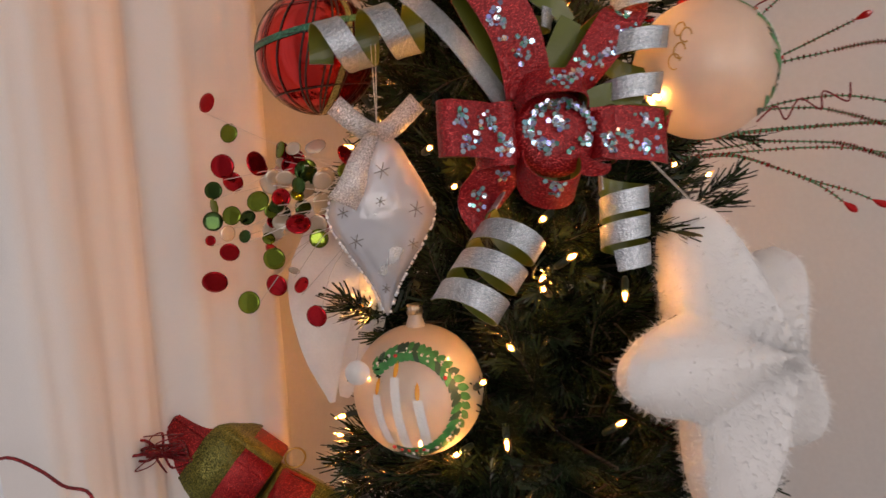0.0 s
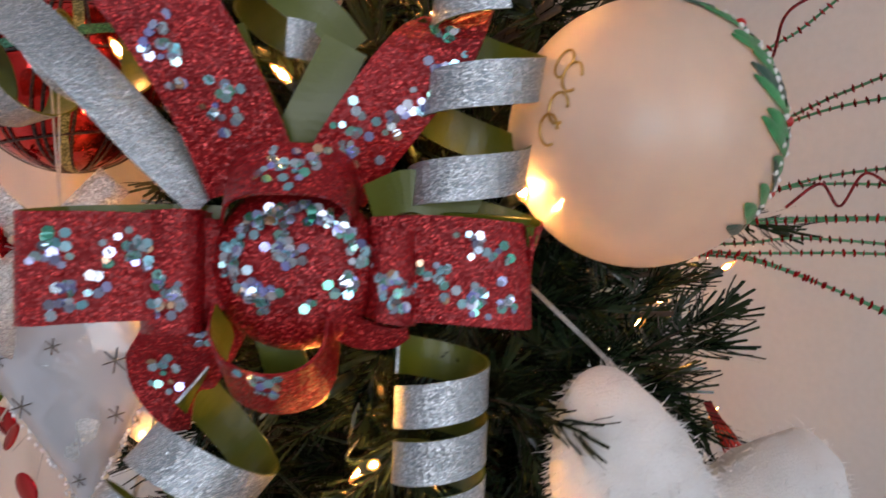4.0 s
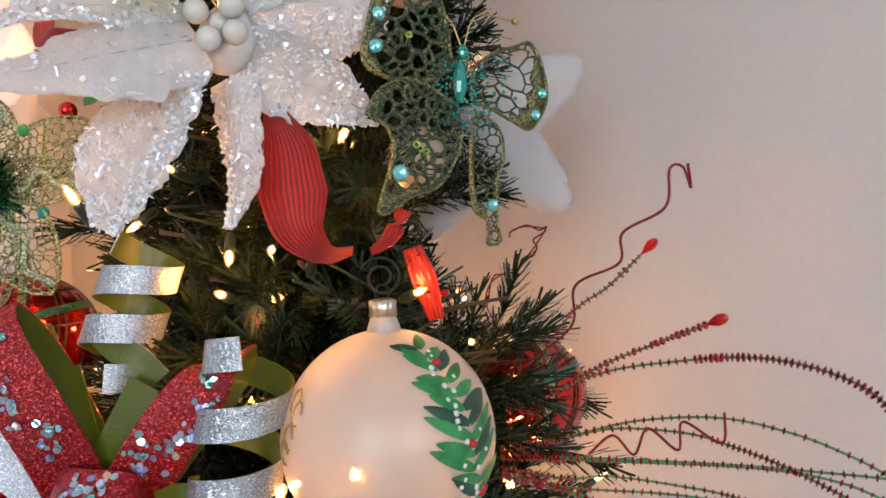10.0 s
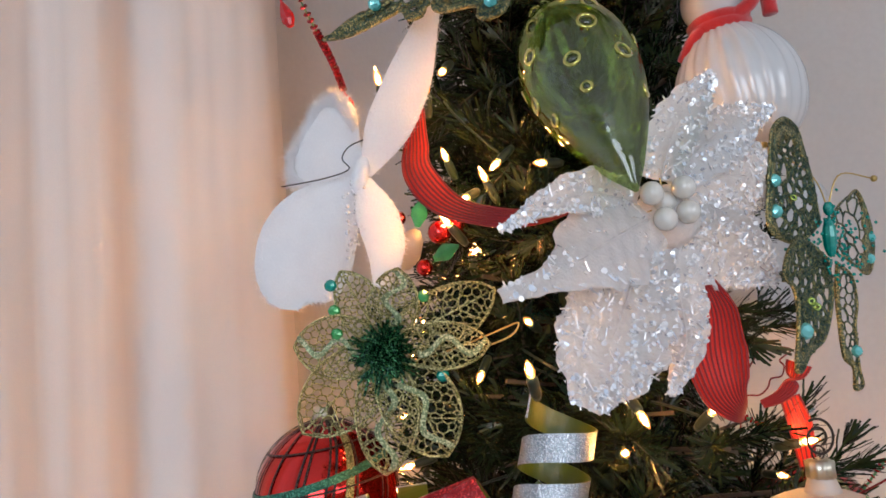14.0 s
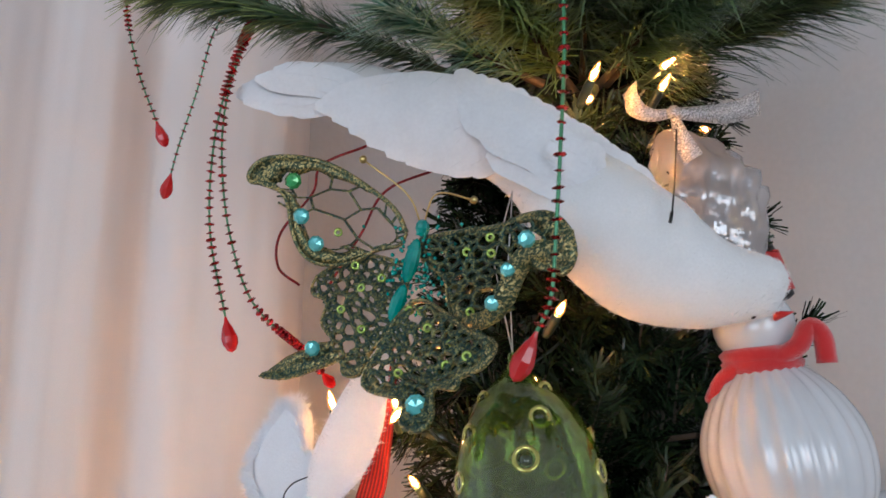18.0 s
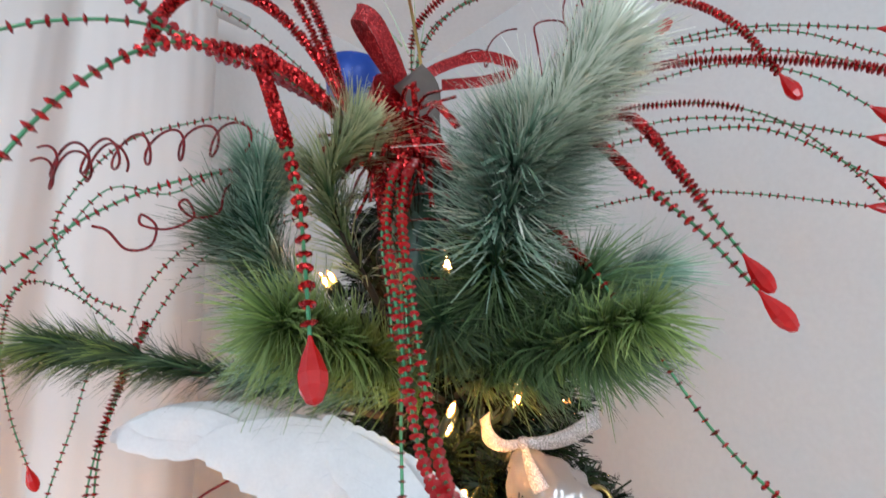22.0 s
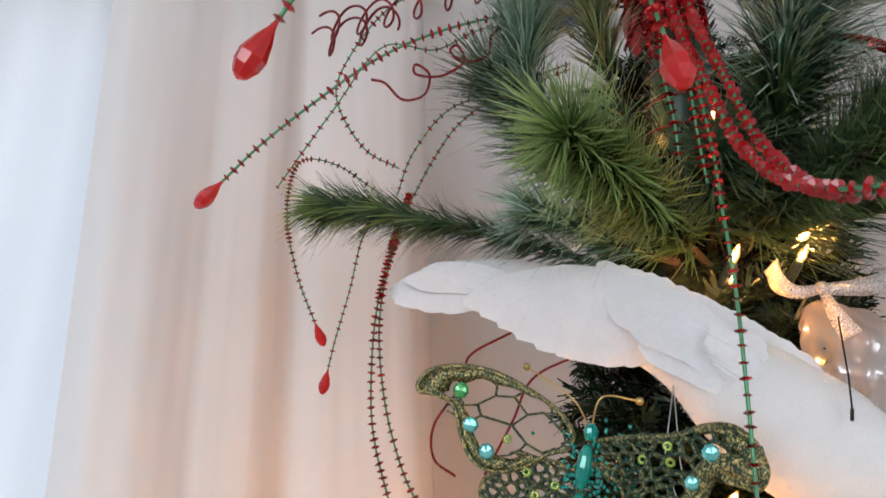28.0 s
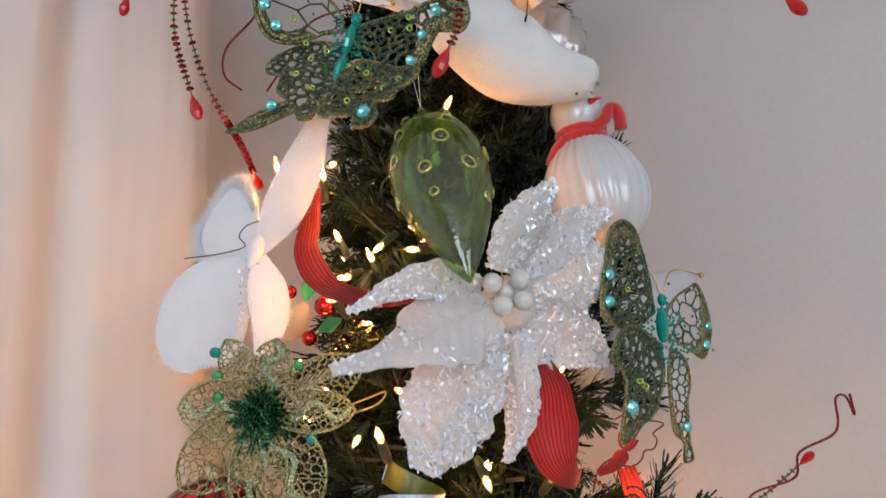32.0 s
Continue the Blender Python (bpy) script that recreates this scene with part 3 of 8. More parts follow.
def box(bm, m, sx, sy, sz, mat=0):
    q = [bm.verts.new(m @ Vector((x * sx / 2, y * sy / 2, z * sz / 2))) for x in (-1, 1) for y in (-1, 1) for z in (-1, 1)]
    for f in ((0, 1, 3, 2), (4, 6, 7, 5), (0, 4, 5, 1), (2, 3, 7, 6), (0, 2, 6, 4), (1, 5, 7, 3)):
        bm.faces.new([q[i] for i in f]).material_index = mat


def fuzz(bm, at, normal, length, rng, count=1, width=0.00035, mat=0):
    """Short fibres that stand off a soft surface."""
    n = Vector(normal)
    for _ in range(count):
        d = (n + Vector((rng.uniform(-1, 1), rng.uniform(-1, 1), rng.uniform(-1, 1))) * 0.9).normalized()
        s = d.orthogonal().normalized() * width
        a = Vector(at)
        bend = Vector((rng.uniform(-1, 1), rng.uniform(-1, 1), rng.uniform(-1, 0.5))) * length * 0.3
        q = [bm.verts.new(x) for x in (a - s, a + s, a + d * length + bend)]
        bm.faces.new(q).material_index = mat


# ---------- the room ----------
def slab(name, a0, a1, b0, b1, z0, z1, material, label, category="", parent=None):
    bm = bmesh.new()
    q = [bm.verts.new(room(a, b, z)) for a in (a0, a1) for b in (b0, b1) for z in (z0, z1)]
    for f in ((0, 1, 3, 2), (4, 6, 7, 5), (0, 4, 5, 1), (2, 3, 7, 6), (0, 2, 6, 4), (1, 5, 7, 3)):
        bm.faces.new([q[i] for i in f])
    bmesh.ops.recalc_face_normals(bm, faces=bm.faces)
    ob = new(name, finish(name, bm, material, False))
    if parent is not None:
        ob.parent = parent
    return tagged(ob, label, category, kind="" if parent is not None else "structure")


TH = 0.12
slab("floor", -0.4, LONG + TH, -0.4, LONG + TH, -0.1, 0, FLOOR, "unseen floor, made pale to bounce light onto the ceiling", "floor")
slab("ceiling", -0.4, LONG + TH, -0.4, LONG + TH, HIGH, HIGH + 0.1, CEILING, "matt white painted ceiling", "ceiling")
slab("wall_plain", -TH, 0, -TH, LONG, 0, HIGH, WALL, "plain off-white painted wall beside the tree", "wall")
# curtained wall with its window
slab("wall_window_near", 2.0, LONG, -TH, 0, 0, HIGH, WALL, "off-white wall beside the curtained window", "wall")
slab("wall_window_far", 0, 0.5, -TH, 0, 0, HIGH, WALL, "off-white wall in the room's corner", "wall")
slab("wall_window_low", 0.5, 2.0, -TH, 0, 0, 0.7, WALL, "off-white wall under the window", "wall")
slab("wall_window_high", 0.5, 2.0, -TH, 0, 2.35, HIGH, WALL, "off-white wall over the curtained window", "wall")
# walls behind the camera, each with a window opening
for axis, lo, hi in (("far", 1.4, 3.0), ("side", 0.8, 2.2)):
    for i, (s0, s1, z0, z1) in enumerate(((0, lo, 0, HIGH), (hi, LONG, 0, HIGH), (lo, hi, 0, 0.95), (lo, hi, 2.5, HIGH))):
        span = (LONG, LONG + TH, s0, s1) if axis == "far" else (s0, s1, LONG, LONG + TH)
        slab("wall_" + axis, *span, z0, z1, WALL, "off-white wall round a window behind the viewer", "wall")


def cloth_sheet(bm, a0, a1, top, profile, cols, rows, slant, seed):
    """Hanging cloth from a0 to a1 along the wall; profile(a, f): how far it stands off the wall, f running down."""
    prev = None
    for i in range(cols + 1):
        a = a0 + (a1 - a0) * i / cols
        col = []
        for j in range(rows + 1):
            f = j / rows
            z = top - (top - 0.05) * f
            wave = 0.004 * noise.noise(Vector((a * 16, z * 1.6, seed))) + 0.0016 * noise.noise(Vector((a * 70, z * 7, seed + 3)))
            col.append(bm.verts.new(room(a + slant(a, z), profile(a, f) + wave, z)))
        if prev:
            for j in range(rows):
                bm.faces.new((prev[j], col[j], col[j + 1], prev[j + 1]))
        prev = col


def curtain():
    """A drawn curtain panel in a few broad folds, and thin net behind it at the window."""
    root = thing("curtain", room(0.62, 0.07, 2.47), "pale curtain panel hanging in broad folds beside the tree", "curtain")
    knots_a = (0.440, 0.452, 0.470, 0.500, 0.545, 0.590, 0.603, 0.612, 0.624, 0.640, 0.660, 0.690, 0.715, 0.735, 0.765, 0.795, 0.808, 0.814)
    knots_b = (0.040, 0.085, 0.112, 0.128, 0.122, 0.108, 0.092, 0.070, 0.074, 0.098, 0.116, 0.122, 0.118, 0.126, 0.140, 0.142, 0.120, 0.080)

    def profile(a, f):
        full = float(np.interp(a, knots_a, knots_b))
        soft = float(np.mean([np.interp(a + d, knots_a, knots_b) for d in (-0.008, -0.004, 0, 0.004, 0.008)]))
        return 0.085 + (0.75 * soft + 0.25 * full - 0.085) * (0.45 + 0.55 * min(1, 2.4 * f)) + 0.006 * math.sin(52 * a + 2.2 * f) * min(1, 2 * f)

    bm = bmesh.new()
    cloth_sheet(bm, 0.44, 0.814, 2.47, profile, 200, 30, lambda a, z: 0.030 * (z - 1.9) * max(0, (a - 0.70) / 0.11), 1.0)
    part("cloth", bm, SHEER, root)
    bm = bmesh.new()
    cloth_sheet(bm, 0.52, 2.2, 2.46, lambda a, f: 0.030 + 0.012 * math.sin(60 * a + 1.5 * math.sin(9 * a)), 260, 16, lambda a, z: 0.0, 5.0)
    part("net", bm, NET, root)
    bm = bmesh.new()
    tube(bm, [room(0.40, 0.075, 2.475), room(2.3, 0.075, 2.475)], 0.010, 10)
    part("curtain_rail", bm, TRIM, root)


curtain()
bm = bmesh.new()
for s0, s1, z0, z1 in ((0.5, 0.56, 0.7, 2.35), (1.94, 2.0, 0.7, 2.35), (0.56, 1.94, 0.7, 0.76), (0.56, 1.94, 2.29, 2.35), (1.22, 1.28, 0.76, 2.29)):
    q = [bm.verts.new(room(a, b, z)) for a in (s0, s1) for b in (-0.1, -0.05) for z in (z0, z1)]
    for f in ((0, 1, 3, 2), (4, 6, 7, 5), (0, 4, 5, 1), (2, 3, 7, 6), (0, 2, 6, 4), (1, 5, 7, 3)):
        bm.faces.new([q[i] for i in f])
tagged(new("window_1", finish("window_1", bm, TRIM, False)), "white window frame behind the sheer curtain", "window", kind="structure")

# ---------- the tree ----------
AXIS = Vector((0.085, 0.03, 0))


def reach(z):
    """The tree's radius at height z."""
    return float(np.interp(z, (0.6, 1.1, 1.36, 1.5, 1.65, 1.9, 2.05, 2.2), (0.30, 0.245, 0.212, 0.175, 0.155, 0.11, 0.08, 0.03)))


def fir_branch_mesh(seed, length=0.16, twigs=5):
    """A fir branch along +x: stem, side twigs, and flat needles all round each."""
    rng = random.Random(seed)
    bm = bmesh.new()
    lines = [([Vector((0, 0, 0)), Vector((length * 0.5, rng.uniform(-0.01, 0.01), 0.008)), Vector((length, rng.uniform(-0.015, 0.015), 0.02))], 1.0)]
    for k in range(twigs):
        f = 0.25 + 0.6 * k / twigs
        base = Vector((length * f, 0, 0.01 * f))
        d = Vector((0.75, rng.choice((-1, 1)) * rng.uniform(0.4, 0.9), rng.uniform(-0.3, 0.45))).normalized()
        l = length * rng.uniform(0.28, 0.5)
        lines.append(([base, base + d * l * 0.5, base + d * l + Vector((0, 0, 0.006))], 0.8))
    for line, big in lines:
        pts = glide(line, 9)
        tube(bm, pts, lambda f: 0.0013 * big * (1.2 - f), 4, 1)
        total = sum((Vector(b) - Vector(a)).length for a, b in zip(pts, pts[1:]))
        fr = frames(pts)
        for i in range(int(total * 1200)):
            f = rng.random() ** 0.85
            x = f * (len(fr) - 1)
            p, t, s, u = fr[int(x)]
            q = fr[min(int(x) + 1, len(fr) - 1)][0]
            p = p.lerp(q, x - int(x))
            a = rng.uniform(0, 2 * math.pi)
            out = s * math.cos(a) + u * math.sin(a)
            lean = 0.55 + 0.9 * f
            d = (out + t * lean).normalized()
            l = rng.uniform(0.014, 0.025)
            w = t.cross(d).normalized() * 0.00085
            tip = p + d * l + t * (0.003 * rng.random()) + Vector((0, 0, rng.uniform(-0.003, 0.001)))
            mid = p.lerp(tip, 0.55) + out * 0.0012
            v = [bm.verts.new(c) for c in (p - w, p + w, mid + w, mid - w, tip + w * 0.9, tip - w * 0.9)]
            bm.faces.new((v[0], v[1], v[2], v[3]))
            bm.faces.new((v[3], v[2], v[4], v[5]))
    return finish("branch", bm, [NEEDLE, BARK], False)


tree = thing("christmas_tree", AXIS, "slim dark green artificial christmas tree hung with ornaments", "christmas tree")
bm = bmesh.new()
tube(bm, [AXIS + Vector((0, 0, z)) for z in np.linspace(0.02, 2.2, 12)], lambda f: 0.024 - 0.017 * f, 10)
part("trunk", bm, BARK, tree)
bm = bmesh.new()
for k in range(4):
    a = k * math.pi / 2 + 0.4
    d = Vector((math.cos(a), math.sin(a), 0))
    tube(bm, [AXIS + Vector((0, 0, 0.16)), AXIS + d * 0.12 + Vector((0, 0, 0.06)), AXIS + d * 0.24 + Vector((0, 0, 0.012))], 0.011, 8)
part("stand", bm, BLACK_WIRE, tree)
MESHES = [fir_branch_mesh(s) for s in range(9)]
rng = random.Random(5)
z, turn = 0.78, 0.0
while z < 2.13:
    turn += 2.399963
    r = reach(z)
    d = Vector((math.cos(turn), math.sin(turn), 0))
    size = (r * rng.uniform(0.74, 0.98)) / 0.17
    if (AXIS + d * r + Vector((0, 0, z)) - Vector((-0.062, -0.15, 1.07))).length < 0.095:
        size *= 0.5
    if 1.36 < z < 1.50 and d.x > 0.3 and d.y > -0.8:
        size *= 0.42
    ob = new("branch", MESHES[rng.randrange(9)])
    tilt = rng.uniform(8, 30) + 18 * max(0, (z - 1.7) / 0.4)
    ob.matrix_world = Matrix.Translation(AXIS + d * 0.018 + Vector((0, 0, z - 0.03))) @ pose(0, 0, 0, 0, -tilt, math.degrees(turn)) @ pose(0, 0, 0, rng.uniform(0, 360)) @ Matrix.Diagonal((size, 1.0, 1.0, 1))
    ob.parent, ob.matrix_parent_inverse = tree, tree.matrix_world.inverted()
    z += 0.0030
# inner boughs that close the view to the trunk
bm = bmesh.new()
for i in range(240):
    a, h = rng.uniform(0, 2 * math.pi), rng.uniform(0.75, 2.1)
    d = Vector((math.cos(a), math.sin(a), 0.15))
    tube(bm, [AXIS + Vector((0, 0, h)), AXIS + Vector((0, 0, h)) + d * reach(h) * 0.8], 0.002, 4)
part("inner_growth", bm, BARK, tree)


# ---------- lights ----------
lights = thing("string_lights", AXIS + Vector((0, 0, 1.0)), "string of lit warm-white mini lights on green cable", "fairy lights")
bm = bmesh.new()
lathe(bm, [(0.0012, 0), (0.0024, 0.002), (0.0029, 0.005), (0.0023, 0.009), (0.0004, 0.0138)], Matrix.Identity(4), 10)
GLASS_MESH = finish("bulb", bm, BULB_SHELL)
bm = bmesh.new()
lathe(bm, [(0.0006, 0.0028), (0.0015, 0.0042), (0.0015, 0.0062), (0.0005, 0.0082)], Matrix.Identity(4), 8)
CORE_MESH = finish("filament", bm, BULB)
bm = bmesh.new()
lathe(bm, [(0.0022, -0.017), (0.0032, -0.013), (0.0033, -0.002), (0.0026, 0.0012)], Matrix.Identity(4), 10)
SOCKET_MESH = finish("socket", bm, CABLE)


def mini_light(at, way):
    q = Vector((0, 0, 1)).rotation_difference(Vector(way)).to_matrix().to_4x4()
    m = Matrix.Translation(at) @ q
    holder = new("socket", SOCKET_MESH)
    holder.matrix_world = m
    holder.parent, holder.matrix_parent_inverse = lights, lights.matrix_world.inverted()
    for name, me in (("bulb", GLASS_MESH), ("filament", CORE_MESH)):
        o = new(name, me)
        o.parent = holder


rng = random.Random(11)
SPOTS = [(0.023, -0.12, 1.622), (0.130, -0.196, 1.327), (0.031, -0.21, 1.479), (0.193, -0.127, 1.42), (0.146, -0.077, 1.899), (0.145, -0.07, 1.886),
         (0.102, -0.102, 1.875), (0.111, -0.114, 1.982), (0.068, -0.163, 1.133), (-0.011, -0.154, 1.087), (0.133, -0.10, 0.965)]
SPOTS += [(-0.047, -0.150, 1.292), (-0.023, -0.137, 1.260), (0.043, -0.181, 1.232), (0.062, -0.178, 1.195), (0.112, -0.179, 1.165), (0.015, -0.170, 1.119)]
SPOTS += [(0.045, -0.168, 1.168), (0.011, -0.149, 1.033), (-0.027, -0.126, 1.014), (0.109, -0.163, 1.039), (-0.105, -0.038, 1.137), (0.132, -0.182, 1.322)]
SPOTS += [(0.167, -0.146, 1.245), (0.023, -0.139, 1.376), (0.159, -0.126, 1.241), (0.037, -0.131, 1.215), (0.055, -0.137, 1.176), (0.093, -0.102, 1.454)]
SPOTS += [(0.087, -0.096, 1.415), (0.078, -0.123, 1.350), (0.160, -0.041, 1.487), (0.241, -0.017, 1.315), (0.239, -0.022, 1.261), (0.224, -0.028, 1.220)]
SPOTS += [(0.214, -0.015, 1.374), (-0.003, -0.100, 1.476), (0.136, -0.149, 1.444), (0.092, -0.165, 1.451), (0.082, -0.154, 1.425), (-0.014, -0.128, 1.577)]
SPOTS += [(-0.049, -0.110, 1.560), (0.053, -0.153, 1.609), (-0.000, -0.138, 1.595), (0.132, -0.138, 1.664), (-0.064, -0.128, 1.390), (0.105, -0.150, 1.529)]
SPOTS += [(0.154, -0.124, 1.525), (-0.055, -0.137, 1.679), (-0.008, -0.148, 1.681), (0.012, -0.101, 1.611), (-0.010, -0.104, 1.600), (0.136, -0.102, 1.666)]
SPOTS += [(-0.058, -0.098, 1.555), (0.161, -0.095, 1.727), (0.055, -0.120, 1.794), (0.029, -0.139, 1.814), (0.027, -0.123, 1.821), (0.032, -0.116, 1.797)]
SPOTS += [(0.076, -0.110, 1.734), (0.132, -0.111, 1.665), (0.158, -0.084, 1.727), (-0.026, -0.109, 1.679), (-0.016, -0.095, 1.631), (0.033, -0.142, 1.976)]
SPOTS += [(0.108, -0.112, 1.828), (0.103, -0.116, 1.878), (0.032, -0.142, 1.968), (0.022, -0.123, 1.978), (-0.054, -0.098, 1.561), (0.129, -0.133, 1.666)]
SPOTS += [(-0.027, -0.082, 1.088), (-0.064, -0.130, 1.033), (0.034, -0.118, 1.507), (0.153, -0.139, 1.310)]
for k in range(26):
    a, h = 2.35 + 1.35 * ((k * 0.618) % 1), 0.86 + 0.026 * k
    SPOTS.append((AXIS.x + math.cos(a) * reach(h) * 0.86, AXIS.y + math.sin(a) * reach(h) * 0.86, h))
for k in range(14):
    a, h = -0.1 + 1.2 * ((k * 0.618) % 1), 1.02 + 0.046 * k
    SPOTS.append((AXIS.x + math.cos(a) * reach(h) * 0.98, AXIS.y + math.sin(a) * reach(h) * 0.98, h))
SPOTS = [q for q in SPOTS if (Vector(q) - Vector((0.225, 0.09, 1.565))).length > 0.15]
for h in np.arange(0.85, 2.0, 0.05):
    a = rng.uniform(0.1, 3.0)
    SPOTS.append((AXIS.x + math.cos(a) * reach(h) * 0.85, AXIS.y + math.sin(a) * reach(h) * 0.85, h))
SPOTS = [q if (Vector(q) - Vector((-0.052, -0.108, 1.557))).length > 0.03 else (q[0] + 0.05, q[1] + 0.06, q[2] + 0.01) for q in SPOTS]
CLEAR_OF = (((0.045, -0.13, 1.83), 0.05), ((0.195, -0.098, 1.66), 0.09), ((0.20, -0.16, 1.12), 0.10), ((0.10, -0.19, 1.11), 0.055), ((0.21, -0.15, 1.19), 0.08), ((0.155, -0.11, 1.15), 0.06), ((-0.062, -0.125, 1.60), 0.042), ((0.238, 0.107, 1.451), 0.035))
APART = []
for q in SPOTS:
    if any((Vector(q) - Vector(c)).length < r for c, r in CLEAR_OF):
        continue
    if all((Vector(q) - Vector(p)).length > 0.014 for p in APART):
        APART.append(q)
SPOTS = APART
for p in SPOTS:
    away = Vector((p[0] - AXIS.x, p[1] - AXIS.y, rng.uniform(-0.15, 0.25)))
    mini_light(p, away.normalized() + Vector((rng.uniform(-0.7, 0.7), 0, rng.uniform(-0.5, 0.7))))
bm = bmesh.new()
order = sorted(SPOTS, key=lambda p: p[2])
for k in range(3):
    some = [Vector(p) - (Vector(p) - AXIS - Vector((0, 0, p[2]))).normalized() * 0.062 for p in order[k::3]]
    tube(bm, glide(some, len(some) * 8), 0.0010, 5)
part("cable", bm, CABLE, lights)


# ---------- long-needled pine picks ----------
def pine_pick(at, via, tip, material, count, label, long=0.07, spread=1.0, seed=0, stem=BARK, from_f=0.1, thick=0.00055, lay=1.0):
    root = thing("pine_pick", at, label, "pine branch", "pine picks in the tree top")
    rng = random.Random(seed)
    line = glide([at, via, tip], 16)
    bm = bmesh.new()
    tube(bm, line, lambda f: 0.0026 * (1.2 - f), 6)
    part("stem", bm, stem, root)
    bm = bmesh.new()
    along = bm.loops.layers.uv.new("along")
    fr = frames(line)
    for i in range(int(count * 0.62)):
        if i % 5 == 0:
            tuft = (rng.random() ** 0.7, rng.uniform(0, 2 * math.pi), rng.uniform(0.35, 1.0), rng.uniform(0.6, 1.3), rng.uniform(0.7, 1.12))
        f = from_f + (1 - from_f) * min(1, tuft[0] + rng.uniform(0, 0.008))
        x = f * (len(fr) - 1.001)
        p, t, s, u = fr[int(x)]
        p = p.lerp(fr[int(x) + 1][0], x - int(x))
        a = tuft[1] + rng.gauss(0, 0.16)
        out = s * math.cos(a) + u * math.sin(a)
        d = (out * spread * tuft[2] * rng.uniform(0.85, 1.15) + t * tuft[3] * lay + Vector((rng.gauss(0, 1), rng.gauss(0, 1), rng.gauss(0, 1))) * 0.17).normalized()
        l = long * tuft[4] * rng.uniform(0.86, 1.05)
        sag = Vector((0, 0, -rng.uniform(0.06, 0.2) * l)) + out * rng.uniform(-0.06, 0.14) * l
        w = t.cross(d).normalized() * thick
        pts = [p, p + d * l * 0.5, p + d * l + sag]
        v = [bm.verts.new(q) for q in (pts[0] - w, pts[0] + w, pts[1] + w, pts[1] - w, pts[2] + w * 0.3, pts[2] - w * 0.3)]
        for at_f, ring_of in (((0, 0, 0.5, 0.5), (0, 1, 2, 3)), ((0.5, 0.5, 1, 1), (3, 2, 4, 5))):
            face = bm.faces.new([v[k] for k in ring_of])
            for loop, f in zip(face.loops, at_f):
                loop[along].uv = (f, 0)
    part("needle_cover", bm, material, root)


pine_pick((0.05, -0.09, 1.885), (-0.05, -0.15, 1.918), (-0.146, -0.196, 1.940), PINE_DARK, 2000, "dark green artificial pine branch reaching sideways from the tree top", 0.036, 1.15, 1)
pine_pick((-0.06, -0.155, 1.92), (-0.11, -0.178, 1.933), (-0.150, -0.198, 1.940), PINE, 700, "light green tip of a pine branch", 0.036, 1.1, 2)
pine_pick((0.09, -0.06, 1.895), (0.06, -0.15, 1.918), (0.034, -0.238, 1.926), PINE, 3400, "bright green artificial pine branch in the tree top", 0.048, 1.0, 3)
pine_pick((0.10, -0.05, 1.90), (0.155, -0.14, 1.912), (0.205, -0.225, 1.900), PINE_MID, 3000, "green artificial pine branch pointing outwards", 0.040, 0.9, 4)
pine_pick((0.17, -0.17, 1.905), (0.202, -0.225, 1.906), (0.224, -0.260, 1.902), PINE, 1100, "bright green tip of a pine branch pointing outwards", 0.032, 0.9, 24)
pine_pick((0.10, -0.03, 1.90), (0.17, -0.08, 1.905), (0.228, -0.12, 1.912), PINE_DARK, 1500, "dark green artificial pine branch under the spray", 0.048, 1.0, 5)
pine_pick((0.138, -0.130, 1.950), (0.158, -0.180, 1.988), (0.176, -0.212, 2.018), PINE_FROST, 3300, "frosted blue-green pine branch upright in the tree top", 0.072, 1.5, 6, thick=0.0007)
pine_pick((0.118, -0.070, 1.905), (0.135, -0.125, 1.935), (0.152, -0.165, 1.962), PINE_MID, 1900, "dark green foot of the upright pine branch", 0.058, 1.4, 26)
pine_pick((0.160, -0.190, 1.990), (0.196, -0.230, 2.025), (0.222, -0.252, 2.048), PINE_PALE, 2600, "pale frosted pine tip in the tree top", 0.056, 1.1, 7, thick=0.0007, lay=1.2)
pine_pick((0.07, -0.08, 1.915), (0.006, -0.178, 1.975), (0.010, -0.216, 2.024), PINE_FROST, 2600, "blue-green upright pine branch in the tree top", 0.055, 1.1, 8, from_f=0.25)
pine_pick((0.07, -0.08, 1.925), (0.052, -0.200, 2.008), (0.073, -0.221, 2.040), PINE_GOLD, 1700, "pale green pine tip in the tree top", 0.050, 1.0, 9, from_f=0.25)
pine_pick((0.12, 0.0, 1.945), (0.19, -0.035, 1.965), (0.252, -0.062, 1.972), PINE_FROST, 2400, "frosted pine branch spreading from the tree top", 0.062, 1.2, 10)
pine_pick((0.06, -0.09, 1.92), (0.01, -0.15, 1.96), (-0.015, -0.19, 1.995), PINE_DARK, 1500, "dark blue-green pine branch standing behind the spray", 0.066, 0.8, 13)
pine_pick((0.11, -0.06, 1.90), (0.17, -0.13, 1.925), (0.205, -0.17, 1.945), PINE_MID, 1900, "green pine branch beside the bright green one", 0.055, 1.2, 14)
pine_pick((0.07, -0.09, 1.893), (0.03, -0.13, 1.903), (-0.008, -0.165, 1.918), PINE_FROST, 1100, "frosted pine branch above the white dove", 0.042, 1.0, 17)
pine_pick((0.09, -0.02, 1.91), (0.10, -0.10, 1.925), (0.11, -0.16, 1.935), PINE_DARK, 1100, "dark green pine branch behind the bead strands", 0.05, 1.2, 18)
pine_pick((0.150, -0.150, 1.965), (0.168, -0.196, 2.000), (0.184, -0.222, 2.028), PINE_PALE, 2600, "pale frosted needles over the upright branch", 0.058, 1.3, 19, thick=0.0007)
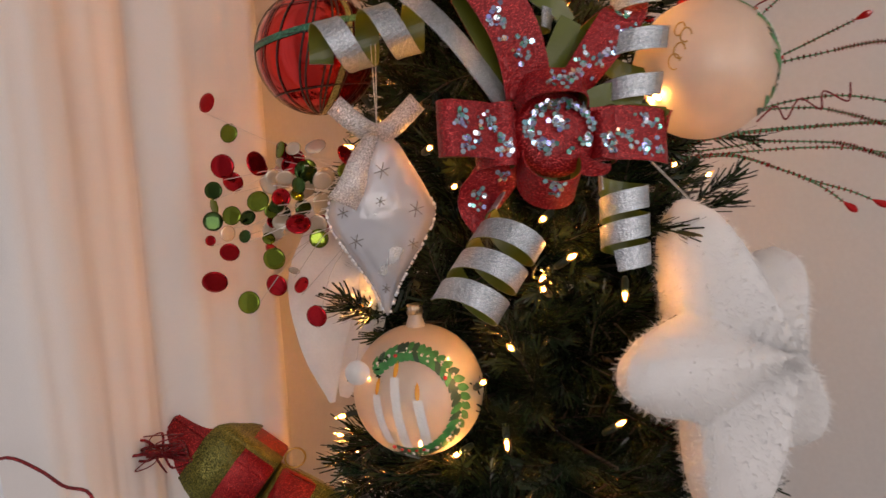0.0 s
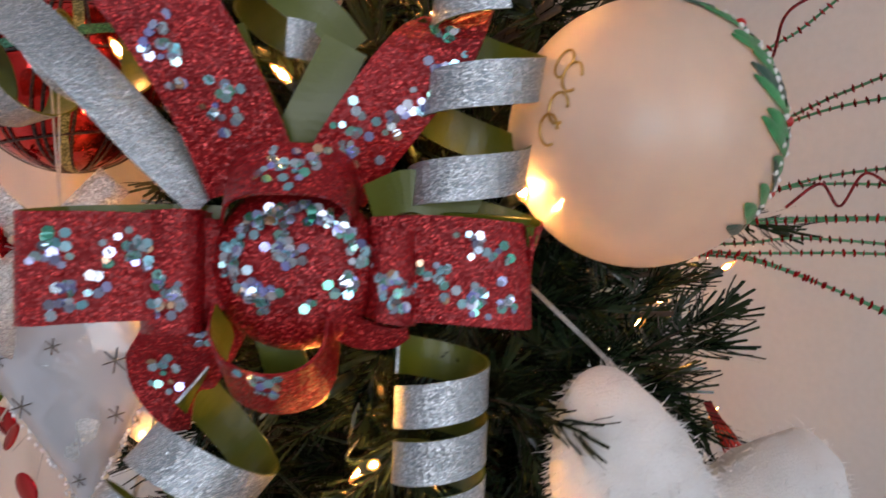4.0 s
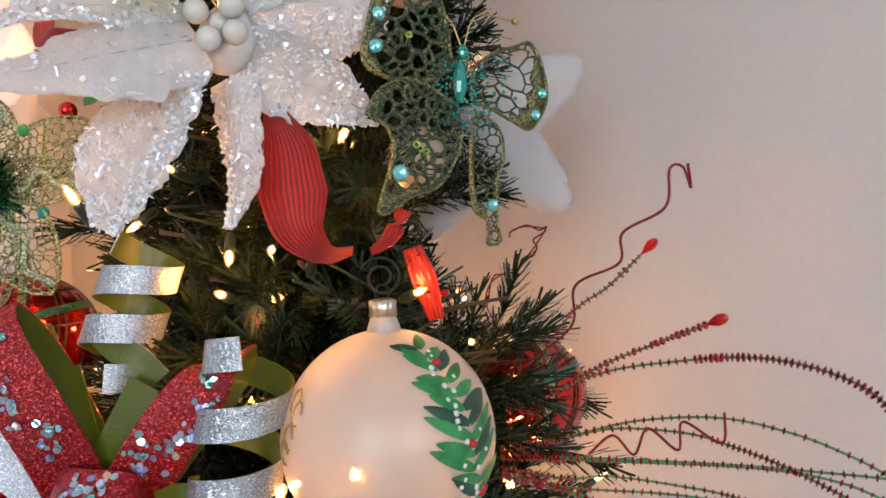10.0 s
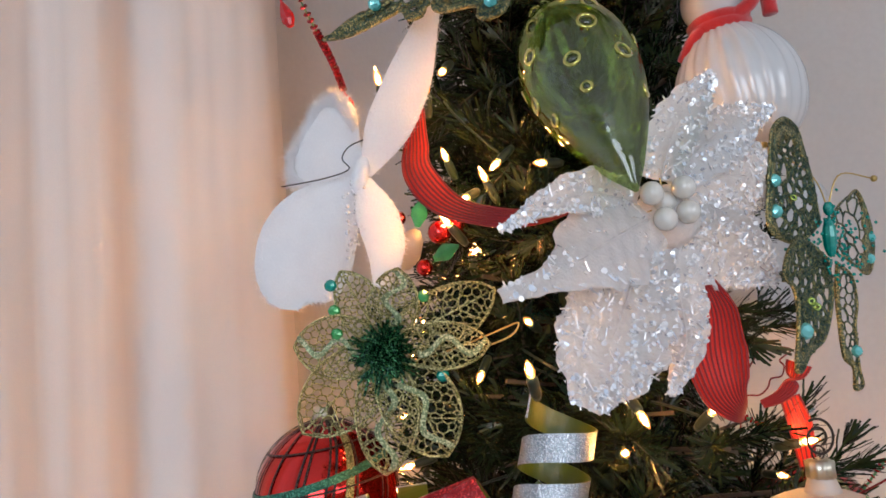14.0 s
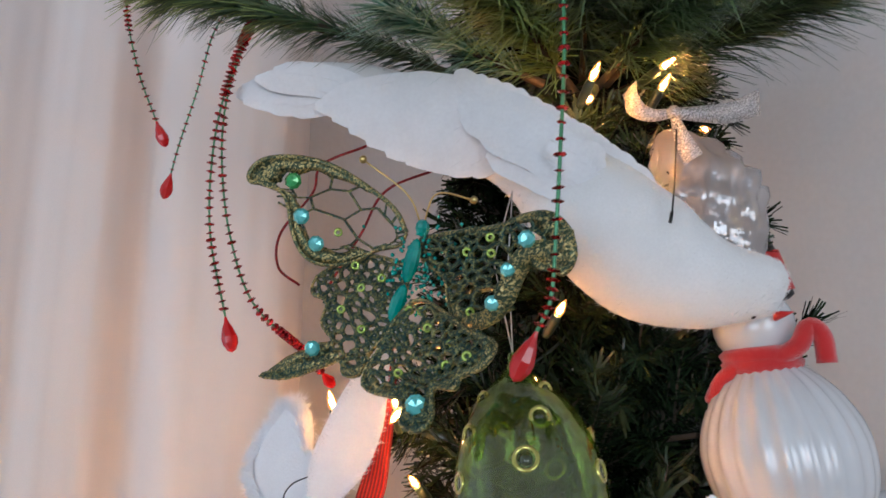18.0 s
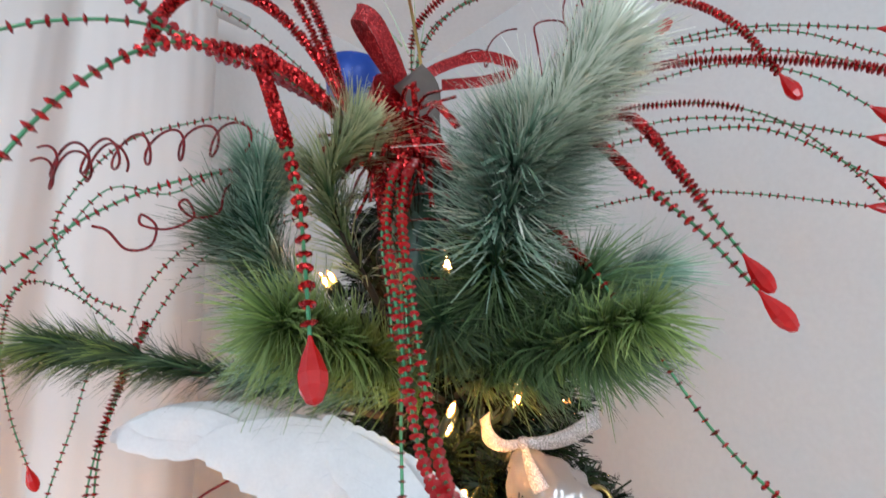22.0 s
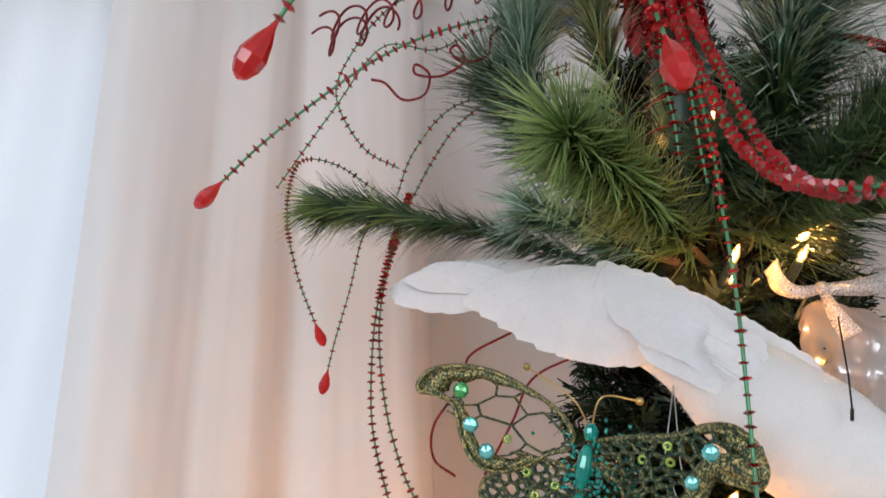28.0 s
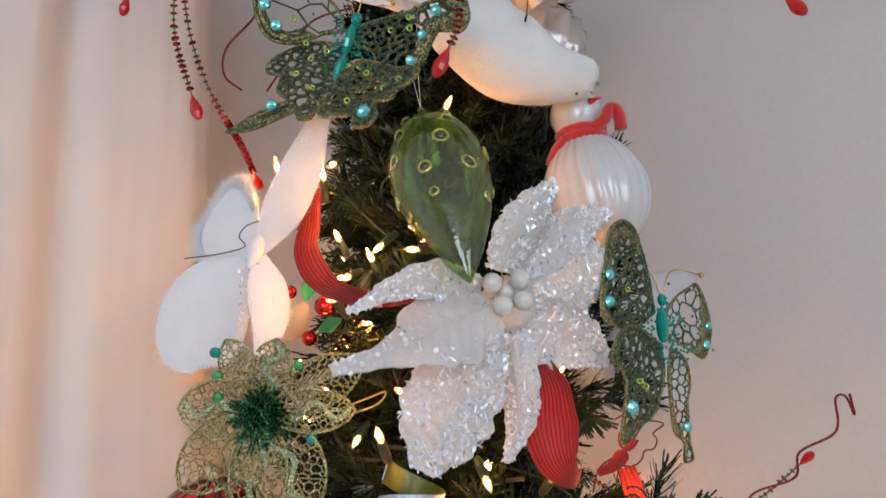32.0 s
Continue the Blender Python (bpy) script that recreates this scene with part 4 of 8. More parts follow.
pine_pick((0.11, -0.04, 1.905), (0.13, -0.10, 1.935), (0.14, -0.14, 1.950), PINE_DARK, 1200, "dark blue-green pine branch beside the trunk", 0.05, 1.0, 20)


# ---------- ornaments: glass balls ----------
def facing(at, toward):
    """An upright pose at `at` whose -y side looks to `toward`."""
    d = Vector(toward) - Vector(at)
    return Matrix.Translation(at) @ pose(0, 0, 0, 0, 0, math.degrees(math.atan2(d.x, -d.y)))


def on_ball(m, r, az, el, lift=0.0):
    """A place on a ball: az degrees to the right of its front, el degrees up."""
    a, e = radians(az), radians(el)
    d = Vector((math.sin(a) * math.cos(e), -math.cos(a) * math.cos(e), math.sin(e)))
    return m @ (d * (r + lift)), (m.to_3x3() @ d).normalized()


def cap_and_hook(root, m, r, neck=0.012, hook=True):
    bm = bmesh.new()
    lathe(bm, [(0.0105, r - 0.004), (0.0082, r + 0.003), (0.0068, r + 0.007), (0.0066, r + neck)], m, 20)
    part("neck", bm, PEARL_GLASS, root)
    bm = bmesh.new()
    lathe(bm, [(0.0074, r + neck - 0.005), (0.0072, r + neck), (0.0075, r + neck + 0.0035), (0.004, r + neck + 0.0046)], m, 48, wave=lambda a, i: 1 + (0.07, 0.045, 0.05, 0)[i] * math.sin(12 * a))
    part("cap", bm, SILVER, root)
    if hook:
        bm = bmesh.new()
        base = r + neck + 0.004
        ring(bm, m @ Vector((0, 0, base + 0.004)), m.to_3x3() @ Vector((0, 1, 0)), 0.004, 0.0005, 14)
        pts = [m @ Vector((0.011 * (0.35 + 0.65 * f) * math.cos(a), -0.002, base + 0.012 + 0.011 * (0.35 + 0.65 * f) * math.sin(a))) for f, a in ((i / 40, -1.2 + 9.5 * i / 40) for i in range(41))]
        tube(bm, pts, 0.0008, 6)
        part("hook", bm, BLACK_WIRE, root)


def brush_leaf(bm, m, r, az, el, daz, del_, width, mat=0):
    """A painted leaf that follows the ball from (az, el)."""
    rows = []
    for i in range(6):
        f = i / 5
        p, n = on_ball(m, r, az + daz * f, el + del_ * f, 0.0006)
        q, _ = on_ball(m, r, az + daz * (f + 0.02), el + del_ * (f + 0.02), 0.0006)
        t = (q - p).normalized()
        w = width * max(0.08, math.sin(math.pi * min(1, 0.12 + 0.86 * f)) ** 0.7)
        s = n.cross(t).normalized() * w
        rows.append([bm.verts.new(x) for x in (p - s, p + n * 0.0005, p + s)])
    for a, b in zip(rows, rows[1:]):
        for k in range(2):
            bm.faces.new((a[k], a[k + 1], b[k + 1], b[k])).material_index = mat


def holly_ball():
    at = Vector((0.184, -0.178, 1.347))
    r = 0.0575
    root = thing("ball_ornament", at, "frosted pearl glass ball painted with a green holly garland", "ornament")
    m = facing(at, (0.28, -0.46, 1.4))
    bm = bmesh.new()
    lathe(bm, ball_profile(r, 30), m, 48)
    part("glass", bm, PEARL_GLASS, root)
    cap_and_hook(root, m, r)
    rng = random.Random(2)
    bm = bmesh.new()
    bd = bmesh.new()
    for i in range(14):
        f = i / 13
        el = 58 - 96 * f
        az = 26 + 13 * math.sin(f * 2.6) + (8 if el < -10 else 0)
        for sgn in (-1, 1):
            brush_leaf(bm if rng.random() < 0.75 else bd, m, r, az, el, sgn * rng.uniform(18, 27), rng.uniform(4, 15), 0.0034)
    part("painted_garland", bm, GREEN_PAINT, root)
    for sgn, e0 in ((1, -42), (1, -36), (-1, -44)):
        brush_leaf(bd, m, r, 40, e0, sgn * 28, 6, 0.003)
    part("painted_shading", bd, DARK_PAINT, root)
    bm = bmesh.new()
    for i in range(26):
        el = 55 - 88 * i / 25
        p, n = on_ball(m, r, 27 + 13 * math.sin((58 - el) / 96 * 2.6) + rng.uniform(-9, 9), el, 0.0005)
        blob(bm, p, rng.uniform(0.0011, 0.0017), 8, 5)
    part("berry_trim", bm, WHITE_PAINT, root)
    for az, el in ((34, 47), (38, 4), (52, -25), (54, -23)):
        p, n = on_ball(m, r, az, el, 0.0004)
        bm = bmesh.new()
        blob(bm, p, 0.0024, 10, 6)
        part("painted_berry", bm, RED_PAINT, root)
    for k, (az, el) in enumerate(((-68, 28), (-66, 10), (-62, 22), (-70, 2))):
        pts = []
        for i in range(15):
            a = 5.2 * i / 14
            pts.append(on_ball(m, r, az + 4.5 * math.cos(a), el + 6 * math.sin(a), 0.0005)[0])
        bm = bmesh.new()
        tube(bm, pts, 0.0006, 5)
        part("gilt_scroll", bm, GOLD, root)


holly_ball()


def candle_ball():
    r = 0.0618
    at = Vector((-0.0600, -0.0957, 1.0685))
    root = thing("ball_ornament", at, "frosted amber glass ball painted with three white candles", "ornament")
    m = facing(at, (-0.14, -0.7, 1.27))
    bm = bmesh.new()
    lathe(bm, ball_profile(r, 30), m, 48)
    part("glass", bm, PEARL_GLASS, root)
    cap_and_hook(root, m, r, 0.016, False)
    for k, (az, top, low) in enumerate(((-36, 12, -33), (-20, 27, -37), (0, 9, -37))):
        bm = bmesh.new()
        rows = []
        for i in range(9):
            f = i / 8
            el = low + (top - low) * f
            spread = 4.0 / max(0.4, math.cos(radians(el)))
            rows.append([bm.verts.new(on_ball(m, r, az + 8 * (1 - f) + d * spread, el, 0.0007)[0]) for d in (-1, 0, 1)])
        for a, b in zip(rows, rows[1:]):
            for j in range(2):
                bm.faces.new((a[j], a[j + 1], b[j + 1], b[j]))
        part("painted_candle", bm, WHITE_PAINT, root)
        bm = bmesh.new()
        brush_leaf(bm, m, r, az, top, 0.5, 14, 0.0022)
        part("painted_flame", bm, FLAME_PAINT, root)
    rng = random.Random(9)
    bm, bd, bw = bmesh.new(), bmesh.new(), bmesh.new()
    for i in range(30):
        a = 2.5 - 4.3 * i / 29
        az, el = -8 + 46 * math.cos(a), 2 + 48 * math.sin(a)
        for sgn in (-1, 1):
            brush_leaf(bm if rng.random() < 0.6 else bd, m, r, az, el, 13 * math.cos(a - 1.57 + sgn * 0.95), 12 * math.sin(a - 1.57 + sgn * 0.95), 0.0036)
        p, n = on_ball(m, r, az + rng.uniform(-4, 4), el + rng.uniform(-4, 4), 0.0005)
        blob(bw, p, rng.uniform(0.0011, 0.0018), 7, 5)
    part("painted_garland", bm, GREEN_PAINT, root)
    part("painted_shading", bd, DARK_PAINT, root)
    part("berry_trim", bw, WHITE_PAINT, root)
    for az, el in ((26, 24), (-24, 45), (-28, -38), (-20, -40), (-12, -41), (-4, -41), (4, -40)):
        bm = bmesh.new()
        blob(bm, on_ball(m, r, az, el, 0.0004)[0], 0.0021, 9, 6)
        part("painted_berry", bm, RED_PAINT, root)
    # paper tag on a thread
    tag = thing("price_tag", (-0.1175, -0.158, 1.108), "round white paper tag on a thread beside the candle ball", "tag")
    bm = bmesh.new()
    disc(bm, (-0.1175, -0.158, 1.108), (-0.1, -1, 0.05), 0.0105, 0.0003, 24)
    part("paper", bm, PAPER, tag)
    bm = bmesh.new()
    tube(bm, glide([(-0.1175, -0.158, 1.118), (-0.114, -0.155, 1.135), (-0.108, -0.145, 1.150)], 8), 0.0004, 4)
    part("thread", bm, THREAD, tag)


candle_ball()


def plaid_ball(at, r, toward, label, squash=1.0):
    root = thing("ball_ornament", at, label, "ornament")
    m = facing(at, toward)
    bm = bmesh.new()
    lathe(bm, ball_profile(r, 28, squash), m, 44)
    part("glass", bm, RED_GLASS, root)
    bm = bmesh.new()
    lathe(bm, [(0.008, r - 0.003), (0.008, r + 0.01), (0.004, r + 0.012)], m, 16)
    part("cap", bm, SILVER, root)

    def meridian(bm, az, width, tilt=0.0):
        rows = []
        for i in range(33):
            el = -86 + 172 * i / 32
            p, n = on_ball(m, r, az + tilt * math.sin(radians(el)), el, 0.0007)
            p2, _ = on_ball(m, r, az + tilt * math.sin(radians(el + 1)), el + 1, 0.0007)
            s = n.cross((p2 - p).normalized()) * min(width, 0.9 * r * math.cos(radians(el)))
            rows.append([bm.verts.new(q) for q in (p - s, p + n * 0.0004, p + s)])
        for a, b in zip(rows, rows[1:]):
            for k in range(2):
                bm.faces.new((a[k], a[k + 1], b[k + 1], b[k]))

    def parallel(bm, el, width, tilt=0.0):
        rows = []
        for i in range(65):
            az = 360 * i / 64
            e = el + tilt * math.sin(radians(az))
            p, n = on_ball(m, r, az, e, 0.0009)
            q, _ = on_ball(m, r, az, e + 1, 0.0009)
            s = (q - p).normalized() * width
            rows.append([bm.verts.new(x) for x in (p - s, p + n * 0.0004, p + s)])
        for a, b in zip(rows, rows[1:]):
            for k in range(2):
                bm.faces.new((a[k], a[k + 1], b[k + 1], b[k]))

    for az in [*range(0, 360, 24), *range(6, 360, 48)]:
        bm = bmesh.new()
        meridian(bm, az, 0.0009, 14)
        part("dark_line", bm, BLACK_GLITTER, root)
    for el in (-38, 12, 44):
        bm = bmesh.new()
        parallel(bm, el, 0.0008, 6)
        part("dark_line", bm, BLACK_GLITTER, root)
    bm = bmesh.new()
    parallel(bm, 18, 0.0032, 14)
    part("green_band", bm, GREEN_GLITTER, root)
    for az in (18, 138, 258):
        bm = bmesh.new()
        meridian(bm, az, 0.003, 14)
        part("gold_band", bm, GOLD_GLITTER, root)


plaid_ball(Vector((-0.135, -0.054, 1.388)), 0.056, (0, -0.65, 1.4), "shiny red glass ball with plaid lines and green band")
plaid_ball(Vector((0.257, 0.045, 1.321)), 0.048, (0.27, -0.5, 1.4), "shiny red plaid glass ball half hidden behind the beaded spray")
plaid_ball(Vector((0.03, 0.02, 1.50)), 0.03, (0, -0.6, 1.5), "small red plaid glass ball deep in the branches")


# ---------- the bow ----------
def bow():
    at = Vector((0.0371, -0.217, 1.3021))
    root = thing("ribbon_bow", at, "big red glitter bow with olive lining and curled silver ends", "bow")
    P = easel(at, (0.9, -8.02, -0.7), 0.2218, 510, 450, 0.2627)
    Q = easel((0.032, -0.193, 1.298), (-8.4, -7.0, -2.7), 0.4455, 945, 239, 0.528)
    rng = random.Random(3)
    wide = 0.040
    U, R, O = P.up, P.right, P.out

    def sequin(bm, c, nn):
        disc(bm, c + nn * 0.0013, nn + Vector((rng.uniform(-.45, .45), rng.uniform(-.45, .45), rng.uniform(-.45, .45))), rng.choice((0.0021, 0.0021, 0.0015)), 0.00025, 6)

    def band(name, pts, sides, width=wide, mats=(RED_GLITTER, SATIN), n=30, spots=()):
        """spots: (share of the length, share of the breadth, how many) of each patch of sequins."""
        line = [Vector(q) for q in glide([tuple(P(*p)) for p in pts], n)]
        sd = [Vector(q) for q in glide(sides, n)] if isinstance(sides, list) else [Vector(sides)] * n
        bm = bmesh.new()
        ribbon(bm, line, sd, width, 0.0006, (0, 1))
        ob = part(name, bm, list(mats), root, smooth=False)
        if spots:
            length = sum((b - a).length for a, b in zip(line, line[1:]))
            bm = bmesh.new()
            for f0, x0, many in spots:
                for _ in range(many):
                    f = min(0.99, max(0.01, f0 + rng.gauss(0, 0.0042) / length))
                    j = int(f * (n - 1))
                    t = (line[j + 1] - line[j]).normalized()
                    s = (sd[j] - t * sd[j].dot(t)).normalized()
                    w = width(f) if callable(width) else width
                    sequin(bm, line[j].lerp(line[j + 1], f * (n - 1) - j) + s * max(-0.47 * w, min(0.47 * w, x0 * w + rng.gauss(0, 0.0034))), s.cross(t).normalized())
            part("sequin_trim", bm, SEQUIN, ob, smooth=False)
        return ob

    # two big side loops, out and back
    band("loop", [(400, 480, 5), (300, 474, 60), (205, 472, 100), (110, 474, 136), (50, 476, 156), (28, 474, 142), (56, 466, 92), (150, 455, 25), (300, 448, -35), (400, 450, -50)], U, 0.0395,
         spots=((0.12, -0.1, 6), (0.185, 0.18, 12), (0.21, 0.12, 9), (0.285, -0.22, 12), (0.34, -0.3, 5), (0.345, 0.25, 9), (0.4, 0.1, 8)))
    band("loop", [(660, 478, 5), (750, 476, 22), (840, 482, 26), (905, 488, 12), (936, 490, -14), (915, 470, -46), (820, 440, -66), (700, 440, -60)], -U, 0.0415,
         spots=((0.12, 0.1, 6), (0.17, -0.02, 9), (0.235, 0.25, 9), (0.27, -0.28, 9), (0.30, 0.28, 14), (0.36, -0.2, 7), (0.41, 0.25, 11)))
    # upper loops
    band("loop", [(452, 330, -10), (408, 220, 40), (352, 112, 78), (285, 10, 96), (225, -75, 92), (206, -120, 60), (250, -60, 10), (330, 60, -30), (420, 220, -50), (470, 320, -50)], R + U * 0.3, 0.0375,
         spots=((0.13, -0.1, 9), (0.17, 0.05, 12), (0.20, -0.25, 5), (0.27, -0.2, 11), (0.31, -0.22, 7), (0.42, 0.1, 12)))
    band("loop", [(585, 335, -8), (650, 240, 20), (725, 140, 34), (790, 62, 30), (812, 34, 6), (800, 52, -34), (720, 150, -64), (610, 300, -60)], R + U * 0.6, 0.032,
         spots=((0.10, -0.05, 10), (0.16, -0.2, 12), (0.2, 0.1, 8), (0.27, 0.25, 8), (0.36, 0.2, 8), (0.42, 0.0, 10)))
    # tail below and the cut end beside it
    band("tail", [(365, 545, -10), (330, 615, -50), (296, 680, -86), (318, 762, -114)], -R - U * 0.2, lambda f: 0.038 * (1 if f < 0.55 else 1 - 1.7 * (f - 0.55)), spots=((0.2, -0.1, 8), (0.5, 0.12, 9), (0.66, 0.0, 6)))
    band("tail", [(560, 545, 8), (630, 588, 10), (690, 598, 4), (722, 588, -4)], -U * 0.8 - O * 0.4, lambda f: 0.018 * (1 - 0.7 * f))
    # small loops round the heart of the bow
    band("loop", [(372, 480, -10), (345, 480, 62), (300, 482, 82), (262, 482, 66), (252, 482, 10), (270, 480, -30)], U, 0.046, spots=((0.42, -0.2, 14), (0.5, -0.1, 7), (0.36, -0.34, 6)))
    band("loop", [(640, 480, -20), (668, 484, 44), (702, 490, 50), (728, 494, 30), (735, 496, -20)], -U, 0.036, spots=((0.4, 0.05, 9), (0.52, 0.2, 10), (0.6, 0.3, 8)))
    band("loop", [(400, 365, -10), (408, 320, 40), (450, 300, 78), (515, 298, 92), (580, 304, 84), (620, 330, 46), (632, 372, -10)], -U * 0.85 + O * 0.5, 0.023, spots=((0.42, 0.0, 12), (0.5, 0.1, 10), (0.58, -0.2, 9)))
    band("loop", [(398, 560, 0), (386, 620, 30), (408, 672, 52), (468, 698, 60), (535, 690, 56), (578, 650, 36), (592, 580, 6)], -O * 0.72 - U * 0.7, 0.026, spots=((0.45, -0.3, 8), (0.53, -0.3, 8)))
    # heart: a red pad with a ring of sequins
    bm = bmesh.new()
    blob(bm, P(524, 470, -4), 0.0335, 30, 14, stretch=(O, 0.42))
    knot = part("knot", bm, RED_GLITTER, root)
    bm = bmesh.new()
    for i in range(225):
        a = rng.uniform(0, 2 * math.pi)
        if i < 185:
            if 0.9 < a < 1.9 and rng.random() < 0.75:
                continue
            q = rng.gauss(1, 0.11)
            u, v = 525 + 112 * q * math.cos(a), 458 + 82 * q * math.sin(a)
        else:
            u, v = 508 + rng.gauss(0, 15), 446 + rng.gauss(0, 13)
        bulge = 63 * math.sqrt(max(0.02, 1 - ((u - 524) ** 2 + (v - 470) ** 2) / 158 ** 2)) - 2
        sequin(bm, P(u, v, bulge + rng.uniform(0, 4)), (O + R * ((u - 524) / 420) - U * ((v - 470) / 420)).normalized())
    part("sequin_trim", bm, SEQUIN, knot, smooth=False)
    # olive ends between the loops
    for pts, side, w in (([(510, 285, -20), (556, 190, -6), (612, 80, -2)], R + U * 0.4, 0.0185), ([(478, 260, -40), (440, 150, -30), (405, 50, -30)], R - U * 0.3, 0.013),
                         ([(655, 362, -6), (735, 338, 16), (842, 382, 8)], U, 0.0165), ([(690, 405, -30), (800, 398, 6), (935, 408, -6)], U * 0.8 + O * 0.5, 0.0105),
                         ([(478, 520, -30), (490, 590, -22), (512, 664, -28)], R, 0.0175)):
        band("satin_end", pts, side, w, (SATIN, SATIN), 14)
    # silver bands and curls
    band("silver_band", [(372, 352, -30), (270, 255, 20), (160, 140, 50), (40, 30, 66), (-90, -70, 60)], R + U * 0.9 - O * 0.8, 0.0205, (SILVER_GLITTER, SATIN), 20)
    band("silver_band", [(455, -60, -30), (520, 0, -26), (575, 30, -30), (625, 90, -50)], R + U * 1.2, 0.0150, (SILVER_GLITTER, SATIN), 16)

    def spring(a, b, r, turns, w, phase=0.0, draw=Q):
        bm = bmesh.new()
        curl(bm, draw(*a), draw(*b), r, turns, w, phase, 40, (1, 0))
        part("curl", bm, [SILVER_GLITTER, SATIN], root, smooth=False)

    spring((922, 392, 34), (822, 550, 104), 0.0248, 3.05, 0.0182, 2.6)
    spring((1103, 318, 10), (1108, 462, 16), 0.0185, 2.9, 0.0165, 3.0)
    spring((1112, 178, 6), (1136, -6, 18), 0.0232, 2.3, 0.0165, 3.0)
    spring((745, 40, -30), (560, 92, -20), 0.022, 2.2, 0.02, 0.6)
    spring((955, -114, -6), (928, 40, 12), 0.0205, 2.7, 0.0155, 3.0)



bow()


# ---------- white poinsettia ----------
def poinsettia():
    at = Vector((0.1168, -0.2001, 1.5673))
    root = thing("poinsettia", at, "white iced fabric poinsettia with crystal beads and pearl centre", "artificial flower")
    P = easel(at, (9.75, 3.73, -2.7), 0.3045, 1005, 240, 0.3607)
    rng = random.Random(21)
    k = P.k
    face = (P.out - P.right * 0.45).normalized()
    for i, (mid, half, cup, beads) in enumerate((
        ([(935, 235, 20), (840, 212, 70), (750, 225, 120), (647, 270, 158)], (30, 44, 28, 3), 0.35, 260),
        ([(960, 262, 30), (860, 296, 112), (742, 344, 205), (602, 373, 292)], (62, 92, 34, 13), -0.22, 90),
        ([(940, 315, 24), (898, 415, 62), (852, 508, 84), (815, 597, 74)], (58, 92, 92, 26), 0.26, 620),
        ([(995, 330, 8), (1012, 430, 20), (1016, 500, 15), (990, 586, 0)], (52, 44, 34, 6), -0.45, 260),
        ([(1015, 285, 10), (1090, 318, -20), (1152, 350, -55), (1215, 392, -96)], (50, 74, 52, 4), 0.28, 460),
        ([(1020, 225, 4), (1105, 192, -30), (1180, 196, -72), (1226, 205, -104)], (46, 88, 78, 30), -0.28, 620),
        ([(985, 195, 8), (1010, 122, -4), (1052, 58, -24), (1104, 0, -45)], (34, 46, 38, 7), 0.34, 280),
        ([(1010, 190, 0), (1085, 128, -36), (1160, 90, -76), (1230, 70, -116)], (38, 60, 42, 4), -0.25, 340),
    )):
        bm = bmesh.new()
        near = [h * k * P.near(m[2]) for h, m in zip(half, mid)]
        line, wide = petal(bm, [tuple(P(*m)) for m in mid], near, face, cup, 40, 16, 0, 0.0006, 0.085, i)
        pet = part("petal", bm, ICE, root)
        bm = bmesh.new()
        for j in range(beads):
            f = rng.randrange(1, 39)
            p = Vector(line[f])
            t = (Vector(line[f]) - Vector(line[f - 1])).normalized()
            o = (face - t * face.dot(t)).normalized()
            s = t.cross(o).normalized()
            x = rng.uniform(-1.0, 1.0)
            x = math.copysign(abs(x) ** 0.75, x)
            c = p + s * (x * wide[f]) + o * (cup * wide[f] * x * x + 0.0010) + t * rng.uniform(-0.002, 0.002)
            d = Vector((rng.uniform(-1, 1), rng.uniform(-1, 1), rng.uniform(-1, 1)))
            d = (d - o * d.dot(o) * 0.8).normalized()
            if j % 5 == 0:
                l = rng.uniform(0.0018, 0.0036)
                thread(bm, c - d * l, c + d * l, 0.00048)
            elif j % 5 in (1, 2):
                disc(bm, c, o + d * 0.6, rng.uniform(0.0009, 0.0017), 0.0002, 6)
            else:
                blob(bm, c, rng.uniform(0.0004, 0.0010), 4, 3, stretch=(d, rng.uniform(1.0, 2.2)))
        part("crystal_trim", bm, CRYSTAL, pet, smooth=False)
        bm = bmesh.new()
        tube(bm, [Vector(q) + face * 0.0012 for q in line[1:-4]], lambda f: 0.0008 * (1.1 - f), 4)
        part("rib", bm, ICE, pet)
    bm = bmesh.new()
    blob(bm, P(994, 262, 6), 0.0185, 20, 8, stretch=(face, 0.35))
    part("flower_base", bm, ICE, root)
    for u, v, w in ((960, 216, 40), (1020, 206, 40), (983, 263, 44), (1027, 251, 40), (990, 235, 16)):
        bm = bmesh.new()
        blob(bm, P(u, v, w), 21.5 * k, 18, 12)
        part("pearl", bm, PEARL, root)
    bm = bmesh.new()
    for i in range(14):
        a = i * 0.9
        tube(bm, [P(995, 240, -6), P(990 + 55 * math.cos(a), 236 + 48 * math.sin(a), 28)], 0.0004, 4)
    part("stamen_wire", bm, GOLD, root)



poinsettia()


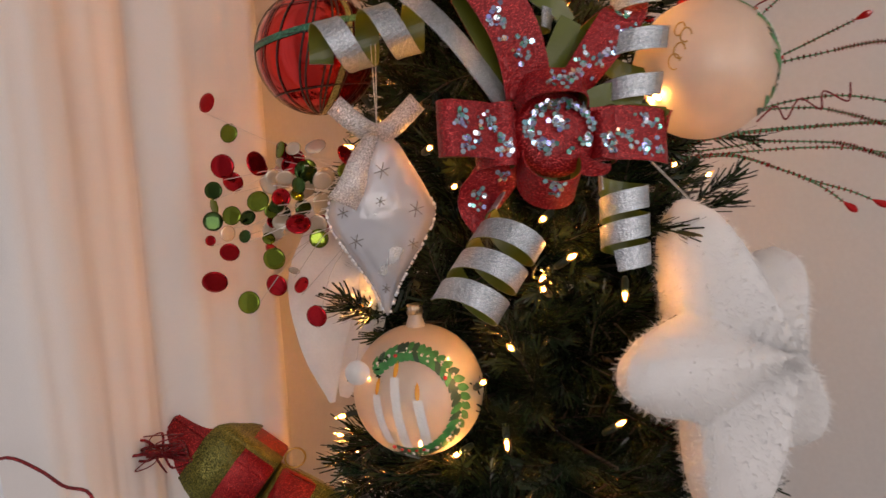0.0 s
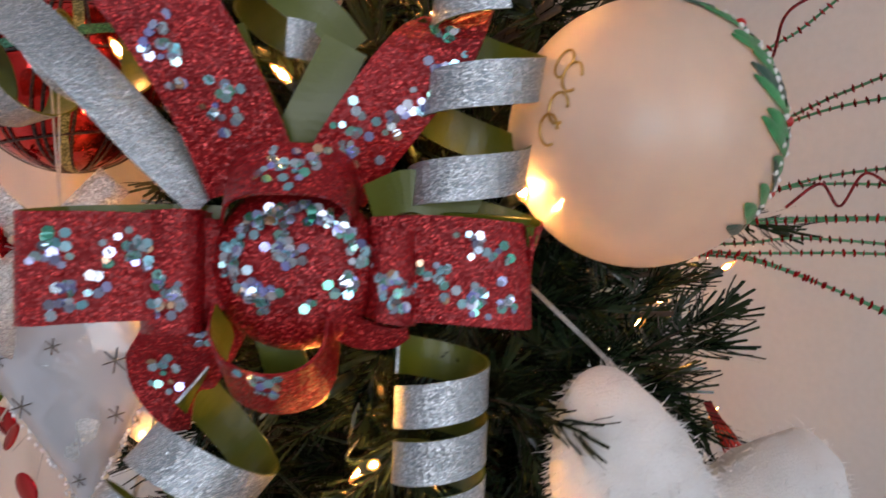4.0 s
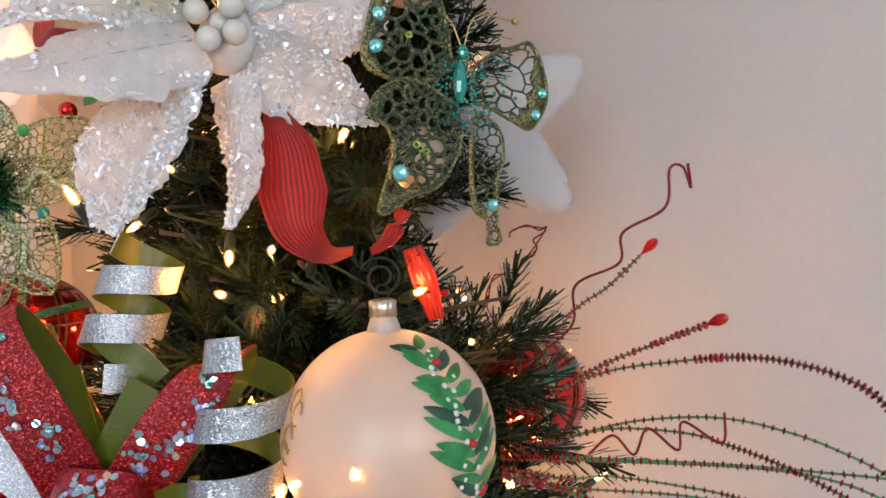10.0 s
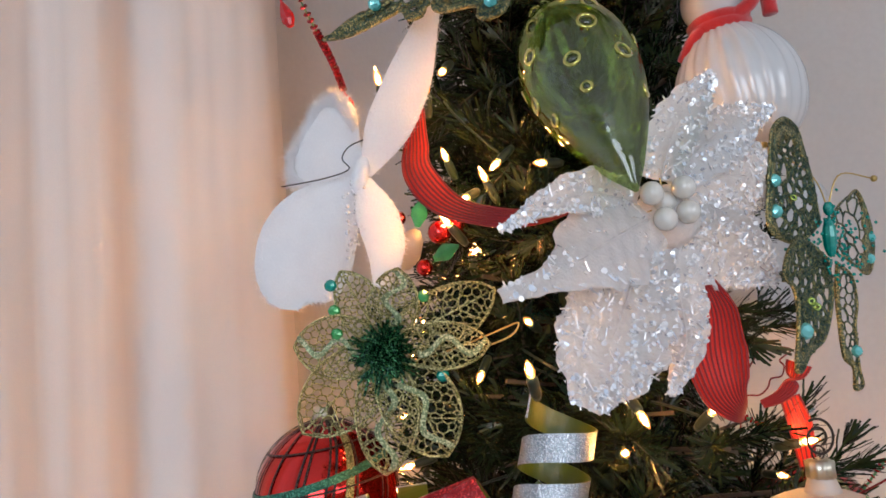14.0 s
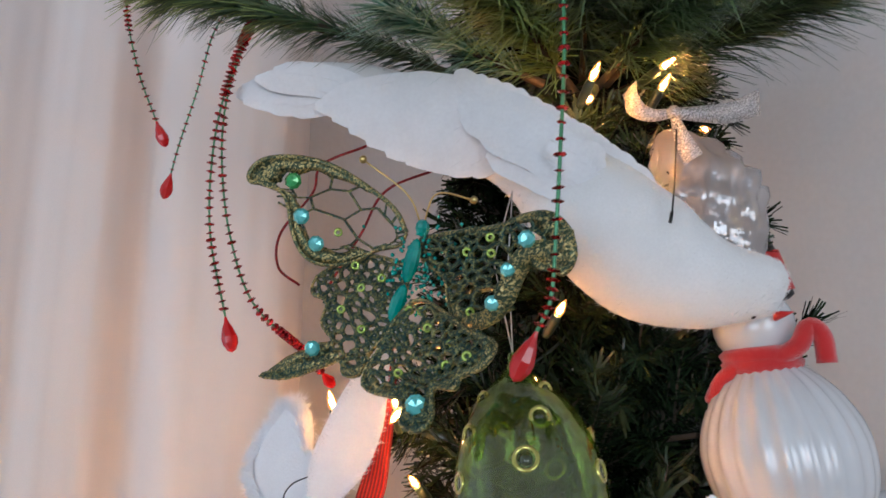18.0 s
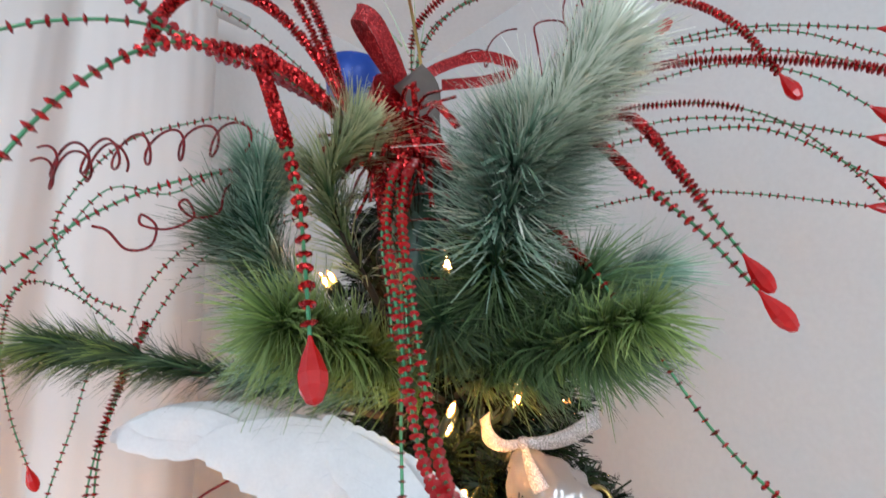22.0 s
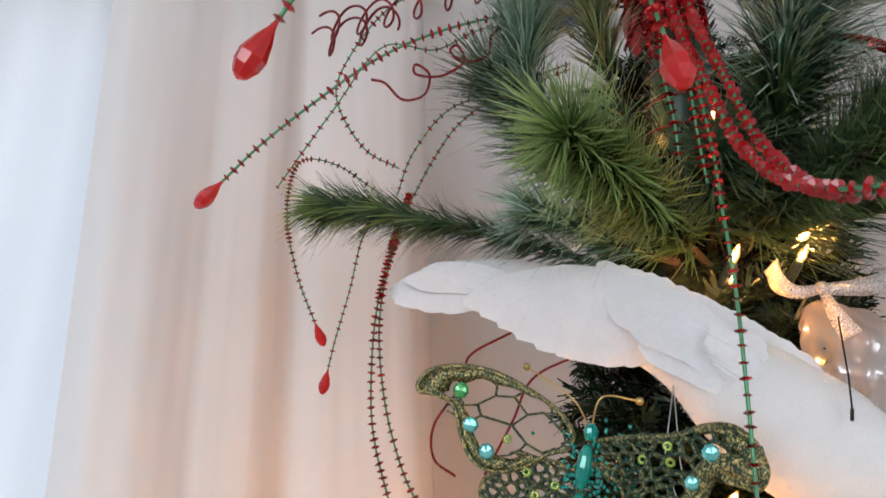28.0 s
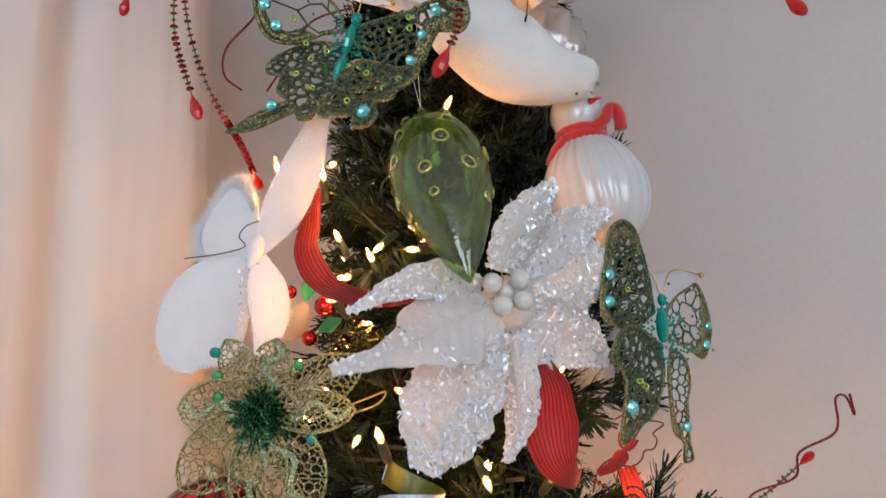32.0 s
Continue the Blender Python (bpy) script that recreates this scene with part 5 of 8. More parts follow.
# ---------- gold lace flower ----------
def lace_flower():
    at = Vector((-0.0598, -0.1607, 1.5006))
    root = thing("lace_flower", at, "gold-green glitter lace flower with a dark green tinsel centre", "artificial flower")
    P = easel(at, (9.75, 3.73, -2.7), 0.3588, 515, 490, 0.425)
    rng = random.Random(31)
    petals = ((706, 392, 50, 26), (692, 488, 42, 34), (616, 684, 66, 26), (510, 712, 54, 16), (372, 636, 62, 14), (360, 486, 56, 6), (442, 356, 40, 10), (538, 352, 44, 18))
    for i, (tu, tv, half, rise) in enumerate(petals):
        d = Vector((tu - 515, tv - 490))
        L = d.length
        d /= L
        q = Vector((-d.y, d.x))
        out = []
        for j in range(15):
            f = j / 14
            w = half * math.sin(math.pi * min(1, 0.05 + 0.95 * f) ** 1.15) ** 0.62
            out.append((f * L, max(1.0, w)))
        outline = out + [(x, -w) for x, w in out[::-1]]

        def bend(x, y, L=L, d=d, q=q, rise=rise, i=i):
            c = Vector((515, 490)) + d * x + q * y
            return P(c.x, c.y, 0.12 * (c.x - 515) + rise * math.sin(math.pi * 0.7 * x / L) + 0.003 * y * y + 7 * (i % 2))

        bm = bmesh.new()
        for a, b in net(outline, 88, i):
            thread(bm, bend(a.x, a.y), bend(b.x, b.y), 0.00062)
        loop = [bend(x, y) for x, y in outline]
        tube(bm, loop + loop[:1], 0.0009, 5)
        tube(bm, [bend(f * L, 0) for f in np.linspace(0, 0.95, 8)], 0.0008, 4)
        for f in (0.35, 0.5, 0.65):
            for sgn in (-1, 1):
                tube(bm, [bend(f * L, 0), bend((f + 0.14) * L, sgn * half * 0.8)], 0.0006, 4)
        pet = part("petal", bm, GOLD_GLITTER, root)
        if i in (1, 2, 3, 5, 7):
            bm = bmesh.new()
            for off in (-4, 0, 4):
                tube(bm, [bend((0.3 + 0.66 * f) * L, 15 * math.sin(f * 9 + i) + off) + P.out * 0.002 for f in np.linspace(0, 1, 26)], 0.00075, 5)
            part("braid", bm, PALE_BRAID, pet)
    for u, v, w, mat in ((610, 543, 40, GEM), (580, 402, 36, GEM_GREEN), (422, 380, 10, GEM), (428, 425, 8, GEM_GREEN), (432, 466, 8, GEM_GREEN)):
        bm = bmesh.new()
        blob(bm, P(u, v, w), 0.0040, 8, 5, stretch=(P.out, 0.6))
        part("gem", bm, mat, root, smooth=False)
    bm = bmesh.new()
    for i in range(620):
        d = Vector((rng.gauss(0, 1), rng.gauss(0, 1), rng.gauss(0, 1))).normalized()
        if d.dot(P.out) < -0.3:
            continue
        c = P(515, 498, 12) + Vector((rng.gauss(0, 1), rng.gauss(0, 1), rng.gauss(0, 1))) * 0.0045
        thread(bm, c + d * 0.004, c + d * rng.uniform(0.009, 0.021) + Vector((0, 0, rng.uniform(-0.003, 0.003))), 0.0008)
    part("centre", bm, DARK_TINSEL, root, smooth=False)
    bm = bmesh.new()
    tube(bm, glide([tuple(P(*q)) for q in ((600, 510, 14), (660, 488, 26), (720, 466, 22), (752, 455, 20), (735, 480, 18), (660, 505, 20))], 24), 0.0006, 5)
    part("hanging_loop", bm, GOLD, root)



lace_flower()


# ---------- white feather butterfly ----------
def feather_butterfly():
    at = Vector((-0.0752, -0.1305, 1.6203))
    root = thing("feather_butterfly", at, "white feather butterfly ornament with soft rounded wings", "ornament")
    P = easel(at, (13.01, 8.69, -3.4), 0.3561, 690, 590, 0.4218)
    k = P.k
    rng = random.Random(41)
    for i, (mid, half, turn, fluff, long) in enumerate((
        ([(702, 592, 4), (742, 514, 40), (782, 424, 82), (815, 322, 114), (844, 232, 140)], (12, 44, 46, 26, 5), 0.2, 900, 0.004),
        ([(696, 582, 0), (660, 556, -40), (630, 528, -78), (606, 502, -108), (592, 486, -128)], (10, 72, 100, 92, 48), -0.5, 4400, 0.009),
        ([(686, 604, 0), (632, 662, -32), (584, 730, -66), (560, 800, -80), (556, 838, -80)], (14, 78, 108, 82, 18), -0.45, 900, 0.004),
        ([(700, 600, 4), (722, 680, 58), (732, 770, 118), (718, 856, 160)], (14, 44, 40, 14), 0.3, 700, 0.004),
    )):
        bm = bmesh.new()
        face = (P.out + P.right * turn).normalized()
        near = [h * k * P.near(m[2]) for h, m in zip(half, mid)]
        line, wide = petal(bm, [tuple(P(*m)) for m in mid], near, face, -0.10, 24, 10, 0, 0.0005, 0.012, i)
        wing = part("wing", bm, FELT, root)
        bm = bmesh.new()
        for j in range(fluff):
            g = rng.uniform(0.5 if i != 1 else 6, 22.9)
            f = int(g)
            t = (Vector(line[f + 1]) - Vector(line[f])).normalized()
            s = t.cross(face).normalized()
            x = rng.choice((-1, 1)) * rng.uniform(0.75, 1.0)
            c = Vector(line[f]).lerp(Vector(line[f + 1]), g - f) + s * x * (wide[f] + (wide[f + 1] - wide[f]) * (g - f))
            fuzz(bm, c, s * x + t * 0.9, long * rng.uniform(0.2, 1.2), rng, 1, 0.00022)
        if i == 1:
            for j in range(1500):
                x = rng.uniform(-1, 1)
                t = (Vector(line[23]) - Vector(line[20])).normalized()
                s = t.cross(face).normalized()
                fuzz(bm, Vector(line[23]) + s * x * wide[22] - t * 0.006 * rng.random(), t * 1.3 + s * x * 0.6, 0.009 * rng.uniform(0.3, 1.2), rng, 1, 0.00022)
        part("fluff", bm, FELT, wing)
    bm = bmesh.new()
    blob(bm, P(690, 598, 14), 0.0062, 12, 8, stretch=(P.up + P.right * 0.25, 2.4))
    part("body", bm, FELT, root)
    bm = bmesh.new()
    tube(bm, glide([tuple(P(*q)) for q in ((545, 604, -60), (620, 598, -10), (668, 586, 22), (655, 566, 24), (668, 542, 22), (700, 526, 20))], 24), 0.00045, 5)
    part("wire", bm, BLACK_WIRE, root)
    bm = bmesh.new()
    for i in range(46):
        blob(bm, P(680 + rng.gauss(0, 12), 605 + 3.2 * i + rng.gauss(0, 6), 22), rng.uniform(0.0007, 0.0017), 6, 4)
    part("beading", bm, CRYSTAL, root)



feather_butterfly()


# ---------- green glass finial ----------
def finial():
    top, tip = Vector((0.061, -0.172, 1.709)), Vector((0.0905, -0.247, 1.569))
    root = thing("glass_ornament", top, "green blown-glass drop ornament with round dimples", "ornament")
    L = (tip - top).length
    m = Matrix.Translation(top) @ Vector((0, 0, 1)).rotation_difference(tip - top).to_matrix().to_4x4()
    prof = [(0, 0.0028), (0.03, 0.0032), (0.07, 0.0065), (0.13, 0.0155), (0.22, 0.0255), (0.32, 0.0315), (0.42, 0.0335), (0.52, 0.0325), (0.62, 0.029), (0.72, 0.0235), (0.82, 0.0165), (0.91, 0.0095), (1.0, 0.0012)]
    fine = glide([(f, r) for f, r in prof], 44)
    bm = bmesh.new()
    lathe(bm, [(max(0.0008, float(r)), float(f) * L) for f, r in fine], m, 40)
    part("glass", bm, GREEN_GLASS, root)
    rng = random.Random(4)
    bm, bc = bmesh.new(), bmesh.new()
    for row, f in enumerate((0.19, 0.31, 0.43, 0.56, 0.67)):
        r = float(np.interp(f, [a for a, _ in prof], [b for _, b in prof]))
        for j in range((4, 5, 6, 6, 5)[row]):
            a = 2 * math.pi * (j + 0.5 * (row % 2)) / (4, 5, 6, 6, 5)[row] + rng.uniform(-0.16, 0.16)
            n = (m.to_3x3() @ Vector((math.cos(a), math.sin(a), 0.1))).normalized()
            c = m @ Vector((r * math.cos(a), r * math.sin(a), f * L))
            size = rng.uniform(0.0038, 0.0050) * (0.7, 1, 1, 0.95, 0.7)[row]
            ring(bm, c - n * 0.0004, n, size, 0.0013, 18)
            # flat dark disc on the glass: the dimple's shade as colour, no hollow is cut
            disc(bc, c + n * 0.0001, n, size * 0.62, 0.0003, 16)
    part("dimple_trim", bm, RING_GLASS, root)
    part("dimple_shade", bc, DIMPLE_SHADE, root)
    bm = bmesh.new()
    tube(bm, [top, top + Vector((-0.002, 0.004, 0.05)), top + Vector((0.0, 0.01, 0.09))], 0.0004, 4)
    tube(bm, [top, top + Vector((-0.010, 0.004, 0.05)), top + Vector((0.0, 0.01, 0.09))], 0.0004, 4)
    part("thread", bm, THREAD, root)


finial()


# ---------- dove ----------
def dove():
    at = Vector((0.1305, -0.1461, 1.7611))
    root = thing("dove", at, "white feathered dove ornament perched across the tree", "ornament")
    P = easel(at, (16.63, 11.04, -0.6), 0.3039, 1050, 478, 0.36)
    k = P.k
    rng = random.Random(51)
    # spine: place, half-breadth, half-depth
    spine = [(345, 192, -270, 10, 5), (400, 182, -268, 30, 9), (480, 172, -264, 38, 13), (560, 196, -258, 60, 17), (640, 226, -250, 70, 22), (720, 246, -235, 72, 28), (800, 268, -205, 72, 38), (880, 322, -130, 82, 58), (955, 402, -60, 106, 84),
             (1050, 480, -20, 114, 94), (1135, 518, 0, 90, 80), (1200, 528, 10, 68, 62), (1245, 530, 14, 56, 50), (1270, 533, 16, 44, 38), (1284, 537, 16, 14, 12)]
    n = 80
    fine = glide(spine, n)
    line = [Vector(P(*q[:3])) for q in fine]
    hb = [max(1.0, float(q[3])) * k * P.near(float(q[2])) for q in fine]
    hd = [max(1.0, float(q[4])) * k for q in fine]

    def ring_at(j):
        t = (line[min(j + 1, n - 1)] - line[max(j - 1, 0)]).normalized()
        o = (P.out - t * P.out.dot(t)).normalized()
        return t, o, t.cross(o).normalized()

    def skin(j, a, lift=0.0):
        """A place on the body: a = 0 faces the viewer, +90 degrees its lower side."""
        t, o, s = ring_at(j)
        way = o * math.cos(a) + s * math.sin(a)
        return line[j] + o * math.cos(a) * hd[j] + s * math.sin(a) * hb[j] + way * lift, way

    bm = bmesh.new()
    rings = [[bm.verts.new(skin(j, 2 * math.pi * q / 30)[0]) for q in range(30)] for j in range(n)]
    for p, q in zip(rings, rings[1:]):
        for i in range(30):
            bm.faces.new((p[i], p[(i + 1) % 30], q[(i + 1) % 30], q[i]))
    bm.faces.new(rings[0][::-1])
    bm.faces.new(rings[-1])
    bmesh.ops.recalc_face_normals(bm, faces=bm.faces)
    body = part("body", bm, DOVE_DOWN, root)
    bm = bmesh.new()
    for i in range(7000):
        j = rng.randrange(38, n - 2)
        c, way = skin(j, rng.uniform(0, 2 * math.pi), -0.0003)
        t = ring_at(j)[0]
        fuzz(bm, c + t * rng.uniform(-0.002, 0.002), way * 0.4 - t * 1.2, 0.0032 * rng.uniform(0.5, 1.3), rng, 1, 0.0002)
    part("down", bm, DOVE_DOWN, body)

    def feather(root_at, via, tip, half, seed):
        bm = bmesh.new()
        late = tuple(0.3 * a + 0.7 * b for a, b in zip(via, tip))
        pts = [root_at, via, late, tip]
        line_, wide_ = petal(bm, [tuple(P(*q)) for q in pts], [half * 0.8 * k, half * k, half * 0.85 * k, half * 0.2 * k], P.out, -0.06, 18, 6, 0, 0.00015, 0.05, seed)
        tube(bm, [Vector(q) + P.out * 0.0003 for q in line_[:-3]], lambda f: 0.0005 * (1.1 - f), 4)
        part("feather", bm, FEATHER, root)

    # long tail feathers
    for i, (tu, tv) in enumerate(((350, 178), (338, 192), (352, 204), (384, 212), (422, 216), (462, 210), (372, 164), (404, 148))):
        feather((650, 214 + 5 * (i % 4), -228 + 2 * i), (520, (tv + 200) / 2 - 4, -246 + 3 * i), (tu, tv, -262 + 4 * i), 30, i)
    # flight feathers of the near wing, hanging like a fan
    fan = ((478, 214), (506, 232), (536, 254), (566, 276), (600, 296), (634, 310), (668, 320), (700, 327), (734, 326), (766, 316), (796, 330), (822, 362))
    for i, (tu, tv) in enumerate(fan):
        f = i / (len(fan) - 1)
        ru, rv = 800 + 110 * f, 205 + 70 * f
        feather((ru, rv, -150 + 70 * f), ((ru + tu) / 2 + 6, (rv + tv) / 2 - 22 + 16 * f, -190 + 80 * f), (tu, tv, -225 + 95 * f), 44 - 6 * f, 20 + i)
    # coverts laid over the roots of the flight feathers, ending in a rounded lobe
    for i in range(16):
        f = i / 15
        ru, rv = 965 - 60 * f + rng.uniform(-8, 8), 395 - 120 * f + rng.uniform(-6, 6)
        tu, tv = 790 - 60 * f + rng.uniform(-26, 26), 292 - 110 * f + rng.uniform(-10, 10)
        feather((ru, rv, 14 - 60 * f), ((ru + tu) / 2 + 8, (rv + tv) / 2 - 6, -30 - 70 * f), (tu, tv, -120 - 55 * f), 34, 50 + i)
    for i in range(7):
        a = -0.5 + 0.28 * i
        feather((880 + 4 * i, 275 + 12 * i, -20), (925 + 6 * i, 300 + 14 * i, 0), (968 + 8 * math.cos(a), 300 + 17 * i, -14), 26, 80 + i)
    # ruffled back
    for i in range(14):
        u = 730 + 22 * i
        v = 158 + 0.00086 * (u - 690) ** 2 + 0.26 * (u - 730)
        feather((u + 46, v + 50, -150 + 9 * i), (u + 22, v + 18, -160 + 9 * i), (u + rng.uniform(-10, 4), v - rng.uniform(2, 14), -172 + 9 * i), 22, 100 + i)
    bm = bmesh.new()
    blob(bm, P(1229, 582, 40), 0.0018, 8, 6)
    part("eye", bm, BLACK_WIRE, root)
    bm = bmesh.new()
    tube(bm, [P(1083, 415, 84), P(1090, 350, 60), P(1098, 255, 0)], 0.0005, 5)
    tube(bm, [P(1080, 422, 86), P(1084, 402, 82)], 0.0009, 5)
    part("hanging_wire", bm, BLACK_WIRE, root)



dove()


# ---------- lace butterflies ----------
def wing_part(root, P, outline, seed, lift, count, solid, fine=0.0015):
    """A lace wing: a gilded rim, a net of threads, and a broad solid edge along the outline's share `solid`."""
    k = P.k
    loop = [(float(a), float(b)) for a, b in glide(outline + outline[:1], 60)[:-1]]
    cu = sum(a for a, _ in loop) / 60
    cv = sum(b for _, b in loop) / 60

    def at(u, v, extra=0.0):
        return P(u, v, lift(u, v) + extra)

    bm = bmesh.new()
    pts = [at(*q) for q in loop]
    tube(bm, pts + pts[:1], 0.0016, 6, flat=0.6, caps=False)
    a0, a1 = solid
    rows = []
    for i in range(int(a0 * 60), int(a1 * 60)):
        u, v = loop[i % 60]
        f = (i - a0 * 60) / ((a1 - a0) * 60)
        w = (0.40 + 0.06 * math.sin(i * 1.3)) * math.sin(math.pi * min(1, max(0, f))) ** 0.5
        iu, iv = u + (cu - u) * w, v + (cv - v) * w
        rows.append([bm.verts.new(x) for x in (at(u, v, 2), at((u + iu) / 2, (v + iv) / 2, 5), at(iu, iv, 2), at((u + iu) / 2, (v + iv) / 2, -2))])
    for p, q in zip(rows, rows[1:]):
        for j in range(4):
            bm.faces.new((p[j], p[(j + 1) % 4], q[(j + 1) % 4], q[j]))
    wing = part("wing", bm, WING, root)
    bm = bmesh.new()
    for a, b in net(loop, int(count * 0.95), seed, 0.42):
        thread(bm, at(a.x, a.y), at(b.x, b.y), fine * (0.6 + 0.9 * abs(noise.noise(Vector((a.x * 0.03, a.y * 0.03, seed))))))
    part("lace", bm, LACE, wing)
    return at


def lace_butterfly(at, ypr, unit, cu, cv, far, wings, head, gems, sequins, label, body, rims=()):
    root = thing("butterfly_ornament", at, label, "ornament", "lace butterflies on the tree")
    P = easel(at, ypr, unit, cu, cv, far)
    rng = random.Random(71)
    for i, (outline, slope, count, solid) in enumerate(wings):
        wing_part(root, P, outline, i, lambda u, v, s=slope: s[0] * (u - cu) + s[1] * (v - cv), count, solid, 0.0010 if count < 35 else 0.0021)
    if rims:
        bm = bmesh.new()
        line = [Vector(q) for q in glide([tuple(P(*q)) for q in rims], 30)]
        sides = [(line[min(i + 1, 29)] - line[max(i - 1, 0)]).cross(P.out).normalized() for i in range(30)]
        ribbon(bm, line, sides, lambda f: 0.0095 * math.sin(math.pi * (0.12 + 0.8 * f)) + 0.001, 0.0008, (0, 0))
        part("wing_rim", bm, WING, root)
    for (u, v, w), r, ratio, way in body:
        bm = bmesh.new()
        blob(bm, P(u, v, w), r, 10, 7, stretch=(P.right * way[0] + P.up * way[1], ratio))
        part("body_gem", bm, GEM, root, smooth=False)
    for u, v, w, r in gems:
        bm = bmesh.new()
        blob(bm, P(u, v, w), r, 8, 5, stretch=(P.out, 0.6))
        part("gem", bm, GEM_GREEN if (u, v) == (425, 350) else GEM_AQUA, root, smooth=False)
    bm = bmesh.new()
    for u, v, w in sequins:
        disc(bm, P(u, v, w), P.out + Vector((rng.uniform(-.3, .3), 0, rng.uniform(-.3, .3))), 0.0024, 0.0004, 12, 0, 0.0010)
    part("sequin_trim", bm, LIME_SEQUIN, root)
    bm = bmesh.new()
    for i in range(170):
        u, v = head[0] + rng.gauss(0, 34), head[1] + 70 + rng.gauss(0, 38)
        blob(bm, P(u, v, 14 + rng.uniform(0, 8)), 0.0011, 6, 4)
    part("bead_trim", bm, GEM, root)
    bm = bmesh.new()
    for du in (-70, 60):
        pts = glide([tuple(P(*q)) for q in ((head[0], head[1], 10), (head[0] + du * 0.4, head[1] - 60, 16), (head[0] + du * 1.5, head[1] - 120 + (70 if du > 0 else 0), 10))], 14)
        tube(bm, pts, 0.0005, 5)
        blob(bm, pts[-1], 0.0022, 8, 6)
    part("antennae", bm, GOLD, root)
    return P


lace_butterfly(
    (0.0162, -0.1865, 1.7754), (16.63, 11.04, -0.6), 0.3013, 650, 432, 0.3569,
    [([(625, 440), (605, 400), (560, 362), (500, 325), (440, 308), (380, 310), (352, 330), (352, 352), (390, 356), (415, 385), (425, 440), (445, 480), (480, 497), (530, 492), (575, 470), (612, 462)], (0.057, 0.0), 8, (0.1, 0.86)),
     ([(650, 450), (700, 440), (780, 430), (820, 412), (860, 410), (890, 440), (898, 490), (878, 518), (850, 490), (815, 490), (800, 540), (775, 590), (740, 612), (710, 602), (695, 560), (690, 520), (655, 490)], (0.85, 0.03), 70, (0.14, 0.8)),
     ([(632, 500), (570, 480), (520, 490), (475, 515), (465, 545), (490, 560), (480, 600), (500, 635), (450, 655), (420, 675), (375, 690), (420, 695), (480, 675), (510, 665), (515, 690), (540, 690), (560, 650), (604, 600)], (0.67, 0.43), 100, (0.3, 0.85)),
     ([(598, 600), (640, 560), (690, 590), (720, 620), (760, 640), (740, 680), (700, 700), (690, 720), (655, 720), (650, 770), (625, 795), (600, 780), (605, 740), (550, 720), (545, 690), (570, 650)], (0.8, 0.66), 100, (0.2, 0.9))],
    (652, 432),
    [(425, 350, 2, 0.0046), (440, 412, 0, 0.0045), (466, 460, 2, 0.0044), (820, 455, 170, 0.0042), (790, 508, 142, 0.0036), (766, 566, 118, 0.0040), (462, 643, -16, 0.0044), (625, 748, 200, 0.0050)],
    [(510, 575, 12), (545, 537, 12), (545, 610, 24), (645, 580, 90), (625, 578, 75), (652, 610, 125), (712, 662, 210), (678, 678, 190), (725, 475, 72), (763, 450, 104), (765, 478, 104), (505, 440, 2), (535, 498, 4), (730, 580, 80), (690, 640, 165), (580, 520, 22), (600, 690, 140)],
    "teal and gold lace butterfly ornament with turquoise gems", [((652, 432, 14), 0.0040, 1.2, (0, 1)), ((632, 490, 26), 0.0042, 2.9, (0.26, 1)), ((607, 565, 40), 0.0040, 2.6, (0.36, 1))],
    [(888, 440, 208), (890, 488, 211), (862, 476, 187), (826, 480, 156), (802, 515, 137), (786, 560, 124), (758, 592, 102), (722, 592, 71), (704, 565, 55)])

lace_butterfly(
    (0.2295, -0.1233, 1.5677), (7.06, 0.06, -2.7), 0.3556, 786, 105, 0.4212,
    [([(768, 135), (758, 60), (742, 0), (727, -45), (692, -70), (652, -55), (640, -20), (626, 40), (612, 120), (655, 152), (712, 160)], (-0.62, 0.0), 70, (0.15, 0.8)),
     ([(800, 135), (840, 110), (880, 97), (904, 92), (924, 130), (932, 190), (905, 240), (872, 226), (835, 205), (803, 188)], (-0.9, 0.1), 18, (0.35, 0.72)),
     ([(775, 200), (722, 166), (680, 155), (640, 175), (620, 215), (648, 232), (664, 270), (655, 320), (638, 380), (655, 386), (690, 360), (740, 342), (770, 300), (784, 250)], (-0.75, 0.0), 80, (0.15, 0.75)),
     ([(812, 212), (850, 240), (858, 290), (846, 330), (846, 400), (852, 434), (830, 438), (832, 402), (806, 380), (800, 320), (800, 260)], (-0.75, 0.0), 30, (0.5, 0.95))],
    (786, 105),
    [(638, 40, 98, 0.0042), (633, 97, 102, 0.0044), (675, 318, 90, 0.0052), (925, 178, -112, 0.0036), (913, 215, -98, 0.0038), (838, 372, -32, 0.0040)],
    [(705, 268, 68), (722, 280, 56), (692, 78, 64), (712, 275, 62)],
    "dark bronze-green lace butterfly ornament with aqua gems, seen side on", [((786, 108, 12), 0.0034, 1.4, (0, 1)), ((781, 160, 16), 0.0044, 3.0, (0.02, 1))])


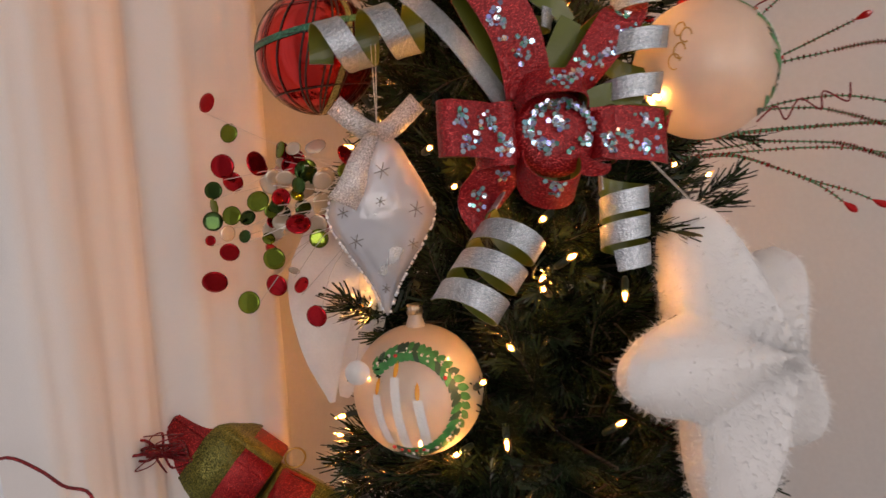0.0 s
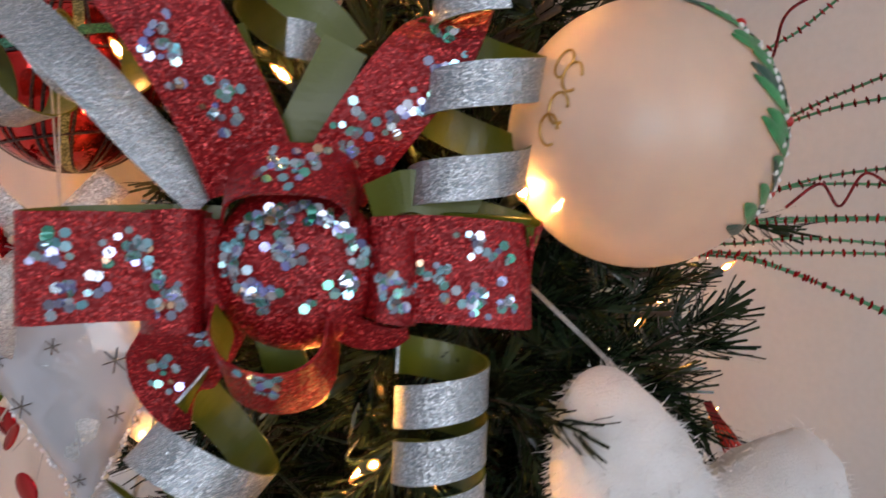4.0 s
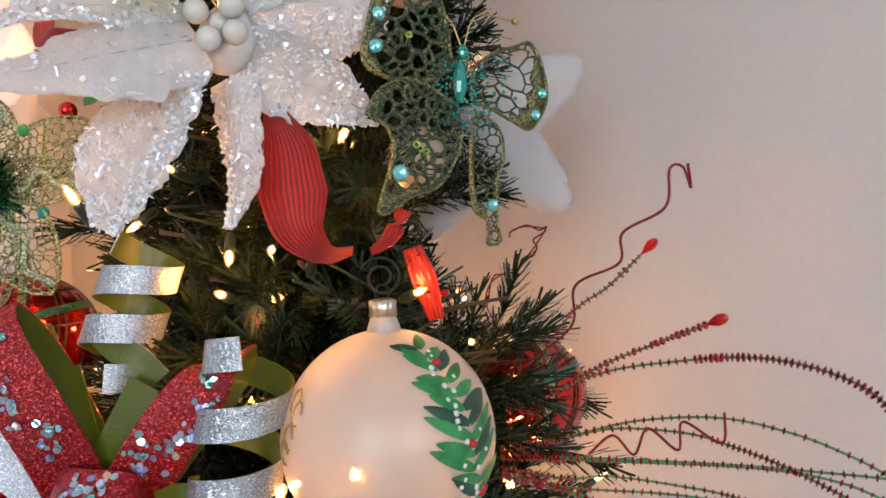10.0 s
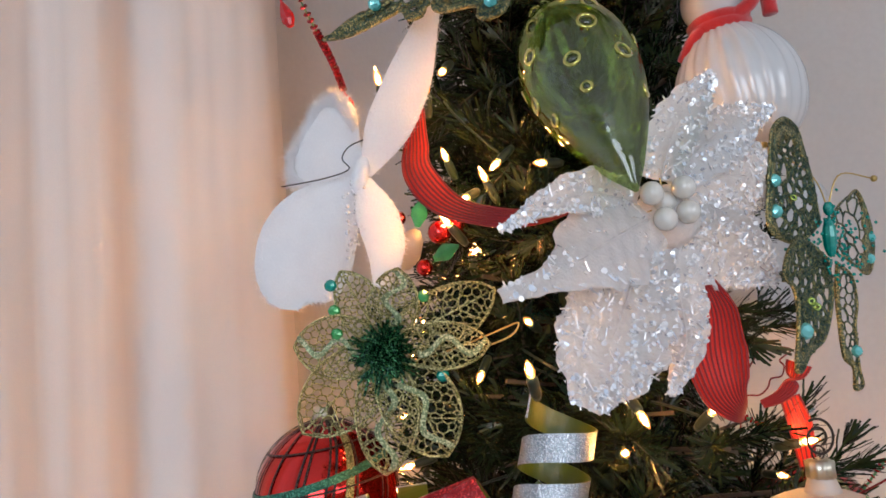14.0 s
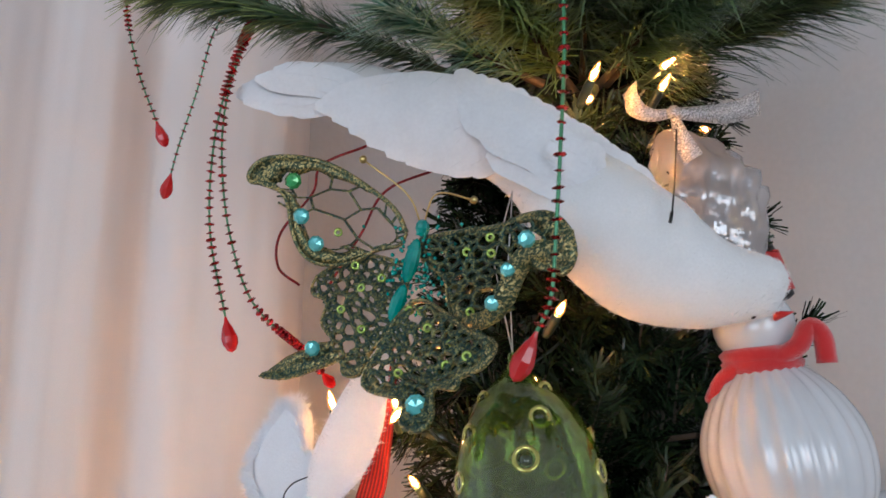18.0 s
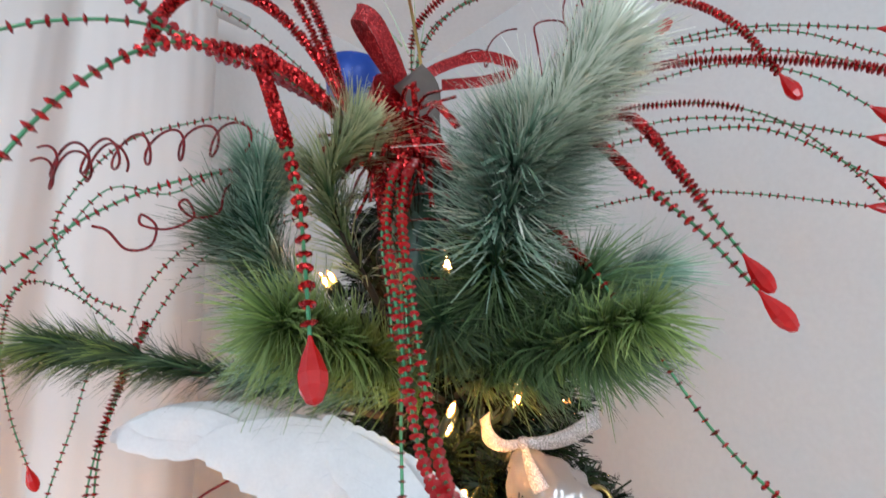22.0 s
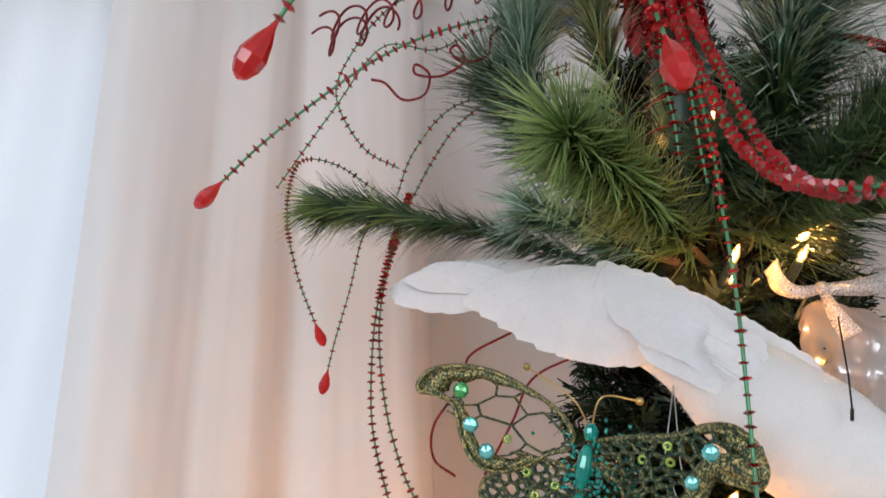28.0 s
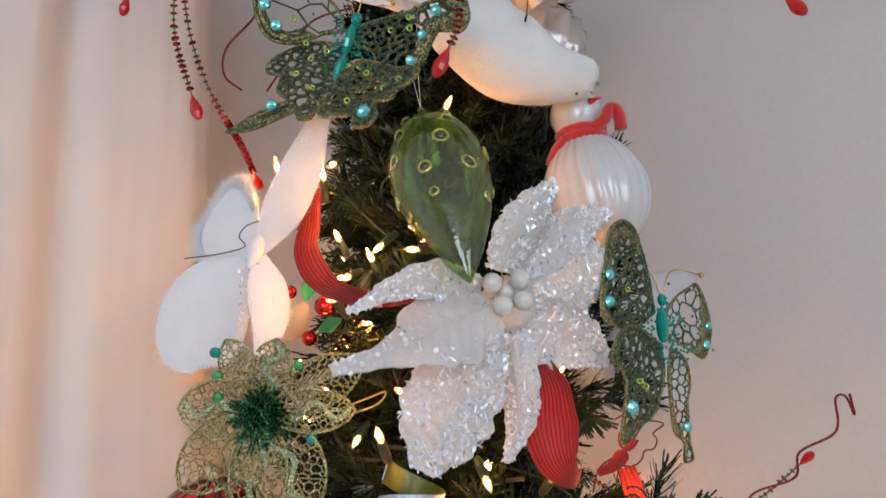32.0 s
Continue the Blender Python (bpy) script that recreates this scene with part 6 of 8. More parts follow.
# ---------- red ribbed ribbon ----------
def ribbed_ribbon(name, pts, side, width, label, ribs=8):
    root = thing(name, pts[0], label, "ribbon", "red ribbon garland")
    n = 40
    line = [Vector(q) for q in glide(pts, n)]
    sd = [Vector(q) for q in glide(side, n)]
    bm = bmesh.new()
    wf = lambda f: float(np.interp(f, np.linspace(0, 1, len(width)), width))
    ribbon(bm, line, sd, wf, 0.0003, (0, 0))
    part("band", bm, RED_RIBBON, root)
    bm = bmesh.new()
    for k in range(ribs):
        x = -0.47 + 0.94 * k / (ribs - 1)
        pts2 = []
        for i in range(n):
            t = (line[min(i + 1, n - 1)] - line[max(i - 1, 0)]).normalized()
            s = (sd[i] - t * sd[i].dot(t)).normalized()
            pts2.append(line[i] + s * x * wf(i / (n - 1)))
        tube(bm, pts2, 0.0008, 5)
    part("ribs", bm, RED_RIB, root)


ribbed_ribbon("ribbon_garland", [(-0.046, -0.080, 1.728), (-0.038, -0.094, 1.692), (-0.036, -0.117, 1.643), (-0.032, -0.143, 1.614), (-0.011, -0.175, 1.585), (0.018, -0.207, 1.569), (0.042, -0.201, 1.568), (0.067, -0.176, 1.578)], [(1, 0, 0.1), (1, -0.2, 0.0), (1, -0.5, 0.1), (1, -0.3, 0.5), (0.3, -0.2, 1), (0, -0.1, 1)], (0.009, 0.013, 0.022, 0.021, 0.012, 0.009, 0.010), "ribbed red ribbon swagged across the tree")
ribbed_ribbon("ribbon_garland", [(0.1295, -0.1885, 1.5305), (0.136, -0.182, 1.506), (0.1365, -0.178, 1.482), (0.140, -0.178, 1.460), (0.151, -0.166, 1.4465), (0.158, -0.140, 1.448)], [(1, 0, 0.1), (1, 0.2, 0.1), (1, 0.2, 0.1), (0.9, 0.1, 0.5), (0.5, 0.1, 1), (0.3, 0, 1)], (0.006, 0.030, 0.039, 0.028, 0.010, 0.005), "broad red ribbed ribbon hanging below the white poinsettia", 13)
ribbed_ribbon("ribbon_garland", [(0.170, -0.140, 1.447), (0.180, -0.145, 1.452), (0.187, -0.147, 1.460), (0.192, -0.147, 1.471)], [(0.1, 0, 1), (0.2, -0.2, 1), (0.7, -0.2, 0.6)], (0.004, 0.007, 0.011, 0.014), "red ribbed ribbon loop between dark branches", 6)
ribbed_ribbon("ribbon_garland", [(0.279, -0.023, 1.166), (0.282, -0.034, 1.157), (0.286, -0.046, 1.147), (0.294, -0.048, 1.133)], [(1, 0.2, 0.6), (1, 0.2, 0.6), (1, 0.2, 0.6)], (0.004, 0.006, 0.012, 0.017), "narrow red ribbon end hanging behind the plush star", 5)
ribbed_ribbon("ribbon_garland", [(0.197, -0.060, 0.992), (0.206, -0.072, 0.987), (0.223, -0.077, 0.970)], [(-0.3, 0, 1), (-0.4, 0, 1), (-0.4, 0, 1)], (0.014, 0.022, 0.026), "folded red ribbon tucked behind the plush star", 6)
ribbed_ribbon("ribbon_garland", [(0.192, -0.125, 1.448), (0.198, -0.120, 1.428), (0.203, -0.110, 1.402)] , [(1, 0, 0.2), (1, 0.2, 0.1), (1, 0, 0)], (0.012, 0.016, 0.010), "red ribbon end hanging behind the frosted ball", 5)


# ---------- pleated snowman ball, star ornaments, clear ornaments ----------
def pleated_ball():
    at = Vector((0.195, -0.098, 1.655))
    root = thing("pleated_ornament", at, "white pleated pearl glass ornament tied with a red chenille stem", "ornament")
    m = facing(at, (0.1, -0.6, 1.55)) @ pose(0, 0, 0, 0, -8, 0)
    bm = bmesh.new()
    prof = [(0.0005, -0.046), (0.012, -0.0445), (0.024, -0.039), (0.034, -0.029), (0.040, -0.016), (0.0425, 0.0), (0.041, 0.013), (0.036, 0.026), (0.029, 0.037), (0.020, 0.046), (0.014, 0.051), (0.013, 0.056)]
    lathe(bm, [(float(r), float(z)) for r, z in glide(prof, 30)], m, 96, wave=lambda a, i: 1 + 0.05 * (i / 29) ** 1.2 * math.sin(24 * a))
    part("body", bm, PLEATED, root)
    bm = bmesh.new()
    lathe(bm, [(r, z + 0.072) for r, z in ball_profile(0.022, 14)], m, 28)
    part("head", bm, PLEATED, root)
    bm = bmesh.new()
    for h in (0.050, 0.055):
        ring(bm, m @ Vector((0, 0, h)), m.to_3x3() @ Vector((0.1, 0, 1)), 0.0165, 0.0056, 24)
    tube(bm, glide([tuple(m @ Vector(q)) for q in ((0.008, -0.014, 0.052), (0.020, -0.016, 0.057), (0.027, -0.014, 0.066), (0.032, -0.013, 0.060), (0.031, -0.013, 0.046))], 20), 0.0050, 8)
    tube(bm, glide([tuple(m @ Vector(q)) for q in ((-0.010, -0.012, 0.052), (-0.022, -0.010, 0.044), (-0.03, -0.004, 0.034))], 12), 0.0046, 8)
    part("red_tie", bm, CHENILLE, root)
    bm = bmesh.new()
    lathe(bm, [(0.003, 0), (0.0003, 0.010)], Matrix.Translation(m @ Vector((0.012, -0.018, 0.074))) @ pose(0, 0, 0, 0, 80, -20), 8)
    part("nose", bm, RED_PAINT, root)


pleated_ball()


def plush_star(at, ypr, r, fat, label, seed, turn=0.0, fibres=30000, neck=0.36, blunt=0.17, ridge=0.0, material=None, thread_to=None):
    """A stuffed five-pointed star with soft fur."""
    root = tagged(new("plush_star"), label, "ornament", "plush stars")
    yaw, pitch, roll = ypr
    m = Matrix.Translation(at) @ pose(0, 0, 0, 90 + pitch, 0, yaw) @ pose(0, 0, 0, 0, 0, roll)
    rng = random.Random(seed)
    bm = bmesh.new()
    n_a, n_r = 150, 11

    def edge(a):
        d = (abs(((a - turn) / (2 * math.pi) * 5 + 0.5) % 1 - 0.5) * 2) * math.pi / 5
        base, end = neck * r, blunt * r
        side = base / (math.sin(d) + (base - end) / r * math.cos(d) + 1e-6)
        far = r - end
        root_of = end * end - (far * math.sin(d)) ** 2
        return min(side, far * math.cos(d) + math.sqrt(root_of)) if root_of > 0 else min(side, far)

    rows = []
    for sgn in (1, -1):
        for j in range(n_r):
            q = math.cos(math.pi / 2 * (j / n_r)) if sgn > 0 else math.cos(math.pi / 2 * (1 - (j + 1) / n_r))
            q = (n_r - j) / n_r if sgn < 0 else (j + 1) / n_r
            rows.append((sgn, q))
    grid = []
    for sgn, q in rows:
        row = []
        for i in range(n_a):
            a = 2 * math.pi * i / n_a
            e = edge(a)
            f = abs(((a - turn) / (2 * math.pi) * 5 + 0.5) % 1 - 0.5) * 2
            h = fat * (math.sqrt(max(0, 1 - q * q)) * (1 - ridge) + ridge * (1 - q) ** 0.8) * (1.0 - (0.18 + 0.5 * ridge) * f * min(1, 2.5 * q)) + 0.002
            h *= 1 + 0.04 * math.sin(7 * a + 3 * q)
            row.append(bm.verts.new(m @ Vector((q * e * math.cos(a), q * e * math.sin(a), sgn * h))))
        grid.append(row)
    tops = [bm.verts.new(m @ Vector((0, 0, s * fat * 1.02))) for s in (1, -1)]
    for i in range(n_a):
        bm.faces.new((tops[0], grid[0][i], grid[0][(i + 1) % n_a]))
        bm.faces.new((tops[1], grid[-1][(i + 1) % n_a], grid[-1][i]))
    for p, q in zip(grid, grid[1:]):
        for i in range(n_a):
            bm.faces.new((p[i], q[i], q[(i + 1) % n_a], p[(i + 1) % n_a]))
    bmesh.ops.recalc_face_normals(bm, faces=bm.faces)
    bm.normal_update()
    faces = [(f.calc_center_median(), f.normal.copy()) for f in bm.faces]
    part("cover", bm, material or PLUSH, root)
    bm = bmesh.new()
    for _ in range(fibres):
        c, n = rng.choice(faces)
        c = c + Vector((rng.uniform(-1, 1), rng.uniform(-1, 1), rng.uniform(-1, 1))) * 0.003
        fuzz(bm, c - n * 0.001, n + Vector((0, 0, -0.5)), 0.0062 * rng.uniform(0.4, 1.2), rng, 1, 0.00032)
    part("fur", bm, material or PLUSH, root)
    if thread_to is not None:
        bm = bmesh.new()
        tip = Vector(thread_to[0])
        for off in (-0.0008, 0.0008):
            tube(bm, [tip + Vector((off, 0, 0)), Vector(thread_to[1]) + Vector((0, 0, off))], 0.0004, 5)
        part("hanging_thread", bm, THREAD, root, "silver hanging thread")
    return m


plush_star((0.210, -0.180, 1.098), (30.0, -12.0, 0.0), 0.148, 0.058, "white plush star ornament with soft sparkling fur", 1, 1.80, 34000, 0.42, 0.15, 0.30, None, ((0.181, -0.166, 1.236), (0.135, -0.166, 1.281)))
plush_star((0.2195, 0.062, 1.557), (8.0, 0.0, 0.0), 0.112, 0.010, "flat pale grey felt star ornament behind the dark butterfly", 3, 0.48, 9000, 0.44, 0.13, 0.0, STAR_FELT)


def white_wing(at, ypr, unit, cu, cv, outlines, label):
    root = thing("felt_wing", at, label, "ornament")
    P = board(at, ypr, unit, cu, cv)
    for i, (mid, half) in enumerate(outlines):
        bm = bmesh.new()
        petal(bm, [tuple(P(*q)) for q in mid], [h * P.k for h in half], P.out, -0.15, 18, 8, 0, 0.0012, 0.01, i)
        part("wing", bm, FEATHER, root)


white_wing((-0.154, -0.026, 1.131), (-8.4, -7.0, -2.7), 0.579, 560, 560, [([(590, 395, 0), (572, 500, 10), (572, 610, 10), (588, 712, 0)], (44, 62, 40, 5)), ([(640, 450, -20), (636, 540, -8), (624, 640, -10), (606, 706, -16)], (20, 46, 36, 8))], "white felt wing ornament hanging behind the candle ball")


def diamond_ornament():
    at = Vector((-0.089, -0.154, 1.234))
    root = thing("glass_ornament", at, "clear iced diamond-shaped glass ornament with an organza bow", "ornament")
    m = facing(at, (-0.1, -0.6, 1.28)) @ Matrix.Diagonal((0.93, 0.93, 0.96, 1))
    prof = [(0.0008, -0.083), (0.004, -0.075), (0.011, -0.058), (0.022, -0.040), (0.034, -0.022), (0.044, -0.006), (0.048, 0.008), (0.044, 0.022), (0.036, 0.036), (0.028, 0.050), (0.020, 0.064), (0.010, 0.074), (0.005, 0.078)]
    bm = bmesh.new()
    lathe(bm, [(float(r), float(z)) for r, z in glide(prof, 34)], m @ Matrix.Diagonal((1, 0.30, 1, 1)), 40, wave=lambda a, i: 1 + 0.012 * math.sin(i * 0.9 + 2 * a))
    part("glass", bm, RIM_GLASS, root)
    bm = bmesh.new()
    lathe(bm, [(float(r) * 0.86, float(z) * 0.9) for r, z in glide(prof, 20)], m @ Matrix.Diagonal((1, 0.16, 1, 1)), 36)
    part("frosted_plate", bm, FROST_PLATE, root)
    bm = bmesh.new()
    lathe(bm, [(0.001, -0.056), (0.010, -0.044), (0.017, -0.024), (0.011, -0.006), (0.021, 0.008), (0.014, 0.018), (0.002, 0.026)], m @ Matrix.Translation((0.002, 0, 0)) @ Matrix.Diagonal((1, 0.62, 1, 1)), 30, wave=lambda a, i: 1 + 0.22 * math.sin(3 * a + 2 * i))
    part("inner_tinsel", bm, ICED_SILVER, root)
    rng = random.Random(6)
    bm = bmesh.new()
    for i in range(170):
        f = rng.random()
        z = -0.08 + 0.1 * f
        r = float(np.interp(z, [q[1] for q in prof], [q[0] for q in prof]))
        sgn = rng.choice((-1, 1))
        blob(bm, m @ Vector((sgn * (r + 0.0006), rng.uniform(-0.004, 0.004), z)), rng.uniform(0.0008, 0.0018), 6, 4)
    part("edge_trim", bm, CRYSTAL, root)
    bm = bmesh.new()
    for x, z, s in ((0.002, 0.044, 0.007), (-0.001, 0.018, 0.0045), (-0.034, 0.010, 0.005), (0.030, 0.010, 0.007), (-0.024, -0.015, 0.0065), (0.026, -0.020, 0.005), (0.0, -0.058, 0.004)):
        r = float(np.interp(z, [q[1] for q in prof], [q[0] for q in prof]))
        y = -0.30 * math.sqrt(max(0, r * r - x * x)) - 0.0008
        for k in range(3):
            a = k * math.pi / 3 + 0.3
            d = Vector((math.cos(a), 0, math.sin(a))) * s
            thread(bm, m @ (Vector((x, y - 0.001, z)) - d), m @ (Vector((x, y - 0.001, z)) + d), 0.0004)
    part("snowflake_trim", bm, TAUPE, root)
    bm = bmesh.new()
    for sgn in (-1, 1):
        line = glide([tuple(m @ Vector(q)) for q in ((0, -0.006, 0.074), (sgn * 0.012, -0.012, 0.079), (sgn * 0.024, -0.012, 0.089), (sgn * 0.036, -0.010, 0.100))], 14)
        ribbon(bm, line, [Vector((sgn * -0.7, -0.2, 0.7))] * 14, 0.017, 0.0004, (0, 0))
        part("bow_loop", bm, ORGANZA, root)
        bm = bmesh.new()
    line = glide([tuple(m @ Vector(q)) for q in ((-0.004, -0.012, 0.074), (-0.016, -0.022, 0.055), (-0.024, -0.024, 0.034), (-0.034, -0.02, 0.018))], 14)
    ribbon(bm, line, [Vector((1, 0, 0.3))] * 14, lambda f: 0.012 + 0.014 * f, 0.0004, (0, 0))
    part("bow_tail", bm, ORGANZA, root)
    bm = bmesh.new()
    tube(bm, [m @ Vector((0, 0, 0.078)), m @ Vector((0.003, 0.004, 0.15))], 0.0005, 4)
    tube(bm, [m @ Vector((0, 0, 0.078)), m @ Vector((-0.001, 0.004, 0.15))], 0.0005, 4)
    part("thread", bm, THREAD, root)


diamond_ornament()


def organza_ornament():
    at = Vector((0.168, -0.078, 1.808))
    root = thing("glass_ornament", at, "clear pink-white glass ornament with an organza bow behind the dove", "ornament")
    m = facing(at, (0.15, -0.6, 1.7)) @ pose(0, 0, 0, 0, -27, 0)
    prof = [(0.001, -0.052), (0.014, -0.042), (0.027, -0.02), (0.031, 0.0), (0.026, 0.02), (0.014, 0.042), (0.005, 0.052)]
    bm = bmesh.new()
    lathe(bm, [(float(r), float(z)) for r, z in glide(prof, 24)], m @ Matrix.Diagonal((1, 0.6, 1, 1)), 40, wave=lambda a, i: 1 + 0.09 * math.sin(5 * a + i * 0.9) + 0.08 * math.sin(9 * a - i * 1.3))
    part("glass", bm, CRUMPLED, root)
    for pts, w in ((((0.151, -0.100, 1.858), (0.137, -0.104, 1.857), (0.128, -0.104, 1.864), (0.126, -0.100, 1.878)), 0.011), (((0.151, -0.100, 1.858), (0.168, -0.096, 1.857), (0.186, -0.080, 1.862), (0.206, -0.065, 1.873)), 0.013), (((0.151, -0.101, 1.858), (0.154, -0.103, 1.843), (0.160, -0.104, 1.826)), 0.010)):
        bm = bmesh.new()
        ribbon(bm, glide(pts, 16), [Vector((0.3, -0.25, 1))] * 16, lambda f, w=w: w * (0.5 + 0.8 * f), 0.0004, (0, 0))
        part("bow_loop", bm, ORGANZA, root)
    bm = bmesh.new()
    blob(bm, (0.151, -0.101, 1.858), 0.0045, 10, 7)
    part("bow_knot", bm, ORGANZA, root)


organza_ornament()


def toy_soldier():
    """A small dark barrel ornament with a red patch and a gold bell, partly behind the dove."""
    at = Vector((0.206, -0.002, 1.776))
    root = thing("bell_ornament", at, "small dark green ornament with a red patch and a gold bell", "ornament")
    m = facing(at, (0.2, -0.5, 1.7)) @ pose(0, 0, 0, 0, -16, 0)
    bm = bmesh.new()
    lathe(bm, [(0.010, -0.028), (0.014, -0.026), (0.0145, 0.0), (0.013, 0.018), (0.009, 0.022)], m, 20)
    part("barrel", bm, BLACK_WIRE, root)
    bm = bmesh.new()
    for az in range(-20, 80, 10):
        q = [bm.verts.new(m @ Vector((0.0156 * math.sin(radians(g)), -0.0156 * math.cos(radians(g)), h))) for g, h in ((az, -0.023), (az + 10, -0.023), (az + 10, 0.006), (az, 0.006))]
        bm.faces.new(q)
    part("red_patch", bm, RED_PAINT, root)
    bm = bmesh.new()
    for k in range(4):
        blob(bm, m @ Vector((0.003 + 0.0028 * k, -0.0152 + 0.0009 * k * k, -0.006 + 0.003 * (k % 2))), 0.0022, 8, 5)
    part("white_patch", bm, WHITE_PAINT, root)
    bm = bmesh.new()
    c = m @ Vector((0.002, -0.008, 0.036))
    ring(bm, c, (0.5, -0.8, 0.1), 0.0125, 0.0028, 22)
    blob(bm, c + Vector((-0.008, 0.0, -0.004)), 0.009, 14, 9)
    part("bell", bm, BRONZE, root)


toy_soldier()


# ---------- foil disc spray ----------
def disc_spray():
    root = thing("disc_spray", (-0.10, -0.08, 1.26), "spray of red, green and cream foil discs on thin wire", "spray")
    DISCS = []
    DISCS += [(-0.241, -0.042, 1.347, 'R', 0.0106), (-0.223, -0.044, 1.318, 'G', 0.0103), (-0.230, -0.052, 1.287, 'R', 0.0126), (-0.198, -0.058, 1.288, 'R', 0.0132), (-0.222, -0.049, 1.272, 'R', 0.0111)]
    DISCS += [(-0.173, -0.089, 1.299, 'G', 0.0087), (-0.238, -0.064, 1.265, 'K', 0.0092), (-0.244, -0.034, 1.249, 'G', 0.0090), (-0.242, -0.057, 1.236, 'K', 0.0102), (-0.223, -0.067, 1.241, 'G', 0.0100)]
    DISCS += [(-0.212, -0.045, 1.237, 'K', 0.0089), (-0.198, -0.069, 1.253, 'G', 0.0115), (-0.173, -0.064, 1.275, 'C', 0.0132), (-0.187, -0.072, 1.268, 'C', 0.0107), (-0.163, -0.075, 1.288, 'R', 0.0136)]
    DISCS += [(-0.141, -0.103, 1.300, 'C', 0.0106), (-0.153, -0.081, 1.279, 'K', 0.0105), (-0.136, -0.086, 1.271, 'C', 0.0127), (-0.151, -0.089, 1.262, 'C', 0.0096), (-0.139, -0.092, 1.249, 'C', 0.0118)]
    DISCS += [(-0.115, -0.110, 1.291, 'R', 0.0105), (-0.117, -0.134, 1.277, 'G', 0.0073), (-0.186, -0.068, 1.225, 'C', 0.0117), (-0.178, -0.076, 1.241, 'K', 0.0107), (-0.161, -0.097, 1.232, 'R', 0.0124)]
    DISCS += [(-0.226, -0.077, 1.208, 'R', 0.0099), (-0.250, -0.035, 1.216, 'R', 0.0058), (-0.186, -0.082, 1.200, 'G', 0.0114), (-0.187, -0.072, 1.205, 'R', 0.0109), (-0.248, -0.042, 1.176, 'R', 0.0136)]
    DISCS += [(-0.214, -0.066, 1.158, 'G', 0.0119), (-0.187, -0.069, 1.173, 'R', 0.0118), (-0.162, -0.101, 1.177, 'R', 0.0089), (-0.144, -0.090, 1.217, 'G', 0.0098), (-0.150, -0.110, 1.149, 'R', 0.0110)]
    DISCS += [(-0.195, -0.049, 1.283, 'R', 0.0072), (-0.144, -0.085, 1.230, 'C', 0.0098), (-0.227, -0.072, 1.225, 'C', 0.0084), (-0.167, -0.106, 1.191, 'C', 0.0058)]
    rng = random.Random(13)
    for i in range(26):
        DISCS.append((rng.gauss(-0.155, 0.03), rng.gauss(-0.085, 0.012), rng.gauss(1.262, 0.022), rng.choice("RKGC"), rng.uniform(0.006, 0.010)))
    look_of = {"R": DISC_RED, "G": DISC_GREEN, "K": DISC_DARK, "C": DISC_CREAM}
    base = Vector((-0.055, -0.085, 1.25))
    for x, y, z, c, r in DISCS:
        p = Vector((x, y, z))
        bm = bmesh.new()
        blob(bm, p, r * 0.93, 22, 8, stretch=((rng.gauss(0, 0.55), -1, rng.gauss(0, 0.5)), 0.09))
        part("disc", bm, look_of[c], root)
    for i, (x, y, z, c, r) in enumerate(DISCS):
        if i % 2 == 0:
            bm = bmesh.new()
            p = Vector((x, y, z - r))
            mid = base.lerp(p, 0.55) + Vector((rng.uniform(-.02, .02), rng.uniform(-.015, .005), rng.uniform(0.0, .03)))
            tube(bm, glide([tuple(base), tuple(mid), tuple(p)], 12), 0.00045, 4)
            part("wire", bm, THREAD, root)


disc_spray()


# ---------- gift parcels under the disc spray ----------
def gift(at, size, turn, tilt, label, lean=38):
    root = thing("gift_ornament", at, label, "ornament", "glitter parcels")
    m = Matrix.Translation(at) @ pose(0, 0, 0, tilt, lean, turn)
    bm = bmesh.new()
    box(bm, m, *size)
    bmesh.ops.bevel(bm, geom=bm.edges[:], offset=0.002, segments=2, affect="EDGES")
    part("parcel", bm, RED_GLITTER, root)
    bm = bmesh.new()
    box(bm, m, size[0] * 0.34, size[1] * 1.02, size[2] * 1.02)
    box(bm, m, size[0] * 1.02, size[1] * 0.3, size[2] * 1.025)
    part("olive_band", bm, OLIVE_GLITTER, root)
    return root, m


r1, m1 = gift((-0.283, 0.02, 0.960), (0.115, 0.07, 0.115), -12, 8, "red glitter gift parcel with olive band and curled cord")
bm = bmesh.new()
rng = random.Random(17)
for i in range(9):
    c = Vector((-0.300, -0.083, 1.026))
    pts = [c + Vector((rng.uniform(-.028, .024), rng.uniform(-.02, .012), rng.uniform(-0.014, .018))) for _ in range(4)]
    tube(bm, glide([tuple(c)] + [tuple(p) for p in pts] + [tuple(c)], 26), 0.0014, 6, flat=0.35)
tube(bm, glide([tuple(c + Vector(q)) for q in ((0, 0, 0), (-0.018, 0, 0.014), (-0.038, -0.004, 0.002), (-0.040, -0.004, -0.018), (-0.022, 0, -0.008))], 20), 0.0014, 5)
part("curled_cord", bm, RED_WIRE, r1)
r2, m2 = gift((-0.187, -0.005, 0.905), (0.10, 0.07, 0.08), 14, -10, "red and olive glitter gift parcel ornament with a wire loop")
bm = bmesh.new()
ring(bm, m2 @ Vector((-0.04, 0, 0.052)), (0.2, -1, 0), 0.011, 0.0012, 18)
part("loop", bm, GOLD, r2)
heart = thing("wire_heart", (-0.32, -0.20, 1.03), "bent red wire end beside the curtain", "wire ornament")
bm = bmesh.new()
